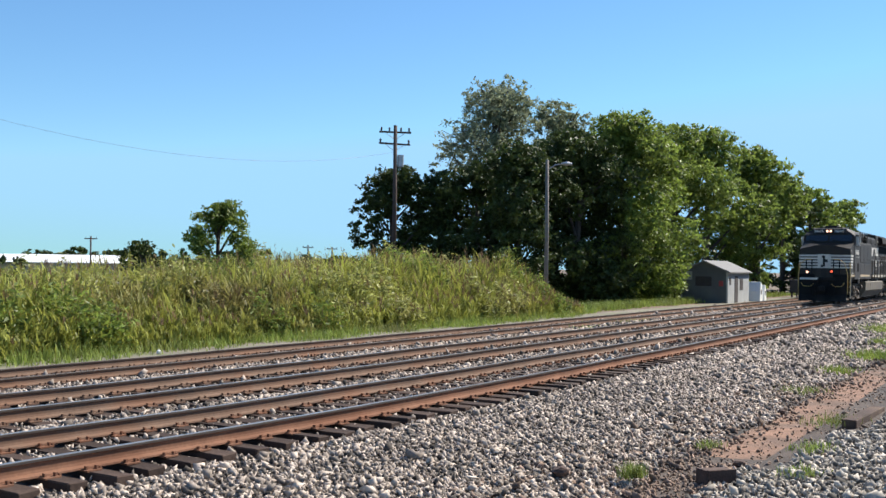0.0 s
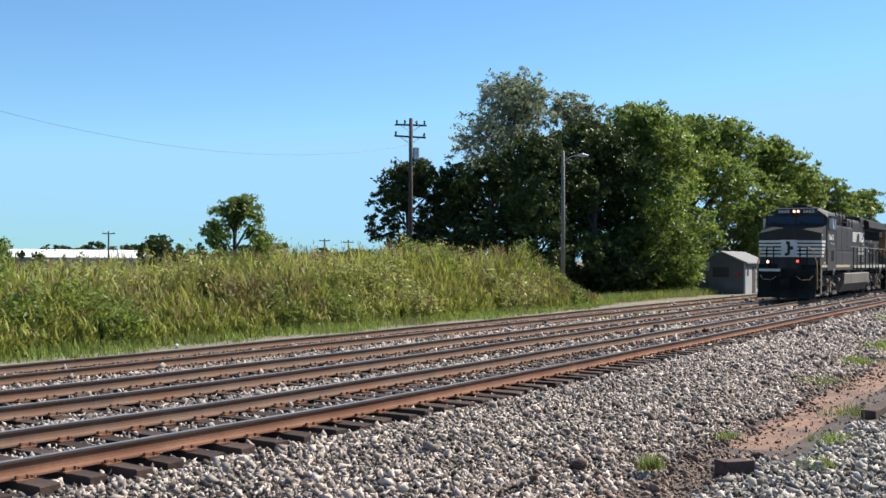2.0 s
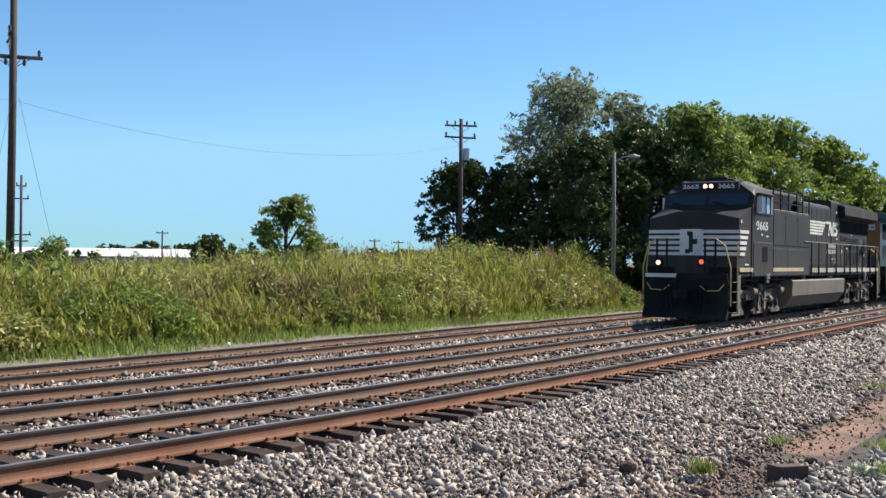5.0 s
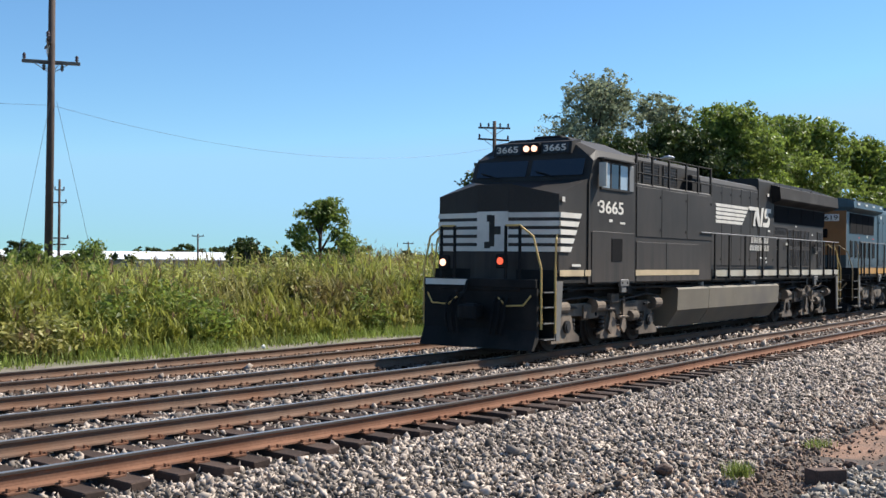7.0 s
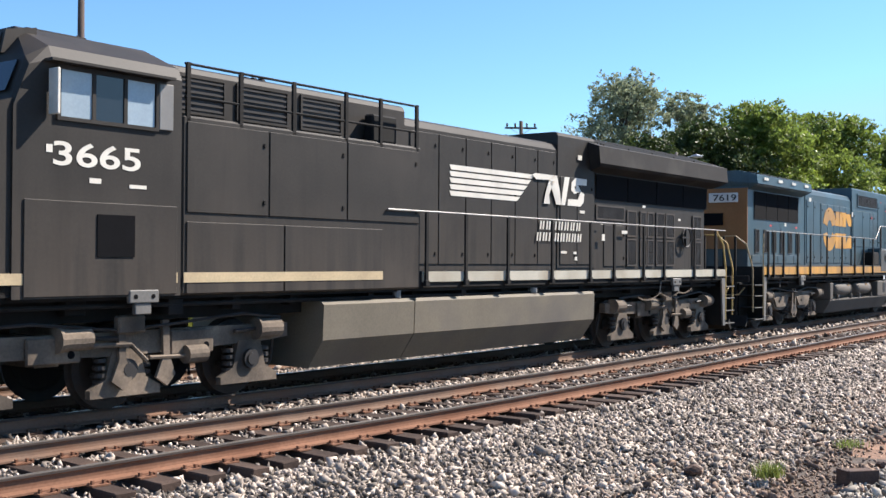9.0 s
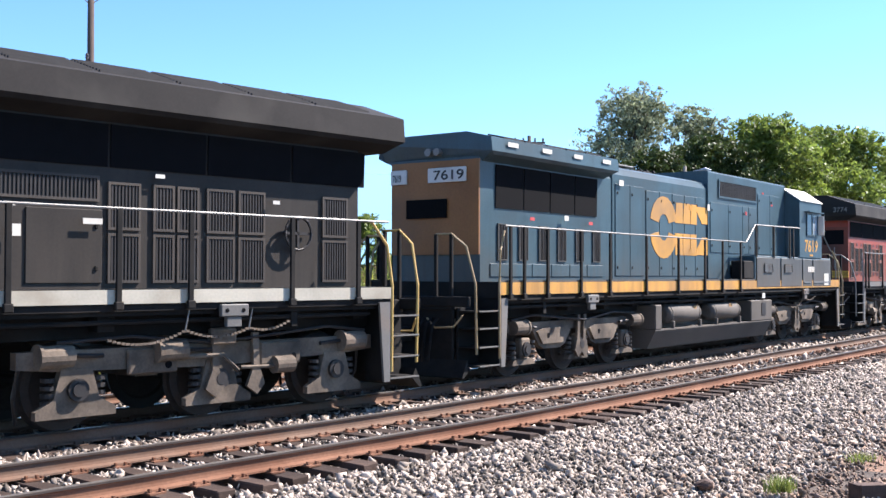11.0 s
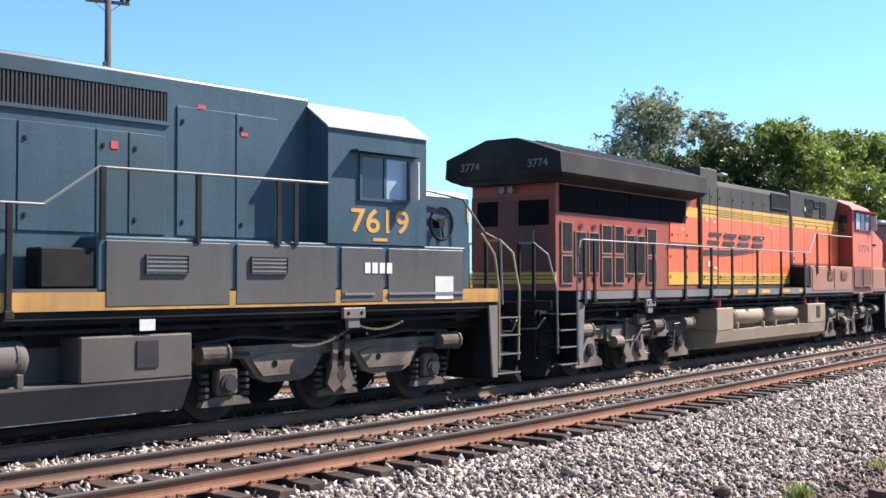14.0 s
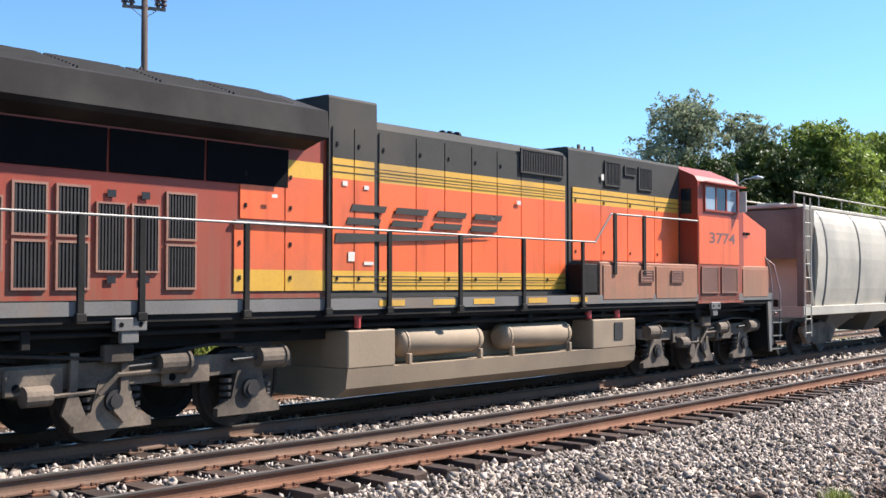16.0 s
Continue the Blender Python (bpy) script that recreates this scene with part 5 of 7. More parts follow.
def hood_doors(kit, edges, z0, z1, y, paint, latch=True, gap=0.012):
    """A row of access doors, each a slightly proud sheet with latches."""
    for s in (-1, 1):
        for a, b in zip(edges, edges[1:]):
            bm = bmesh.new()
            kit.box(bm, a + gap, b - gap, s * y, s * (y + 0.018), z0, z1, 0.006)
            door = kit.part("hood_door", bm, paint)
            if latch:
                bm = bmesh.new()
                for z in (z0 + 0.18, z1 - 0.2):
                    kit.box(bm, b - 0.115, b - 0.075, s * (y + 0.018), s * (y + 0.034), z - 0.03, z + 0.03, 0.005)
                kit.part("latch", bm, UNDER, door)


def side_tank(kit, u0, u1, paint, style):
    """Fuel tank between the bogies; the older style has a step with two air reservoirs."""
    bm = bmesh.new()
    if style == "smooth":
        prof = [(1.15, 0.30), (1.44, 0.72), (1.46, 1.24), (1.40, 1.29), (-1.40, 1.29), (-1.46, 1.24), (-1.44, 0.72), (-1.15, 0.30)]
        kit.section(bm, prof, u0, (u0 + u1) / 2 - 1.9)
        kit.section(bm, prof, (u0 + u1) / 2 - 1.88, u1)
        tank = kit.part("fuel_tank", bm, paint, label="broad dusty fuel tank")
        bm = bmesh.new()
        for s in (-1, 1):
            kit.drum(bm, (u0 + 1.8, s * 1.35, 1.30), (u0 + 1.8, s * 1.35, 1.42), 0.07, 10)
            kit.drum(bm, (u1 - 2.2, s * 1.35, 1.30), (u1 - 2.2, s * 1.35, 1.40), 0.09, 10)
        kit.part("filler_cap", bm, BRIGHT, tank)
        return tank
    lowtop = 0.70
    half = [(1.24, 0.27), (1.45, lowtop - 0.03), (1.45, lowtop)] if style == "old" else [(1.2, 0.27), (1.42, 0.42), (1.46, lowtop)]
    prof = half + [(-y, z) for y, z in half[::-1]]
    kit.section(bm, prof, u0, u1)
    kit.box(bm, u0 + 0.05, u1 - 0.05, -0.95, 0.95, lowtop, 1.26)
    tank = kit.part("fuel_tank", bm, paint, label="dusty stepped fuel tank")
    for s in (-1, 1):
        bm = bmesh.new()
        kit.box(bm, u0, u0 + 1.55, s * 0.9, s * 1.46, lowtop, 1.25, 0.02)
        kit.part("tank_end_box", bm, paint, tank)
        bm = bmesh.new()
        kit.box(bm, u1 - (0.32 if style == "old" else 1.0), u1, s * 0.9, s * 1.46, lowtop, 1.25, 0.02)
        kit.part("tank_end_box", bm, paint, tank)
        a = u0 + 2.1
        span = (u1 - (0.32 if style == "old" else 1.0) - 0.25 - a - (1.0 if style == "old" else 0.5)) / 2
        for k in range(2):
            p = a + k * (span + (0.7 if style == "old" else 0.55))
            bm = bmesh.new()
            kit.drum(bm, (p, s * 1.20, 1.02), (p + span, s * 1.20, 1.02), 0.215, 20, 0.09)
            res = kit.part("air_reservoir", bm, paint, tank, smooth=True)
            bm = bmesh.new()
            for q in (0.16, span - 0.16):
                kit.drum(bm, (p + q - 0.02, s * 1.20, 1.02), (p + q + 0.02, s * 1.20, 1.02), 0.226, 20)
                kit.box(bm, p + q - 0.04, p + q + 0.04, s * 1.36, s * 1.44, 0.70, 0.86, 0.01)
            kit.part("strap", bm, paint, res)
    bm = bmesh.new()
    kit.box(bm, u0 + 0.5, u0 + 0.8, -1.475, -1.455, 0.85, 1.18)
    kit.part("gauge_plate", bm, SCREEN, tank)
    return tank


def running_gear(kit, axles_a, axles_b, style):
    bm = bmesh.new()
    kit.box(bm, 0.0, kit.L, -1.0, 1.0, 1.12, 1.45)
    kit.box(bm, 0.2, kit.L - 0.2, -1.40, 1.40, 1.40, 1.49)
    kit.part("underframe", bm, UNDER)
    bm = bmesh.new()
    for s in (-1, 1):
        rnd = random.Random(5)
        for i in range(16):
            u = 0.6 + i * (kit.L - 1.2) / 15 + rnd.uniform(-0.2, 0.2)
            kit.box(bm, u, u + rnd.uniform(0.1, 0.3), s * 1.05, s * rnd.uniform(1.2, 1.38), 1.18 + rnd.uniform(0, 0.08), 1.40, 0.01)
        kit.tube(bm, [(0.3, s * 1.33, 1.33), (kit.L * 0.5, s * 1.35, 1.31), (kit.L - 0.3, s * 1.33, 1.33)], 0.03)
    kit.part("pipework", bm, UNDER)
    for ax in (axles_a, axles_b):
        bogie_frame(kit, ax, style)
    for s in (-1, 1):
        for ax in (axles_a, axles_b):
            bm = bmesh.new()
            c = sum(ax) / 3
            kit.box(bm, c - 0.22, c + 0.22, s * 1.46, s * 1.53, 1.36, 1.52, 0.012)
            kit.box(bm, c - 0.12, c + 0.12, s * 1.44, s * 1.51, 1.22, 1.36, 0.01)
            kit.part("jacking_pad", bm, BOX_GREY)
            bm = bmesh.new()
            for dx in (-0.13, 0.13):
                kit.drum(bm, (c + dx, s * 1.53, 1.44), (c + dx, s * 1.535, 1.44), 0.03, 8)
            kit.part("pad_hole", bm, DARKHOLE)
# ---- the locomotives ----
CS_RAIL = mat("worn tan grab-rail paint", (0.34, 0.24, 0.12), 0.6, 0, 0.2)


def rounded_hood(kit, u0, u1, y, z0, z1, paint, r=0.16, name="hood"):
    prof = [(-y, z0), (-y, z1 - r), (-y + r * 0.3, z1 - r * 0.3), (-y + r, z1), (y - r, z1), (y - r * 0.3, z1 - r * 0.3), (y, z1 - r), (y, z0)]
    bm = bmesh.new()
    kit.section(bm, prof, u0, u1)
    return kit.part(name, bm, paint)


def radiator(kit, u0, u1, z_bot, z_edge, z_top, y_hood, paint, under, y_out=1.55, slope_end=0.3, flat=0.75):
    """Flared radiator wings above the long hood, with fan grilles on top and black inlet and shade sheets below."""
    bm = bmesh.new()
    prof = [(-y_hood, z_bot - 0.1), (-y_out + 0.06, z_bot), (-y_out, z_bot + 0.06), (-y_out + 0.03, z_edge), (-flat, z_top), (flat, z_top), (y_out - 0.03, z_edge), (y_out, z_bot + 0.06), (y_out - 0.06, z_bot), (y_hood, z_bot - 0.1)]
    rings = [[(u0 + (slope_end if z < z_bot + 0.02 else 0), y, z) for y, z in prof], [(u1 - (slope_end if z < z_bot + 0.02 else 0), y, z) for y, z in prof]]
    kit.loft(bm, rings)
    rad = kit.part("radiator_housing", bm, paint, label="flared radiator housing")
    n = 5
    for i in range(n):
        a = u0 + 0.5 + i * (u1 - u0 - 1.0) / n
        b = a + (u1 - u0 - 1.0) / n - 0.1
        for s in (-1, 1):
            bm = bmesh.new()
            dz = (z_top - z_edge) / (y_out - 0.03 - flat)
            for j in range(10):
                y = s * (flat + 0.07 + j * (y_out - flat - 0.2) / 10)
                z = z_top - dz * (abs(y) - flat)
                kit.box(bm, a, b, y - 0.02, y + 0.02, z - 0.01, z + 0.025)
            kit.part("radiator_grille", bm, SCREEN, rad)
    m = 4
    # sheets cover the inlets and also paint in the shadow under the wing
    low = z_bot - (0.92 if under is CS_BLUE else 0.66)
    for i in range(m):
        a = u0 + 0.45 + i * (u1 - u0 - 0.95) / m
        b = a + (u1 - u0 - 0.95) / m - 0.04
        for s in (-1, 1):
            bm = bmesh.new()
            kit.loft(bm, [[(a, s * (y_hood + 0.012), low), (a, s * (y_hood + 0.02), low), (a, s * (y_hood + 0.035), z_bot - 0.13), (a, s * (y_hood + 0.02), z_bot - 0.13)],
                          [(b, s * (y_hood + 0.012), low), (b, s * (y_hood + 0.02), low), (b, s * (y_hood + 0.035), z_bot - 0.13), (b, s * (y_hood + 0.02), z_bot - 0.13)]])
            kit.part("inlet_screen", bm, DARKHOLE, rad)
    return rad


def cab_window(kit, u0, u1, z0, z1, frame_mat, y=1.5, mirror_end=None, panes=2):
    for s in (-1, 1):
        bm = bmesh.new()
        r = 0.045
        kit.box(bm, u0 - r, u1 + r, s * y, s * (y + 0.03), z0 - r, z0)
        kit.box(bm, u0 - r, u1 + r, s * y, s * (y + 0.03), z1, z1 + r)
        kit.box(bm, u0 - r, u0, s * y, s * (y + 0.03), z0, z1)
        kit.box(bm, u1, u1 + r, s * y, s * (y + 0.03), z0, z1)
        for k in range(1, panes):
            c = u0 + (u1 - u0) * k / panes
            kit.box(bm, c - 0.025, c + 0.025, s * y, s * (y + 0.024), z0, z1)
        fr = kit.part("window_frame", bm, frame_mat)
        for k in range(panes):
            a, b = u0 + (u1 - u0) * k / panes + 0.01, u0 + (u1 - u0) * (k + 1) / panes - 0.01
            bm = bmesh.new()
            kit.box(bm, a, b, s * (y + 0.002), s * (y + 0.010), z0, z1)
            kit.part("window_pane", bm, CABWIN if k % 2 == 0 else GLASS, fr)
        bm = bmesh.new()
        kit.prism(bm, [(u0 - 0.2, z1 + 0.06), (u1 + 0.2, z1 + 0.06), (u1 + 0.2, z1 + 0.09), (u0 - 0.2, z1 + 0.09)], s * y, s * (y + 0.16))
        kit.part("sunshade", bm, frame_mat)
        if mirror_end is not None:
            bm = bmesh.new()
            kit.box(bm, mirror_end - 0.02, mirror_end + 0.02, s * (y + 0.02), s * (y + 0.20), z0, z1 - 0.02, 0.008)
            kit.part("mirror", bm, WHITE_PAINT)


def sheet_on(kit, bm, p, q, z0, z1, out=0.006):
    """A thin upright sheet between plan points p and q (u, y)."""
    a, b = Vector((kit.X(p[0]), p[1], 0)), Vector((kit.X(q[0]), q[1], 0))
    n = (b - a).cross(Vector((0, 0, 1))).normalized()
    if n.x > 0:
        n = -n
    pts = [a, b, b + n * out, a + n * out]
    lo = [bm.verts.new(v + Vector((0, 0, z0))) for v in pts]
    hi = [bm.verts.new(v + Vector((0, 0, z1))) for v in pts]
    bm.faces.new(lo), bm.faces.new(hi)
    for i in range(4):
        bm.faces.new((lo[i], lo[(i + 1) % 4], hi[(i + 1) % 4], hi[i]))


def horns(kit, u, z):
    bm = bmesh.new()
    for i, y in enumerate((-0.22, -0.05, 0.12)):
        kit.drum(bm, (u - 0.25, y, z + 0.12 + 0.03 * i), (u + 0.25, y, z + 0.12 + 0.03 * i), 0.035, 10)
        kit.drum(bm, (u - 0.30, y, z + 0.12 + 0.03 * i), (u - 0.24, y, z + 0.12 + 0.03 * i), 0.085, 12)
    kit.box(bm, u - 0.05, u + 0.05, -0.25, 0.15, z, z + 0.1)
    kit.part("horn", bm, UNDER)


def markings(kit, spots, y, material, name="label_plate"):
    for u, z, w, h in spots:
        bm = bmesh.new()
        kit.box(bm, u, u + w, -y, -y - 0.006, z, z + h)
        kit.part(name, bm, material)


def black_locomotive():
    L = 20.9
    k = Kit("locomotive", L, False, "black diesel locomotive with white stripes and lit headlight", "locomotive")
    k.reach = 0.26
    running_gear(k, (0.85, 2.9, 4.95), (15.95, 18.0, 20.05), "straight")
    side_tank(k, 6.15, 14.2, TANK_DUST, "smooth")
    end_gear(k, 0, NS_BLACK, GOLD_RAIL, True)
    end_gear(k, 1, NS_BLACK, GOLD_RAIL)
    bm = bmesh.new()
    k.box(bm, 0.0, L, -1.47, 1.47, 1.46, 1.73)
    k.part("deck", bm, UNDER)
    bm = bmesh.new()
    for s in (-1, 1):
        k.box(bm, 8.45, L, s * 1.47, s * 1.50, 1.55, 1.72)
    k.part("sill_stripe", bm, SILL_WHITE, label="dirty white stripe along the sill")
    # nose
    plan = [(0.12, -1.47), (-0.04, -0.38), (-0.04, 0.38), (0.12, 1.47), (1.22, 1.47), (1.22, -1.47)]
    tops = [3.27, 3.50, 3.50, 3.27, 3.68, 3.68]
    bm = bmesh.new()
    k.loft(bm, [[(u, y, 1.50) for u, y in plan], [(u, y, z) for (u, y), z in zip(plan, tops)]])
    k.part("nose", bm, NS_BLACK)
    bm = bmesh.new()
    for i in range(5):
        z = 2.10 + i * 0.175
        sheet_on(k, bm, (0.12, -1.47), (-0.04, -0.38), z, z + 0.105)
        sheet_on(k, bm, (-0.04, 0.38), (0.12, 1.47), z, z + 0.105)
        for s in (-1, 1):
            k.prism(bm, [(0.13, z), (0.50 + i * 0.085, z), (0.56 + i * 0.085, z + 0.105), (0.13, z + 0.105)], s * 1.47, s * 1.506)
    k.part("nose_stripe", bm, WHITE_PAINT, label="white paint stripes round the nose")
    bm = bmesh.new()
    sheet_on(k, bm, (-0.04, -0.38), (-0.04, 0.38), 2.10, 2.93)
    k.part("nose_panel", bm, WHITE_PAINT)
    bm = bmesh.new()
    for y0, y1, z0, z1 in ((-0.05, 0.08, 2.2, 2.85), (-0.2, 0.05, 2.45, 2.62), (0.02, 0.14, 2.72, 2.86), (0.05, 0.2, 2.16, 2.3)):
        sheet_on(k, bm, (-0.047, y0), (-0.047, y1), z0, z1, 0.006)
    k.part("emblem", bm, NS_BLACK, label="dark emblem on a white panel")
    # cab
    full = [(-1.5, 1.44), (-1.5, 4.16), (-1.42, 4.32), (-0.72, 4.63), (0.72, 4.63), (1.42, 4.32), (1.5, 4.16), (1.5, 1.44)]
    mid = [(-1.5, 1.44), (-1.5, 4.06), (-1.42, 4.16), (-0.72, 4.26), (0.72, 4.26), (1.42, 4.16), (1.5, 4.06), (1.5, 1.44)]
    low = [(-1.5, 1.44), (-1.5, 3.58), (-1.44, 3.64), (-0.72, 3.70), (0.72, 3.70), (1.44, 3.64), (1.5, 3.58), (1.5, 1.44)]
    bm = bmesh.new()
    k.loft(bm, [[(1.17, y, z) for y, z in low], [(1.33, y, z) for y, z in mid], [(1.62, y, z) for y, z in full], [(3.47, y, z) for y, z in full]])
    cab = k.part("cab", bm, NS_BLACK)
    for y0, y1 in ((-1.34, -0.06), (0.06, 1.34)):
        bm = bmesh.new()
        k.prism(bm, [(1.175, 3.76), (1.165, 3.76), (1.285, 4.12), (1.30, 4.12)], y0, y1)
        k.part("windshield", bm, GLASS, cab)
        bm = bmesh.new()
        k.tube(bm, [(1.12, (y0 + y1) / 2, 3.72), (1.15, (y0 + y1) / 2 + 0.25, 3.80), (1.17, (y0 + y1) / 2 + 0.5, 3.86)], 0.014)
        k.part("wiper", bm, UNDER, cab)
    bm = bmesh.new()
    k.prism(bm, [(1.30, 4.24), (1.36, 4.52), (1.75, 4.60), (1.75, 4.28)], -0.98, 0.98)
    k.part("number_board_housing", bm, NS_BLACK, cab)
    for y0 in (-0.92, 0.28):
        bm = bmesh.new()
        k.prism(bm, [(1.295, 4.27), (1.285, 4.27), (1.34, 4.49), (1.35, 4.49)], y0, y0 + 0.64)
        nb = k.part("number_board", bm, PLATE)
        k.text("number", "3665", 0, 4.31, 0.14, y0 + 0.60, WHITE_PAINT, nb, 0, 0.55, "", "end", 1.278)
    bm = bmesh.new()
    k.box(bm, 1.26, 1.34, -0.22, 0.22, 4.26, 4.50, 0.02)
    hl = k.part("headlight_housing", bm, UNDER)
    for y in (-0.1, 0.1):
        bm = bmesh.new()
        k.drum(bm, (1.235, y, 4.38), (1.26, y, 4.38), 0.07, 14)
        k.part("headlight", bm, LAMP_ON, hl, "lit headlight lens")
    for y, m, z in ((0.88, LAMP_ON, 1.86), (-0.52, LAMP_AMBER, 1.90)):
        bm = bmesh.new()
        k.box(bm, -0.78, -0.62, y - 0.13, y + 0.13, z - 0.15, z + 0.15, 0.03)
        dl = k.part("ditch_light_box", bm, UNDER)
        bm = bmesh.new()
        k.drum(bm, (-0.80, y, z), (-0.785, y, z), 0.075, 14)
        k.part("ditch_light", bm, m, dl, "lit white lens" if m is LAMP_ON else "amber lens")
    bm = bmesh.new()
    k.box(bm, -0.82, -0.80, 0.25, 1.30, 1.40, 1.52)
    k.part("anticlimber_stripe", bm, WHITE_PAINT)
    cab_window(k, 1.72, 3.05, 3.52, 4.06, NS_BLACK, 1.5, 1.58, 3)
    bm = bmesh.new()
    for s in (-1, 1):
        k.box(bm, 3.10, 3.32, s * 1.5, s * 1.53, 3.50, 4.08, 0.01)
    k.part("window_guard", bm, BRIGHT, cab)
    k.text("number", "3665", 1.64, 2.96, 0.28, -1.503, WHITE_PAINT, cab, 0, 1.2, "white road number")
    markings(k, [(2.12, 2.78, 0.16, 0.06), (2.68, 2.75, 0.25, 0.045), (0.55, 1.80, 0.32, 0.05), (0.18, 3.12, 0.1, 0.1), (1.55, 3.1, 0.08, 0.09)], 1.5, WHITE_PAINT)
    bm = bmesh.new()
    for s in (-1, 1):
        for i, (a, b) in enumerate(((0.12, 1.0), (1.05, 3.42), (3.52, 7.42))):
            k.box(bm, a, b, s * 1.5, s * 1.506, 1.60, 1.73)
    k.part("side_stripe", bm, mat("cream side stripe paint", (0.50, 0.38, 0.22), 0.6, 0, 0.2, 1.5, 30, 0, (0.3, 0.22, 0.13), 0.35), label="weathered cream stripe")
    for s in (-1, 1):
        bm = bmesh.new()
        k.box(bm, 1.28, 3.40, s * 1.5, s * 1.518, 1.46, 2.56, 0.008)
        d = k.part("cab_side_door", bm, NS_BLACK)
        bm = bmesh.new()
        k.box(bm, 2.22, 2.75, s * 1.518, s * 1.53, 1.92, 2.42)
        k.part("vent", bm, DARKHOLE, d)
    # wide body behind the cab
    bm = bmesh.new()
    k.box(bm, 3.50, 8.40, -1.48, 1.48, 1.44, 3.74, 0.03)
    k.part("wide_body", bm, NS_BLACK)
    hood_doors(k, [3.56, 5.3, 7.44], 1.46, 2.38, 1.48, NS_BLACK, False)
    hood_doors(k, [3.56, 5.0, 6.6, 8.34], 2.50, 3.66, 1.48, NS_BLACK, True)
    rounded_hood(k, 3.50, 8.45, 1.08, 3.6, 4.46, NS_BLACK, 0.1, "upper_hood")
    for a, b in ((3.75, 4.55), (4.75, 5.75), (6.0, 6.9)):
        louvre(k, a, b, 3.82, 4.34, 1.08, NS_BLACK, False, 0.075)
    bm = bmesh.new()
    for s in (-1, 1):
        k.box(bm, 7.4, 8.0, s * 1.1, s * 1.3, 3.76, 4.2, 0.03)
    k.part("equipment_box", bm, UNDER)
    bm = bmesh.new()
    for s in (-1, 1):
        for z in (3.98, 4.40):
            k.tube(bm, [(3.55, s * 1.46, z), (8.3, s * 1.46, z)], 0.018)
        for u in (3.6, 4.5, 5.5, 6.6, 7.4, 8.3):
            k.box(bm, u - 0.03, u + 0.03, s * 1.44, s * 1.48, 3.5, 4.42)
    k.part("upper_railing", bm, UNDER)
    # engine hood
    rounded_hood(k, 8.45, 13.35, 1.06, 1.73, 4.30, NS_BLACK)
    rounded_hood(k, 13.35, 14.85, 1.08, 1.73, 4.52, NS_BLACK, 0.08)
    rounded_hood(k, 14.85, 20.65, 1.02, 1.73, 4.0, NS_BLACK, 0.05)
    hood_doors(k, [8.6, 9.4, 10.2, 11.0, 11.8, 12.6, 13.3], 1.84, 4.08, 1.06, NS_BLACK)
    hood_doors(k, [13.42, 14.1, 14.8], 1.84, 3.62, 1.08, NS_BLACK)
    radiator(k, 14.55, 21.3, 3.90, 4.32, 4.62, 1.02, NS_ROOF, NS_BLACK, 1.39, 0.12, 0.45)
    louvre(k, 15.0, 16.3, 2.80, 3.12, 1.02, NS_FRAME, True, 0.05)
    hood_doors(k, [15.35, 16.36], 1.80, 2.70, 1.02, NS_BLACK)
    for a, b in ((16.42, 16.88), (17.06, 17.38), (17.42, 17.76), (17.88, 18.34), (18.40, 18.86), (19.92, 20.42)):
        louvre(k, a, b, 1.80, 2.42, 1.02, NS_FRAME, True, 0.045)
        louvre(k, a, b, 2.46, 3.06, 1.02, NS_FRAME, True, 0.045)
    for s in (-1, 1):  # hand brake
        bm = bmesh.new()
        n = 16
        k.tube(bm, [(19.4 + 0.24 * math.cos(i * 2 * math.pi / n), s * 1.12, 2.5 + 0.24 * math.sin(i * 2 * math.pi / n)) for i in range(n + 1)], 0.02)
        k.box(bm, 19.38, 19.42, s * 1.05, s * 1.12, 2.28, 2.72)
        k.box(bm, 19.18, 19.62, s * 1.05, s * 1.12, 2.48, 2.52)
        k.part("hand_brake", bm, SCREEN)
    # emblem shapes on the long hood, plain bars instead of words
    y = -1.08
    k.decal("emblem_bar", [[(9.75, 3.04 + i * 0.115), (12.36 - (4 - i) * 0.13, 3.04 + i * 0.115), (12.48 - (4 - i) * 0.13, 3.125 + i * 0.115), (9.7, 3.125 + i * 0.115)] for i in range(5)], y, WHITE_PAINT, "five tapering white bars")
    k.decal("emblem_block", [[(12.36, 3.585), (12.50, 3.50), (13.05, 3.52), (13.22, 3.62), (12.48, 3.62)], [(12.78, 3.04), (13.02, 3.04), (12.98, 3.22), (13.16, 3.50), (12.98, 3.50), (12.86, 3.28)],
                            [(13.00, 3.50), (13.26, 3.04), (13.44, 3.04), (13.40, 3.30), (13.28, 3.62), (13.16, 3.62)], [(13.44, 3.04), (13.60, 3.04), (13.78, 3.62), (13.58, 3.62)],
                            [(13.70, 3.04), (14.22, 3.04), (14.36, 3.14), (14.38, 3.30), (14.24, 3.36), (14.12, 3.18), (13.72, 3.17)], [(13.84, 3.36), (13.98, 3.29), (14.24, 3.36), (14.12, 3.48), (14.47, 3.49), (14.49, 3.62), (14.02, 3.62), (13.86, 3.52)]], -1.10, WHITE_PAINT, "white slanted block emblem")
    for zz, us in ((2.53, [12.64 + i * 0.235 for i in range(7)]), (2.30, [12.52 + i * 0.225 for i in range(8)])):
        k.decal("lettering_bar", [[(u + d, zz), (u + d + 0.05, zz), (u + d + 0.08, zz + 0.17), (u + d + 0.03, zz + 0.17)] for u in us for d in (0.0, 0.10)], -1.10, WHITE_PAINT, "row of white slanted bars")
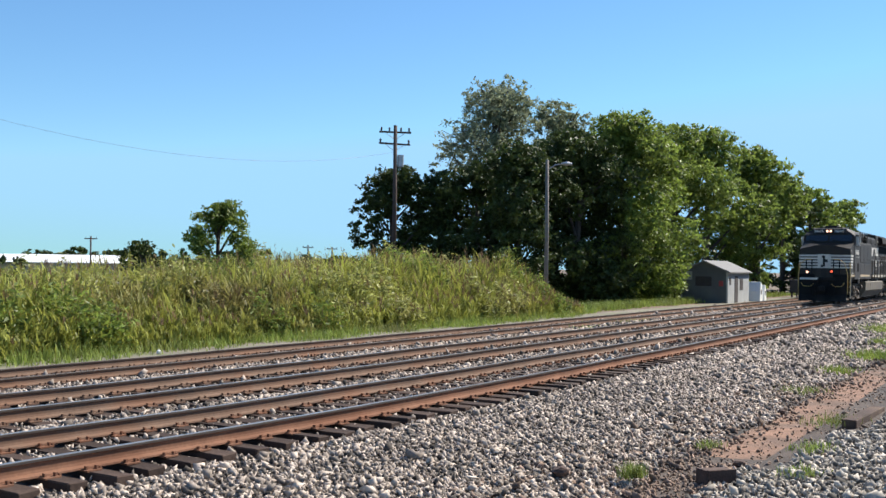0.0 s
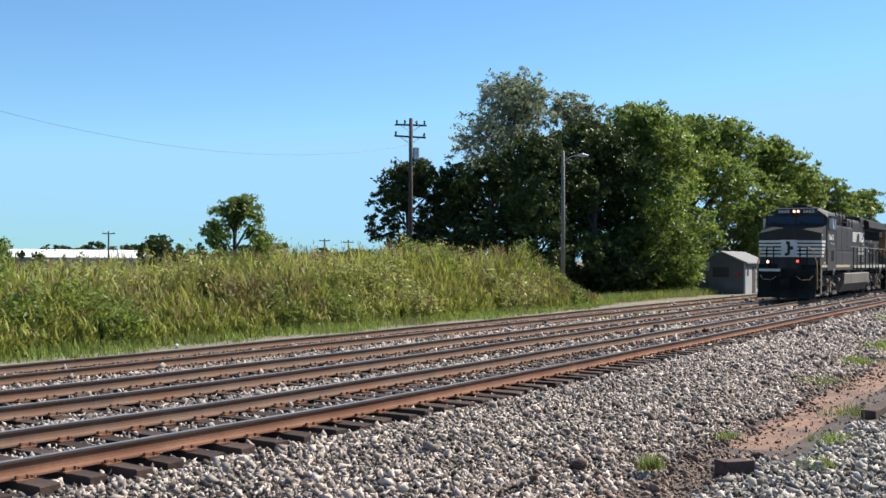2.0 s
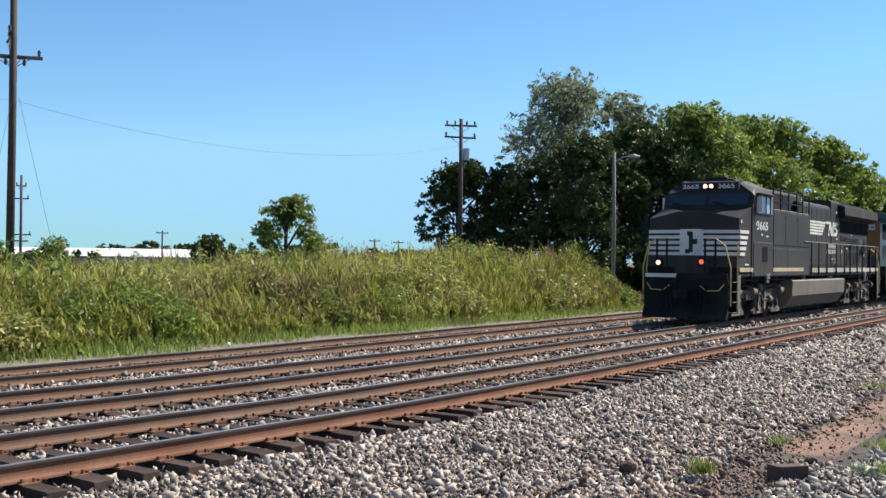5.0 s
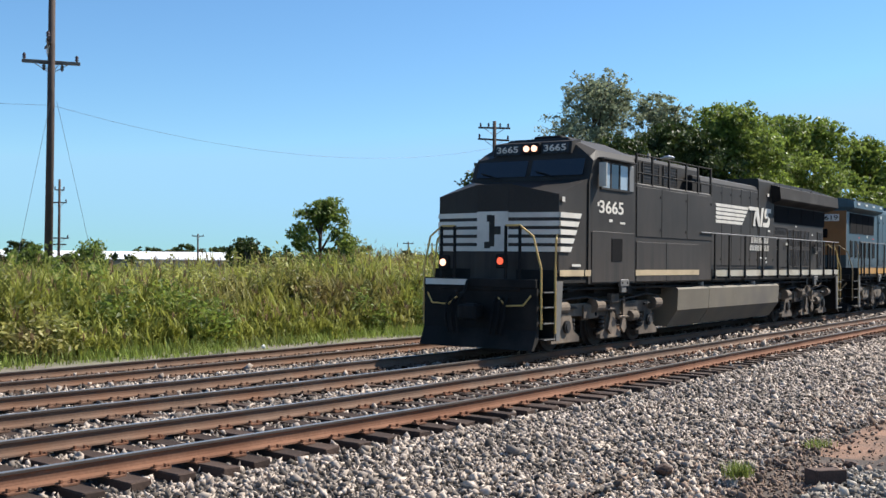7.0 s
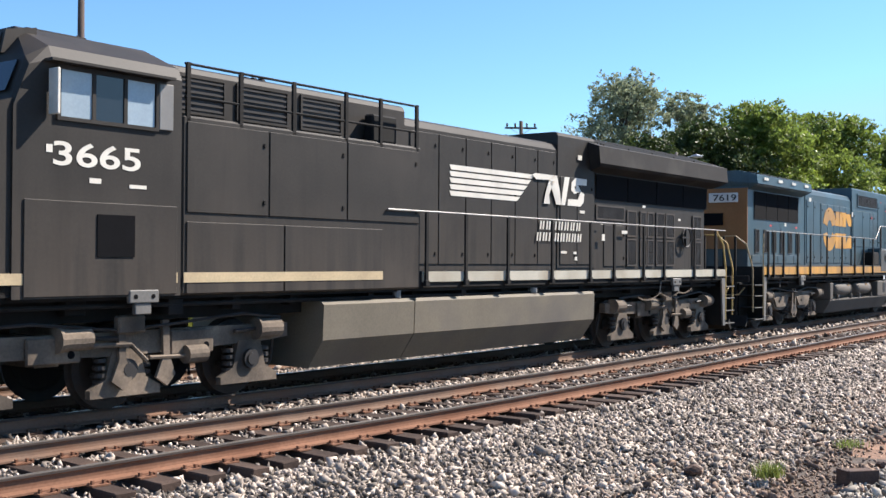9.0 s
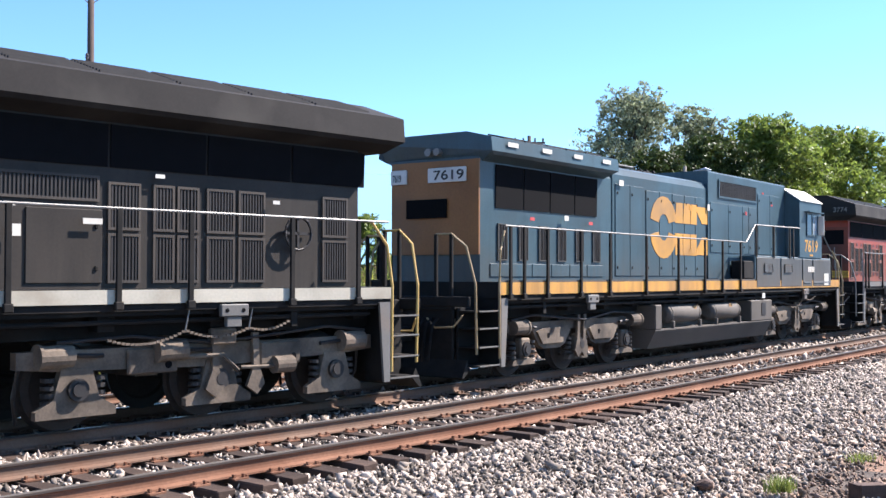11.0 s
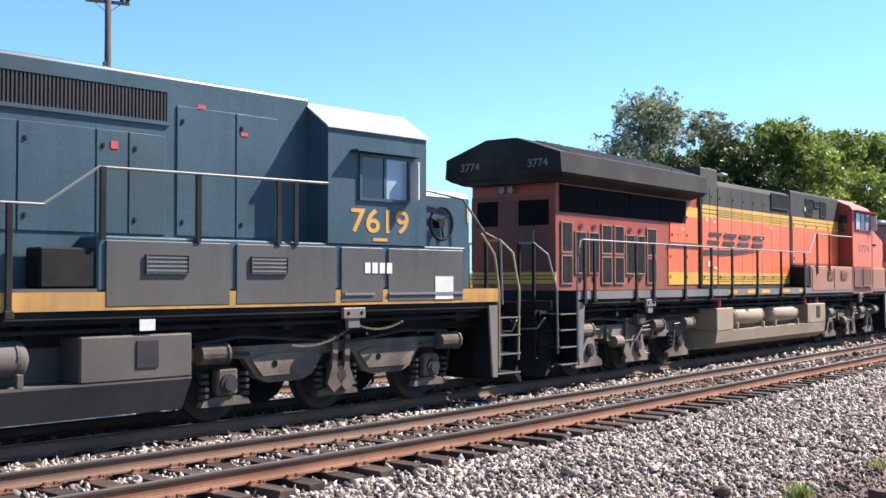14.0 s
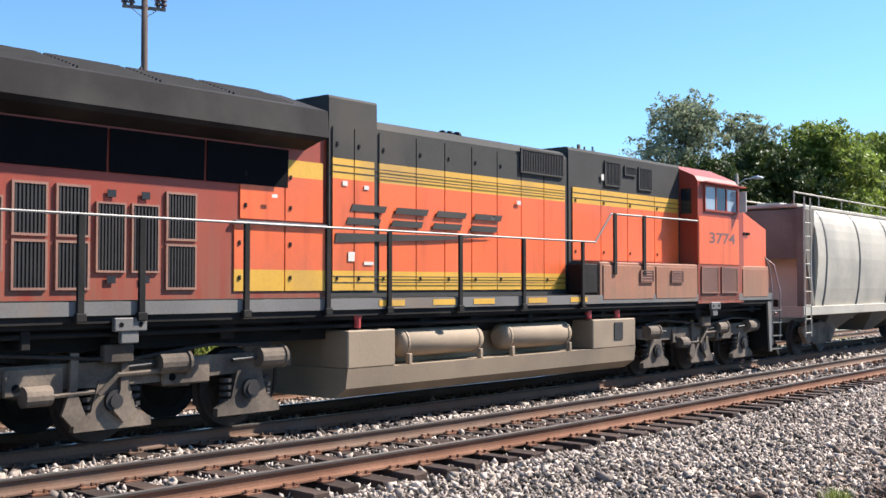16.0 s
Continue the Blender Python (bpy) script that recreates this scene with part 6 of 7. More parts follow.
    markings(k, [(13.45, 2.06, 0.22, 0.05), (13.95, 2.05, 0.12, 0.05), (14.0, 1.92, 0.1, 0.08), (14.2, 2.9, 0.2, 0.06), (15.15, 2.35, 0.12, 0.14), (16.05, 2.52, 0.26, 0.07), (15.1, 2.7, 0.1, 0.04), (17.05, 3.14, 0.14, 0.05), (18.95, 2.9, 0.12, 0.05), (14.12, 4.0, 0.16, 0.1)], 1.10, WHITE_PAINT)
    hand_rail(k, [8.5, 9.6, 10.9, 12.43, 13.91, 14.92, 16.29, 17.31, 18.96, 20.2], 2.70, 7.5, 20.8, BRIGHT)
    horns(k, 6.3, 4.46)
    bm = bmesh.new()
    k.box(bm, 2.0, 2.9, -0.35, 0.35, 4.62, 4.74, 0.03)
    k.drum(bm, (3.1, 0.2, 4.62), (3.1, 0.2, 4.80), 0.05, 10)
    k.part("roof_gear", bm, UNDER)
    chain(k, [(16.2, 1.12), (17.3, 1.20), (18.3, 1.20), (19.0, 1.28)], -1.42)
    for q in (17.3, 18.3):
        bm = bmesh.new()
        k.tube(bm, [(q, -1.42, 1.20), (q + 0.06, -1.42, 1.46)], 0.012)
        k.part("chain_hanger", bm, BRIGHT)
    TRAIN.append((k.root, L / 2))


def blue_locomotive():
    L = 19.7
    k = Kit("locomotive", L, True, "dark blue diesel locomotive with yellow sill and block emblem", "locomotive")
    running_gear(k, (1.3, 3.3, 5.3), (14.35, 16.35, 18.4), "cast")
    side_tank(k, 6.05, 13.4, TANK_DARK, "old")
    end_gear(k, 0, CS_BLUE, CS_RAIL)
    end_gear(k, 1, CS_BLUE, CS_RAIL)
    bm = bmesh.new()
    k.box(bm, 0, L, -1.47, 1.47, 1.46, 1.79)
    k.part("deck", bm, UNDER)
    bm = bmesh.new()
    for s in (-1, 1):
        k.box(bm, 0.0, L, s * 1.47, s * 1.502, 1.56, 1.78)
    k.part("sill_stripe", bm, CS_YELLOW, label="faded yellow sill")
    bm = bmesh.new()
    for s in (-1, 1):
        k.box(bm, 7.4, L, s * 1.46, s * 1.49, 1.782, 1.82)
    k.part("walkway_edge", bm, CS_GREY)
    # low side boxes below the cab
    bm = bmesh.new()
    k.box(bm, 0.82, 7.4, -1.485, 1.485, 1.79, 2.45, 0.02)
    k.part("side_box", bm, CS_BLUE)
    bm = bmesh.new()
    for s in (-1, 1):
        for a, b in ((0.9, 2.6), (2.7, 3.55), (3.65, 5.4), (5.5, 7.3)):
            k.box(bm, a, b, s * 1.485, s * 1.51, 1.60, 2.40, 0.01)
    k.part("box_cover", bm, CS_GREY)
    bm = bmesh.new()
    for s in (-1, 1):
        for a, b in ((0.9, 2.6), (2.9, 3.5)):
            k.box(bm, a, b, s * 1.505, s * 1.53, 1.70, 1.735)
    k.part("box_lip", bm, BRIGHT)
    for u in (4.55, 6.15):
        louvre(k, u, u + 0.62, 2.0, 2.24, 1.512, CS_GREY, False, 0.05, 0.012, "louvre_door", BOX_GREY)
    # short nose, cab
    prof = [(-1.0, 1.79), (-1.0, 3.30), (-0.92, 3.40), (0.92, 3.40), (1.0, 3.30), (1.0, 1.79)]
    bm = bmesh.new()
    k.section(bm, prof, 0.18, 1.78)
    nose = k.part("short_nose", bm, CS_BLUE)
    bm = bmesh.new()
    for s in (-1, 1):
        n = 18
        k.tube(bm, [(0.98 + 0.27 * math.cos(i * 2 * math.pi / n), s * 1.10, 2.85 + 0.27 * math.sin(i * 2 * math.pi / n)) for i in range(n + 1)], 0.025)
        k.drum(bm, (0.98, s * 1.0, 2.85), (0.98, s * 1.12, 2.85), 0.08, 10)
        for a in (0.3, 2.4, 4.5):
            k.tube(bm, [(0.98, s * 1.10, 2.85), (0.98 + 0.27 * math.cos(a), s * 1.10, 2.85 + 0.27 * math.sin(a))], 0.018)
    k.part("hand_brake", bm, UNDER, nose)
    bm = bmesh.new()
    k.box(bm, 0.20, 0.24, -1.012, -0.99, 2.9, 3.2)
    k.part("marker", bm, CS_YELLOW, nose)
    cabp = [(-1.5, 2.45), (-1.5, 4.12), (-0.98, 4.48), (0.98, 4.48), (1.5, 4.12), (1.5, 2.45)]
    bm = bmesh.new()
    k.section(bm, cabp, 1.76, 3.80)
    cab = k.part("cab", bm, CS_BLUE)
    # white sheets paint in the sun that falls on the roof slopes
    bm = bmesh.new()
    for s in (-1, 1):
        a = [(s * 1.53, 4.11), (s * 1.53, 4.14), (s * 0.98, 4.52), (s * 0.98, 4.49)]
        k.section(bm, a, 1.73, 3.83)
    k.box(bm, 1.73, 3.83, -0.98, 0.98, 4.49, 4.52)
    k.part("cab_roof", bm, WHITE_PAINT, cab, "cab roof whitened for the sun on it")
    cab_window(k, 2.20, 3.16, 3.14, 3.74, CS_BLUE, 1.5, 2.13, 2)
    bm = bmesh.new()
    for y0, y1 in ((-0.5, -0.05), (0.05, 0.5), (-1.4, -1.05), (1.05, 1.4)):
        k.box(bm, 1.75, 1.762, y0, y1, 3.48, 3.92)
    k.part("cab_front_glass", bm, GLASS, cab)
    k.text("number", "7619", 3.36, 2.62, 0.36, -1.503, CS_YELLOW, cab, 0, 1.2, "yellow road number")
    markings(k, [(2.62, 2.50, 0.30, 0.045)], 1.503, CS_YELLOW)
    markings(k, [(2.98 - i * 0.15, 2.02, 0.11, 0.16) for i in range(4)], 1.512, WHITE_PAINT, "lettering_bar")
    markings(k, [(1.15, 1.62, 0.42, 0.36)], 1.512, WHITE_PAINT)
    markings(k, [(8.75, 1.10, 0.20, 0.10), (11.0, 1.10, 0.16, 0.10)], 1.385, CS_YELLOW, "tag_plate")
    markings(k, [(6.60, 1.30, 0.22, 0.14)], 1.47, PLATE_WHITE, "tag_plate")
    bm = bmesh.new()
    for s in (-1, 1):
        k.tube(bm, [(-0.35, s * 1.3, 1.5), (-0.3, s * 1.3, 2.6), (0.05, s * 1.25, 2.72), (0.45, s * 1.1, 3.28), (1.2, s * 1.1, 3.36), (1.74, s * 1.1, 3.38)], 0.02)
    k.part("nose_rail", bm, BRIGHT)
    # hood in three heights
    rounded_hood(k, 3.80, 9.5, 1.06, 1.79, 4.58, CS_BLUE, 0.05, "blower_hood")
    rounded_hood(k, 9.5, 14.6, 1.02, 1.79, 4.30, CS_BLUE, 0.2, "engine_hood")
    rounded_hood(k, 14.6, 19.62, 1.0, 1.79, 4.05, CS_BLUE, 0.06, "rear_hood")
    louvre(k, 6.15, 8.85, 3.92, 4.40, 1.06, CS_BLUE, True, 0.05, 0.05, "inlet_grille")
    hood_doors(k, [4.35, 5.1, 6.05], 2.50, 4.2, 1.06, CS_BLUE)
    hood_doors(k, [6.2, 6.75, 7.2, 8.2, 9.4], 2.5, 3.78, 1.06, CS_BLUE)
    hood_doors(k, [9.6, 10.25, 10.9, 11.6, 12.3, 13.0], 1.90, 3.85, 1.02, CS_BLUE)
    hood_doors(k, [13.1, 13.8, 14.5], 1.90, 3.9, 1.02, CS_BLUE)
    radiator(k, 14.85, 19.68, 4.06, 4.37, 4.50, 1.0, CS_BLUE, CS_BLUE, 1.31, 0.12)
    for i in range(6):
        a = 15.15 + i * 0.72
        louvre(k, a, a + 0.32, 2.18, 2.86, 1.0, CS_GREY, True, 0.05, 0.02)
    hood_doors(k, [15.0 + i * 0.72 for i in range(7)], 1.88, 2.12, 1.0, CS_BLUE, False)
    markings(k, [(15.25 + i * 1.2, 4.23, 0.34, 0.08) for i in range(4)], 1.32, WHITE_PAINT)
    markings(k, [(4.9, 3.9, 0.12, 0.05), (5.6, 4.2, 0.12, 0.05), (6.9, 3.55, 0.10, 0.1), (15.6, 2.95, 0.16, 0.06), (17.9, 2.95, 0.16, 0.06)], 1.08, REDMARK)
    markings(k, [(9.45, 3.55, 0.14, 0.16), (14.2, 3.86, 0.2, 0.12), (16.6, 3.0, 0.16, 0.1)], 1.08, WHITE_PAINT)
    # end of the long hood, in yellow darkened for its shade, with number boards
    bm = bmesh.new()
    k.box(bm, 19.62, 19.66, -1.0, 1.0, 2.28, 4.0)
    hood_end = k.part("hood_end", bm, CS_END, label="yellow end panel darkened for shade")
    bm = bmesh.new()
    k.box(bm, 19.66, 19.70, -0.30, 0.62, 2.95, 3.30)
    k.part("end_vent", bm, DARKHOLE, hood_end)
    for y in (0.06, 0.94):
        w = 0.84 if y < 0.5 else 0.36
        bm = bmesh.new()
        k.box(bm, 19.66, 19.70, y - w + 0.04, y + 0.06, 3.60, 3.87, 0.01)
        nb = k.part("number_board", bm, PLATE_WHITE)
        k.text("number", "7619", 0, 3.645, 0.18 if y < 0.5 else 0.14, y - (0.08 if y < 0.5 else 0), PLATE, nb, 0, w - 0.16, "", "end", 19.705)
    bm = bmesh.new()
    for y in (-0.12, 0.08):
        k.drum(bm, (19.64, y, 4.16), (19.76, y, 4.16), 0.07, 12)
    k.part("rear_headlight", bm, BRIGHT)
    # block emblem in yellow shapes with a dark band between
    Y = -1.041
    u = lambda a: L - a
    halves = []
    for top in (True, False):
        ring = []
        c = (7.62, 3.035)
        for r in (0.67, 0.25):
            pts = [(c[0] + r * 1.08 * math.cos(a), c[1] + r * math.sin(a)) for a in np.linspace(math.pi * 0.06, math.pi * 0.94, 11)]
            if r < 0.5:
                pts = pts[::-1]
            ring += pts
        if not top:
            ring = [(a, 2 * c[1] - z) for a, z in ring]
        halves.append([(u(a), z + (0.06 if top else -0.06)) for a, z in ring])
    strips = []
    for (a, b) in ((8.26, 8.69), (8.705, 9.13), (9.145, 9.52)):
        strips += [[(u(a), 3.17), (u(b), 3.17), (u(b), 3.66), (u(a + 0.06), 3.66)], [(u(a), 2.40), (u(b), 2.40), (u(b - 0.02), 2.92), (u(a), 2.92)]]
    strips += [[(u(9.52), 3.62), (u(10.55), 3.62), (u(10.55), 3.5), (u(10.2), 3.2), (u(9.85), 3.2), (u(9.52), 3.5)], [(u(9.52), 2.42), (u(10.55), 2.42), (u(10.5), 2.56), (u(10.2), 2.86), (u(9.85), 2.86), (u(9.52), 2.56)]]
    strips += [[(u(9.0), 3.5), (u(9.22), 3.5), (u(9.22), 3.64), (u(9.0), 3.64)], [(u(9.0), 2.42), (u(9.22), 2.42), (u(9.22), 2.56), (u(9.0), 2.56)]]
    k.decal("emblem_ring", halves, Y, CS_YELLOW, "yellow ring emblem in two halves")
    k.decal("emblem_block", strips, Y, CS_YELLOW, "yellow block emblem")
    hand_rail(k, [u(a) for a in (0.28, 0.74, 1.56, 2.83, 4.04, 5.72, 7.38, 8.9, 10.0, 11.2)], 2.78, u(0.1), u(11.6), BRIGHT)
    bm = bmesh.new()
    for s in (-1, 1):
        k.tube(bm, [(u(11.6), s * 1.52, 2.78), (u(12.3), s * 1.5, 3.26), (u(15.9), s * 1.5, 3.30)], 0.02)
        for q in (12.35, 13.7, 15.0):
            k.box(bm, u(q) - 0.03, u(q) + 0.03, s * 1.47, s * 1.51, 2.42, 3.28)
    k.part("cab_handrail", bm, BRIGHT)
    bm = bmesh.new()
    for s in (-1, 1):
        for q in (12.35, 13.7, 15.0, 15.3):
            k.box(bm, u(q) - 0.035, u(q) + 0.035, s * 1.505, s * 1.53, 2.40, 3.27)
        k.box(bm, u(11.6), u(12.3), s * 1.1, s * 1.46, 1.83, 2.3, 0.02)
    k.part("cab_stanchion", bm, UNDER)
    horns(k, 11.25, 4.30)
    bm = bmesh.new()
    k.box(bm, 12.65, 13.45, -0.4, 0.4, 4.29, 4.42, 0.03)
    k.box(bm, 12.5, 13.55, -0.5, 0.5, 4.41, 4.46, 0.015)
    k.part("exhaust_cover", bm, CS_GREY)
    chain(k, [(2.2, 1.30), (3.2, 1.28), (4.4, 1.02)], -1.42)
    TRAIN.append((k.root, 23.9 + L / 2))


def banded_doors(kit, edges, bands, y):
    for s in (-1, 1):
        for a, b in zip(edges, edges[1:]):
            bm = bmesh.new()
            x0, x1 = sorted((kit.X(a + 0.012), kit.X(b - 0.012)))
            y0, y1 = s * y, s * (y + 0.018)
            levels = [bands[0][0]] + [z1 for _, z1, _ in bands]
            rings = [[bm.verts.new(p) for p in ((x0, y0, z), (x1, y0, z), (x1, y1, z), (x0, y1, z))] for z in levels]
            bm.faces.new(rings[0])
            bm.faces.new(rings[-1]).material_index = len(bands) - 1
            for i, (lower, upper) in enumerate(zip(rings, rings[1:])):
                for q in range(4):
                    bm.faces.new((lower[q], lower[(q + 1) % 4], upper[(q + 1) % 4], upper[q])).material_index = i
            door = kit.part("hood_door", bm, [m for _, _, m in bands])
            bm = bmesh.new()
            for z in (bands[0][0] + 0.18, bands[-1][1] - 0.25):
                kit.box(bm, b - 0.12, b - 0.08, s * (y + 0.018), s * (y + 0.034), z - 0.03, z + 0.03, 0.005)
            kit.part("latch", bm, UNDER, door)


def orange_locomotive():
    L = 20.9
    k = Kit("locomotive", L, True, "orange and dark grey diesel locomotive with yellow stripes", "locomotive")
    running_gear(k, (0.95, 3.0, 5.05), (15.85, 17.9, 19.95), "straight")
    side_tank(k, 6.35, 14.3, TANK_TAN, "new")
    end_gear(k, 0, BN_ORANGE, BRIGHT)
    end_gear(k, 1, BN_ORANGE, BRIGHT)
    u = lambda a: L - a
    bm = bmesh.new()
    k.box(bm, 0, L, -1.47, 1.47, 1.46, 1.72)
    k.part("deck", bm, UNDER)
    bm = bmesh.new()
    for s in (-1, 1):
        k.box(bm, 0, L, s * 1.47, s * 1.50, 1.55, 1.71)
    k.part("sill", bm, BOX_GREY)
    bm = bmesh.new()
    for a in (7.2, 8.4, 9.4, 10.9, 12.2):
        k.box(bm, u(a), u(a + 0.55), -1.50, -1.506, 1.59, 1.68)
    k.part("sill_reflector", bm, BN_YELLOW)
    # nose and cab
    plan = [(0.14, -1.42), (0.0, -0.4), (0.0, 0.4), (0.14, 1.42), (1.75, 1.48), (1.75, -1.48)]
    tops = [3.24, 3.40, 3.40, 3.24, 3.66, 3.66]
    bm = bmesh.new()
    k.loft(bm, [[(a, y, 1.5) for a, y in plan], [(a, y, z) for (a, y), z in zip(plan, tops)]])
    k.part("nose", bm, BN_ORANGE)
    full = [(-1.5, 1.5), (-1.5, 4.16), (-1.42, 4.28), (-0.8, 4.56), (0.8, 4.56), (1.42, 4.28), (1.5, 4.16), (1.5, 1.5)]
    low = [(-1.48, 1.5), (-1.48, 3.56), (-1.44, 3.62), (-0.8, 3.68), (0.8, 3.68), (1.44, 3.62), (1.48, 3.56), (1.48, 1.5)]
    bm = bmesh.new()
    k.loft(bm, [[(1.5, y, z) for y, z in low], [(1.78, y, z) for y, z in full], [(3.78, y, z) for y, z in full]])
    cab = k.part("cab", bm, BN_RED)
    bm = bmesh.new()
    for s in (-1, 1):
        k.box(bm, 1.8, 3.74, s * 1.5, s * 1.51, 2.36, 3.4)
    k.part("cab_side_sheet", bm, BN_ORANGE, cab)
    cab_window(k, 1.92, 3.45, 3.56, 4.06, BN_RED, 1.5, 1.80, 3)
    bm = bmesh.new()
    k.box(bm, 3.775, 3.79, -1.35, -1.1, 3.45, 4.0)
    k.box(bm, 3.775, 3.79, 1.1, 1.35, 3.45, 4.0)
    k.part("rear_cab_window", bm, GLASS, cab)
    bm = bmesh.new()
    k.prism(bm, [(1.49, 3.76), (1.48, 3.76), (1.60, 4.16), (1.61, 4.16)], -1.3, 1.3)
    k.part("windshield", bm, GLASS, cab)
    k.text("number", "3774", 3.25, 2.82, 0.24, -1.512, mat("faded grey lettering", (0.16, 0.09, 0.08), 0.6), cab, 0, 1.25, "faded grey road number")
    bm = bmesh.new()
    for a in (1.2, 1.4):
        k.box(bm, a, a + 0.14, -1.47, -1.50, 3.06, 3.12)
    k.part("nose_light", bm, DARKHOLE)
    # low boxes ahead of the walkway
    bm = bmesh.new()
    k.box(bm, 0.15, 7.7, -1.49, 1.49, 1.56, 2.34, 0.02)
    k.part("side_box", bm, BN_DUSTY)
    for a, b, m in ((0.25, 1.6, BN_DUSTY), (3.85, 5.6, BN_DUSTY), (5.7, 7.6, BN_DUSTY)):
        for s in (-1, 1):
            bm = bmesh.new()
            k.box(bm, a, b, s * 1.49, s * 1.508, 1.62, 2.28, 0.01)
            k.part("box_cover", bm, m)
    for a in (1.9, 2.85):
        louvre(k, a, a + 0.8, 1.72, 2.30, 1.50, BN_FRAME, False, 0.05, 0.03, "louvre_door", BN_FRAME)
    for a in (4.5, 5.75):
        louvre(k, a, a + 0.5, 1.95, 2.2, 1.51, BN_FRAME, False, 0.05, 0.015, "louvre_door", BN_FRAME)
    # hood
    rounded_hood(k, 3.78, 8.1, 1.06, 1.72, 4.52, BN_DARK, 0.06, "control_hood")
    rounded_hood(k, 8.1, 13.3, 1.04, 1.72, 4.42, BN_DARK, 0.14, "engine_hood")
    rounded_hood(k, 13.3, 14.3, 1.06, 1.72, 4.68, BN_DARK, 0.04, "exhaust_hood")
    rounded_hood(k, 14.3, 20.88, 1.0, 1.72, 4.05, BN_RED, 0.05, "radiator_hood")
    bands = [(1.82, 2.11, BN_YELLOW), (2.11, 3.46, BN_ORANGE), (3.46, 3.76, BN_YELLOW), (3.765, 4.22, BN_DARK)]
    banded_doors(k, [8.2, 8.9, 9.6, 10.3, 11.0, 11.7, 12.4, 13.25], bands, 1.04)
    banded_doors(k, [13.36, 13.8, 14.25], bands, 1.06)
    banded_doors(k, [3.85, 4.9, 6.0, 7.0, 8.0], [(2.36, 3.46, BN_ORANGE), (3.46, 3.76, BN_YELLOW)], 1.06)
    banded_doors(k, [14.32, 15.1, 16.0], [(1.82, 2.11, BN_YELLOW), (2.11, 2.72, BN_ORANGE)], 1.0)
    banded_doors(k, [14.36, 15.1, 15.9], [(2.80, 3.42, BN_ORANGE), (3.42, 3.66, BN_YELLOW)], 1.0)
    bm = bmesh.new()
    for s in (-1, 1):
        k.box(bm, 14.32, 16.0, s * 1.0, s * 1.06, 2.73, 2.77)
    k.part("drip_rail", bm, BRIGHT)
    bm = bmesh.new()
    for z in (1.93, 2.02, 3.55, 3.65):
        k.box(bm, 8.2, 14.25, -1.078, -1.083, z, z + 0.015)
    for z in (3.55, 3.65):
        k.box(bm, 3.85, 8.0, -1.078, -1.083, z, z + 0.015)
    k.part("pinstripe", bm, BN_DARK, label="thin dark lines through the yellow bands")
    louvre(k, 8.30, 9.65, 3.90, 4.34, 1.066, BN_DARK, True, 0.05, 0.03, "inlet_grille")
    for a, b, z0, z1 in ((5.0, 5.55, 3.86, 4.34), (5.65, 6.1, 4.12, 4.32), (6.25, 6.85, 3.86, 4.36)):
        louvre(k, a, b, z0, z1, 1.06, BN_DARK, True, 0.05, 0.03, "inlet_grille")
    radiator(k, 14.6, 21.3, 3.92, 4.36, 4.70, 1.0, NS_ROOF, BN_RED, 1.38, 0.12, 0.36)
    for a, b, two in ((16.60, 17.07, 1), (17.17, 17.57, 0), (17.65, 18.06, 0), (18.14, 18.58, 1), (18.68, 19.12, 1), (19.22, 19.66, 0), (19.75, 20.20, 0), (20.29, 20.73, 1)):
        if two:
            louvre(k, a, b, 1.84, 2.42, 1.0, BN_FRAME, True, 0.045, 0.03)
            louvre(k, a, b, 2.46, 3.08, 1.0, BN_FRAME, True, 0.045, 0.03)
        else:
            louvre(k, a, b, 2.05, 2.90, 1.0, BN_FRAME, True, 0.045, 0.025)
            markings(k, [(a + 0.14, 1.92, 0.12, 0.09), (a + 0.14, 2.96, 0.12, 0.09)], 1.02, PLATE)
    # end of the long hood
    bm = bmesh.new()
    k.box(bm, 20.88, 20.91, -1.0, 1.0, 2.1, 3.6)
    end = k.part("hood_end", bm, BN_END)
    bm = bmesh.new()
    k.box(bm, 20.88, 20.92, -1.0, 1.0, 1.85, 2.08)
    k.part("end_stripe", bm, BN_YELLOW, end)
    for z in (1.93, 2.0):
        bm = bmesh.new()
        k.box(bm, 20.92, 20.925, -1.0, 1.0, z, z + 0.02)
        k.part("end_pinstripe", bm, BN_DARK, end)
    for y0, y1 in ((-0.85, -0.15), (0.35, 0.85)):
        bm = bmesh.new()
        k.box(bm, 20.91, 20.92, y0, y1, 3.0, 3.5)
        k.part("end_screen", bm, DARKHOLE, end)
    bm = bmesh.new()
    for y in (0.0, 0.2):
        k.drum(bm, (20.91, y, 3.72), (21.0, y, 3.72), 0.07, 12)
    k.part("rear_headlight", bm, BRIGHT)
    bm = bmesh.new()
    k.tube(bm, [(20.95, -0.55, 2.15), (20.99, -0.55, 2.2), (20.99, -0.55, 2.85), (20.95, -0.55, 2.9)], 0.015)
    k.part("grab_iron", bm, BRIGHT, end)
    for y in (-0.62, 0.98):
        k.text("number", "3774", 0, 4.10, 0.16, y, mat("worn number lettering", (0.16, 0.15, 0.13), 0.6), end, 0, 0.46, "", "end", 21.31)
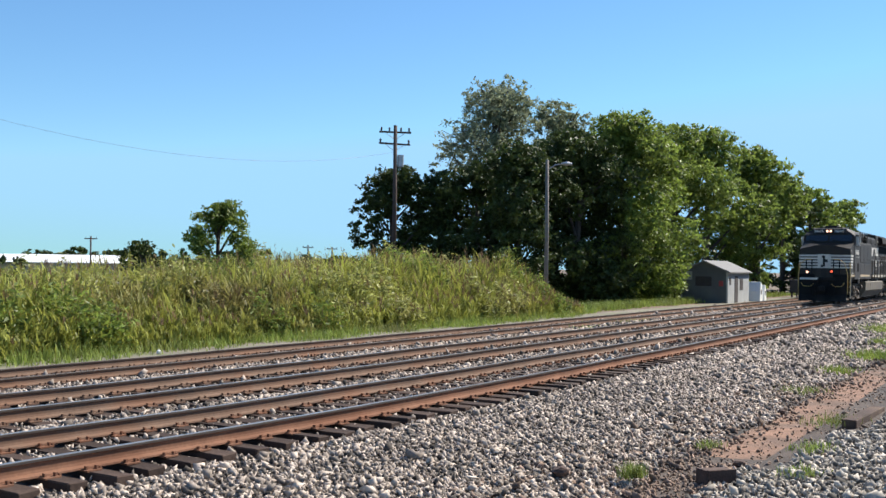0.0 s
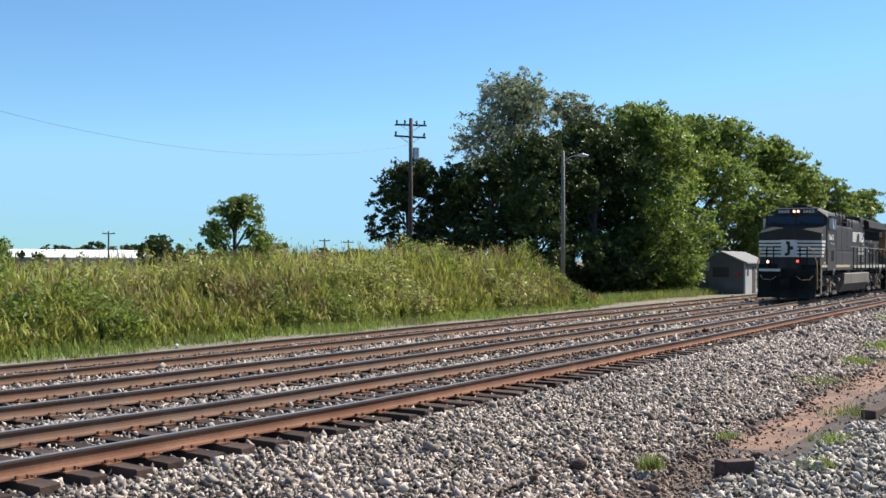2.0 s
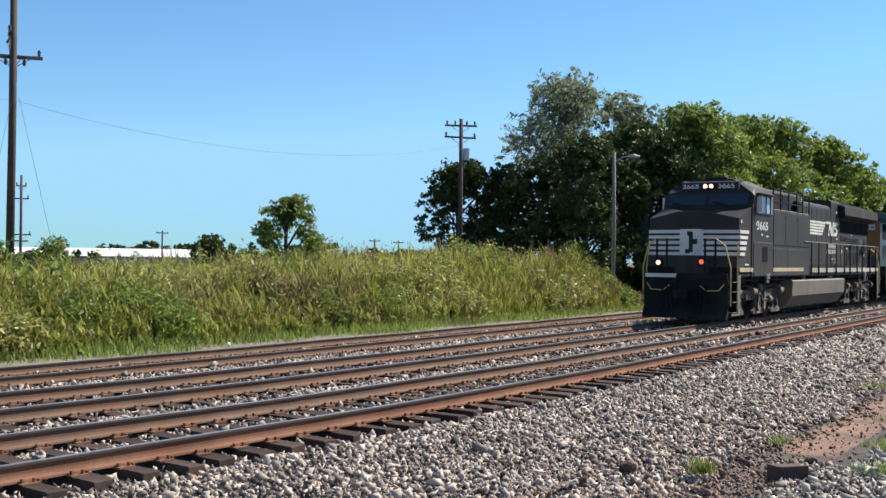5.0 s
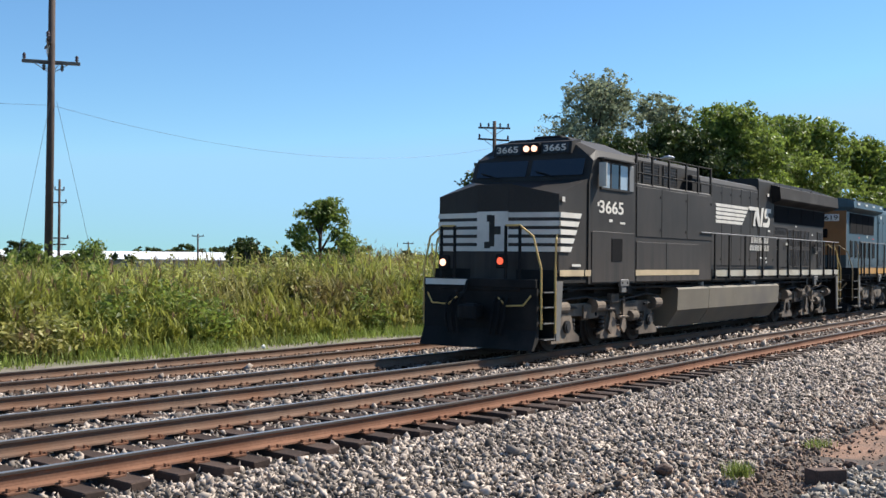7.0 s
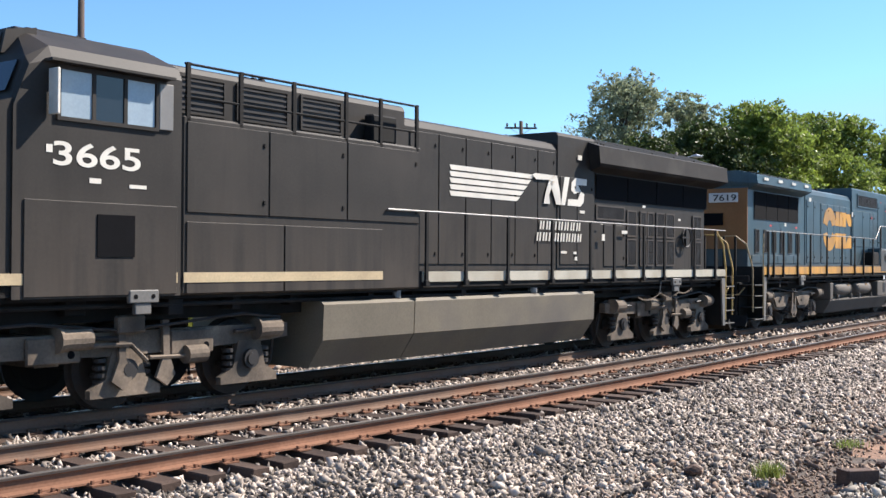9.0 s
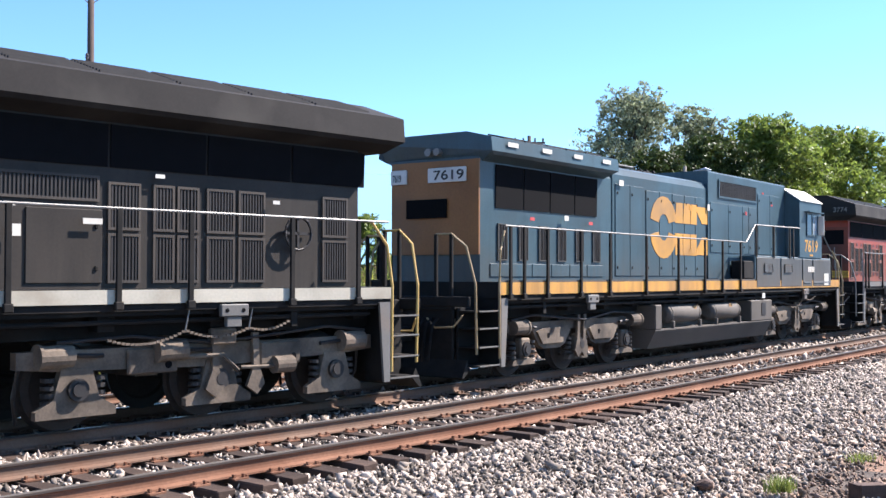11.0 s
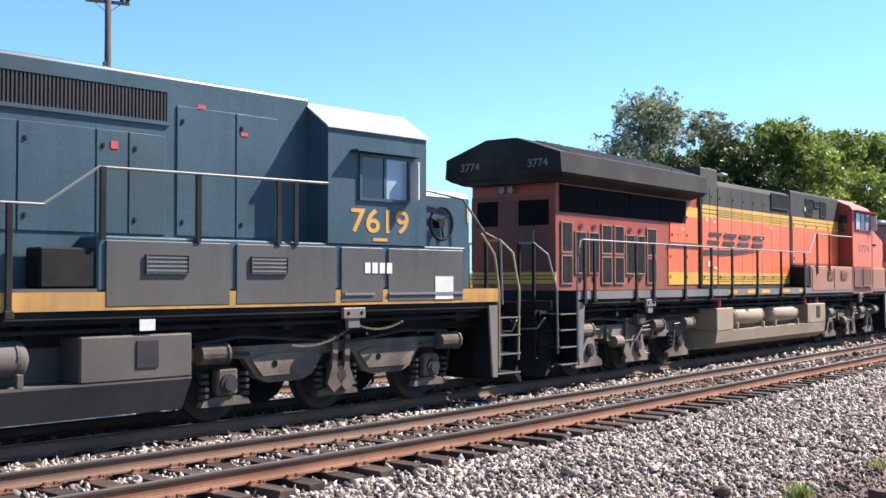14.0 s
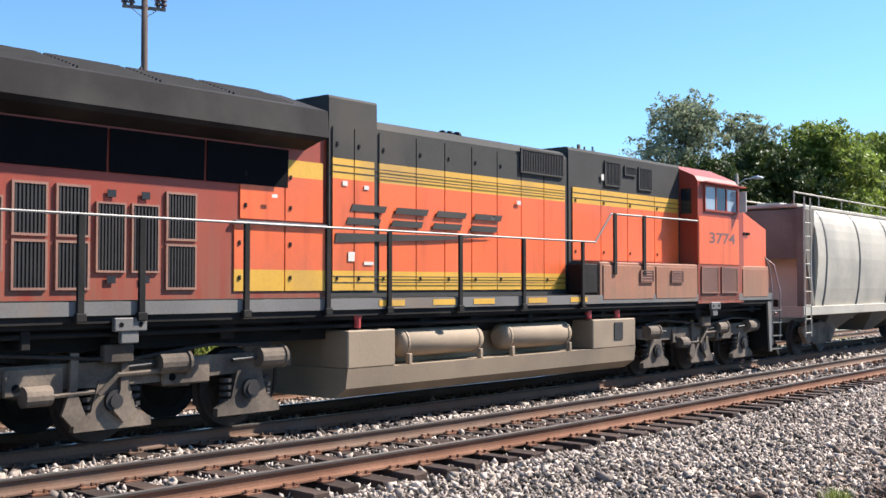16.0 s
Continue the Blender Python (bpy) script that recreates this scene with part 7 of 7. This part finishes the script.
    # lettering becomes four slanted dark bars over a long wedge
    k.decal("emblem_bar", [[(u(6.92 + i * 0.97 + h * 0.45), 2.80 + h), (u(6.92 + i * 0.97 + h * 0.45 + w), 2.80 + h), (u(6.97 + i * 0.97 + h * 0.45 + w), 2.90 + h), (u(6.97 + i * 0.97 + h * 0.45), 2.90 + h)] for i in range(4) for h, w in ((0.0, 0.70), (0.20, 0.74))], -1.079, BN_DARK, "dark slanted bars in four groups", None, 0.012)
    k.decal("emblem_wedge", [[(u(6.7), 2.52), (u(9.0), 2.62), (u(10.4), 2.72), (u(9.0), 2.70), (u(6.72), 2.66)]], -1.079, BN_DARK, "long dark wedge", None, 0.012)
    markings(k, [(u(7.1), 2.25, 0.13, 0.14), (u(7.5), 2.2, 0.2, 0.05), (u(6.95), 3.36, 0.1, 0.07), (u(7.4), 3.33, 0.1, 0.06), (u(11.25), 3.32, 0.12, 0.07), (u(10.5), 3.02, 0.1, 0.05), (u(5.6), 3.1, 0.1, 0.05), (u(14.0), 3.96, 0.09, 0.12)], 1.085, WHITE_PAINT)
    hand_rail(k, [u(a) for a in (0.2, 0.58, 2.34, 3.14, 4.71, 6.15, 7.39, 9.04, 10.74, 12.57)], 2.70, u(0.1), u(13.0), BRIGHT, 1.50, 0.045)
    bm = bmesh.new()
    for s in (-1, 1):
        k.tube(bm, [(u(13.0), s * 1.52, 2.70), (u(13.6), s * 1.5, 3.26), (u(17.1), s * 1.5, 3.28)], 0.02)
    k.part("cab_handrail", bm, BRIGHT)
    bm = bmesh.new()
    for s in (-1, 1):
        for q in (13.7, 14.8):
            k.box(bm, u(q) - 0.05, u(q) + 0.05, s * 1.505, s * 1.54, 2.1, 3.28)
        k.box(bm, u(12.7), u(13.4), s * 1.1, s * 1.46, 1.74, 2.3, 0.02)
    k.part("cab_stanchion", bm, UNDER)
    horns(k, 10.65, 4.42)
    bm = bmesh.new()
    for a in (13.0, 14.0):
        k.drum(bm, (u(a), -1.36, 1.27), (u(a), -1.36, 1.42), 0.06, 10)
    k.part("filler_pipe", bm, REDMARK)
    bm = bmesh.new()
    k.drum(bm, (14.05, -1.40, 1.28), (14.05, -1.40, 1.44), 0.05, 10)
    k.drum(bm, (14.05, -1.38, 1.46), (14.05, -1.42, 1.46), 0.08, 12)
    k.part("fuel_gauge", bm, REDMARK)
    TRAIN.append((k.root, 46.4 + L / 2))


def hopper_wagon():
    L = 17.0
    k = Kit("hopper_wagon", L, False, "grey covered hopper wagon with rounded sides and end ladder", "freight wagon")
    # curved body with slope sheets at both ends
    right = [(1.38, 1.30), (1.43, 1.55), (1.47, 1.8), (1.5, 2.1), (1.52, 2.4), (1.53, 2.65), (1.52, 2.9), (1.5, 3.15), (1.46, 3.4), (1.41, 3.58), (1.34, 3.75), (1.25, 3.88), (1.15, 3.98)]
    ring = right + [(-y, z) for y, z in right[::-1]]
    bm = bmesh.new()
    k.loft(bm, [[(1.0, y, z) for y, z in ring], [(L - 1.0, y, z) for y, z in ring]])
    k.part("body", bm, HOP_GREY, smooth=False)
    bm = bmesh.new()
    for s in (-1, 1):
        for e, d in ((0.12, 1), (L - 0.12, -1)):
            k.prism(bm, [(e, 3.92), (e + d * 0.9, 3.92), (e + d * 0.9, 1.3), (e + d * 0.75, 1.3), (e + d * 0.2, 3.0), (e, 3.3)], s * 1.36, s * 1.42)
            k.box(bm, e, e + d * 0.10, s * 1.28, s * 1.46, 1.15, 3.95)
    k.part("end_frame", bm, HOP_END)
    bm = bmesh.new()
    for e in (0.35, L - 0.45):
        k.box(bm, e, e + 0.1, -1.3, 1.3, 2.6, 3.9)
    k.part("slope_sheet", bm, HOP_END)
    bm = bmesh.new()
    for s in (-1, 1):
        k.box(bm, 0.0, L, s * 1.30, s * 1.50, 1.10, 1.34, 0.01)
    k.box(bm, 0.0, L, -0.3, 0.3, 0.85, 1.3)
    k.box(bm, 0.0, 0.2, -1.48, 1.48, 1.05, 1.34)
    k.box(bm, L - 0.2, L, -1.48, 1.48, 1.05, 1.34)
    k.part("side_sill", bm, HOP_GREY)
    for u0 in (3.0, 6.8, 10.6):
        bm = bmesh.new()
        k.loft(bm, [[(u0, -1.2, 1.3), (u0, 1.2, 1.3), (u0 + 3.2, 1.2, 1.3), (u0 + 3.2, -1.2, 1.3)], [(u0 + 1.2, -0.4, 0.45), (u0 + 1.2, 0.4, 0.45), (u0 + 2.0, 0.4, 0.45), (u0 + 2.0, -0.4, 0.45)]])
        k.part("discharge_chute", bm, BOX_GREY)
    bm = bmesh.new()
    k.box(bm, 0.4, L - 0.4, -1.2, 1.2, 3.96, 4.06, 0.02)
    for i in range(8):
        k.box(bm, 1.4 + i * 1.85, 2.6 + i * 1.85, -0.35, 0.35, 4.06, 4.18, 0.03)
    k.part("roof", bm, HOP_GREY)
    bm = bmesh.new()
    for s in (-1, 1):
        k.tube(bm, [(0.3, s * 1.15, 4.36), (L / 2, s * 1.15, 4.36), (L - 0.3, s * 1.15, 4.36)], 0.022)
        for i in range(10):
            q = 0.3 + i * (L - 0.6) / 9
            k.tube(bm, [(q, s * 1.15, 4.0), (q, s * 1.15, 4.36)], 0.016)
    k.part("roof_rail", bm, HOP_GREY)
    for i in range(6):
        a = 1.6 + i * 2.7
        for s in (-1, 1):
            bm = bmesh.new()
            k.loft(bm, [[(a, s * (y + 0.01), z) for y, z in right] + [(a, s * (y - 0.03), z) for y, z in right[::-1]], [(a + 0.05, s * (y + 0.03), z) for y, z in right] + [(a + 0.05, s * (y - 0.03), z) for y, z in right[::-1]]])
            k.part("body_rib", bm, BOX_GREY)
    for e in (0.10, L - 0.55):
        for s in (-1, 1):
            bm = bmesh.new()
            for q in (e, e + 0.42):
                k.tube(bm, [(q, s * 1.50, 0.55), (q, s * 1.50, 4.2)], 0.02)
            for i in range(10):
                k.tube(bm, [(e, s * 1.50, 0.65 + i * 0.36), (e + 0.42, s * 1.50, 0.65 + i * 0.36)], 0.014)
            k.part("ladder", bm, HOP_GREY)
    for c in (2.2, L - 2.2):
        bm = bmesh.new()
        k.box(bm, c - 0.2, c + 0.2, -1.0, 1.0, 0.45, 0.85)
        bg = k.part("bogie", bm, BOGIE_TAN)
        for s in (-1, 1):
            bm = bmesh.new()
            k.prism(bm, [(c - 1.25, 0.62), (c - 1.25, 0.76), (c - 0.5, 0.86), (c + 0.5, 0.86), (c + 1.25, 0.76), (c + 1.25, 0.62), (c + 0.9, 0.30), (c + 0.6, 0.36), (c + 0.4, 0.28), (c - 0.4, 0.28), (c - 0.6, 0.36), (c - 0.9, 0.30)], s * 0.98, s * 1.1)
            k.part("side_frame", bm, BOGIE_TAN, bg)
        for d in (-0.9, 0.9):
            wheelset(k, bg, c + d, 0.46, WHEELSET_SMALL)
    for d, U in ((0, lambda o: -o), (1, lambda o: L + o)):
        bm = bmesh.new()
        k.box(bm, U(-0.3), U(0.45), -0.11, 0.11, 0.74, 1.0, 0.02)
        k.box(bm, U(0.45), U(0.85), -0.2, 0.16, 0.70, 1.04, 0.05)
        k.part("coupler", bm, UNDER)
    TRAIN.append((k.root, 69.6 + L / 2))


black_locomotive()
blue_locomotive()
orange_locomotive()
hopper_wagon()
# ---- movement ----
def arc_to_x(s):
    """x of the point s metres along the middle track."""
    if s <= 0:
        return s
    xs = np.linspace(0, TANGENT, 200)
    ds = np.concatenate([[0], np.cumsum(np.hypot(np.diff(xs), np.diff(bend(xs))))])
    if s < ds[-1]:
        return float(np.interp(s, ds, xs))
    return TANGENT + (s - ds[-1]) / math.hypot(1, 2 * CURVE * TANGENT)


def travelled(t):
    """How far along the track the leading frame end stands at t seconds."""
    u = t - 8.0
    return 11.06 - 6.9023 * u + 0.0125 * u * u


def on_track(s, half=6.5):
    """Pose of a vehicle whose middle is s metres along, on two bogies."""
    ends = []
    for e in (s - half, s + half):
        x = arc_to_x(e)
        ends.append(Vector((x, YM + GAUGE / 2 + float(bend(x)), 0)))
    d = ends[1] - ends[0]
    mid = (ends[0] + ends[1]) / 2
    return Matrix.Translation(mid) @ Matrix.Rotation(math.atan2(d.y, d.x), 4, "Z")


def motions():
    for ob, s0 in TRAIN:
        walk(ob, [(i * 0.5, on_track(travelled(i * 0.5) + s0)) for i in range(33)])
    steps = [i * 0.1 for i in range(161)]
    for w, x, r in WHEELS:
        walk(w, [(t, Matrix.Translation((x, 0, r)) @ Matrix.Rotation((travelled(t) - travelled(0.0)) / r, 4, "Y")) for t in steps])


motions()
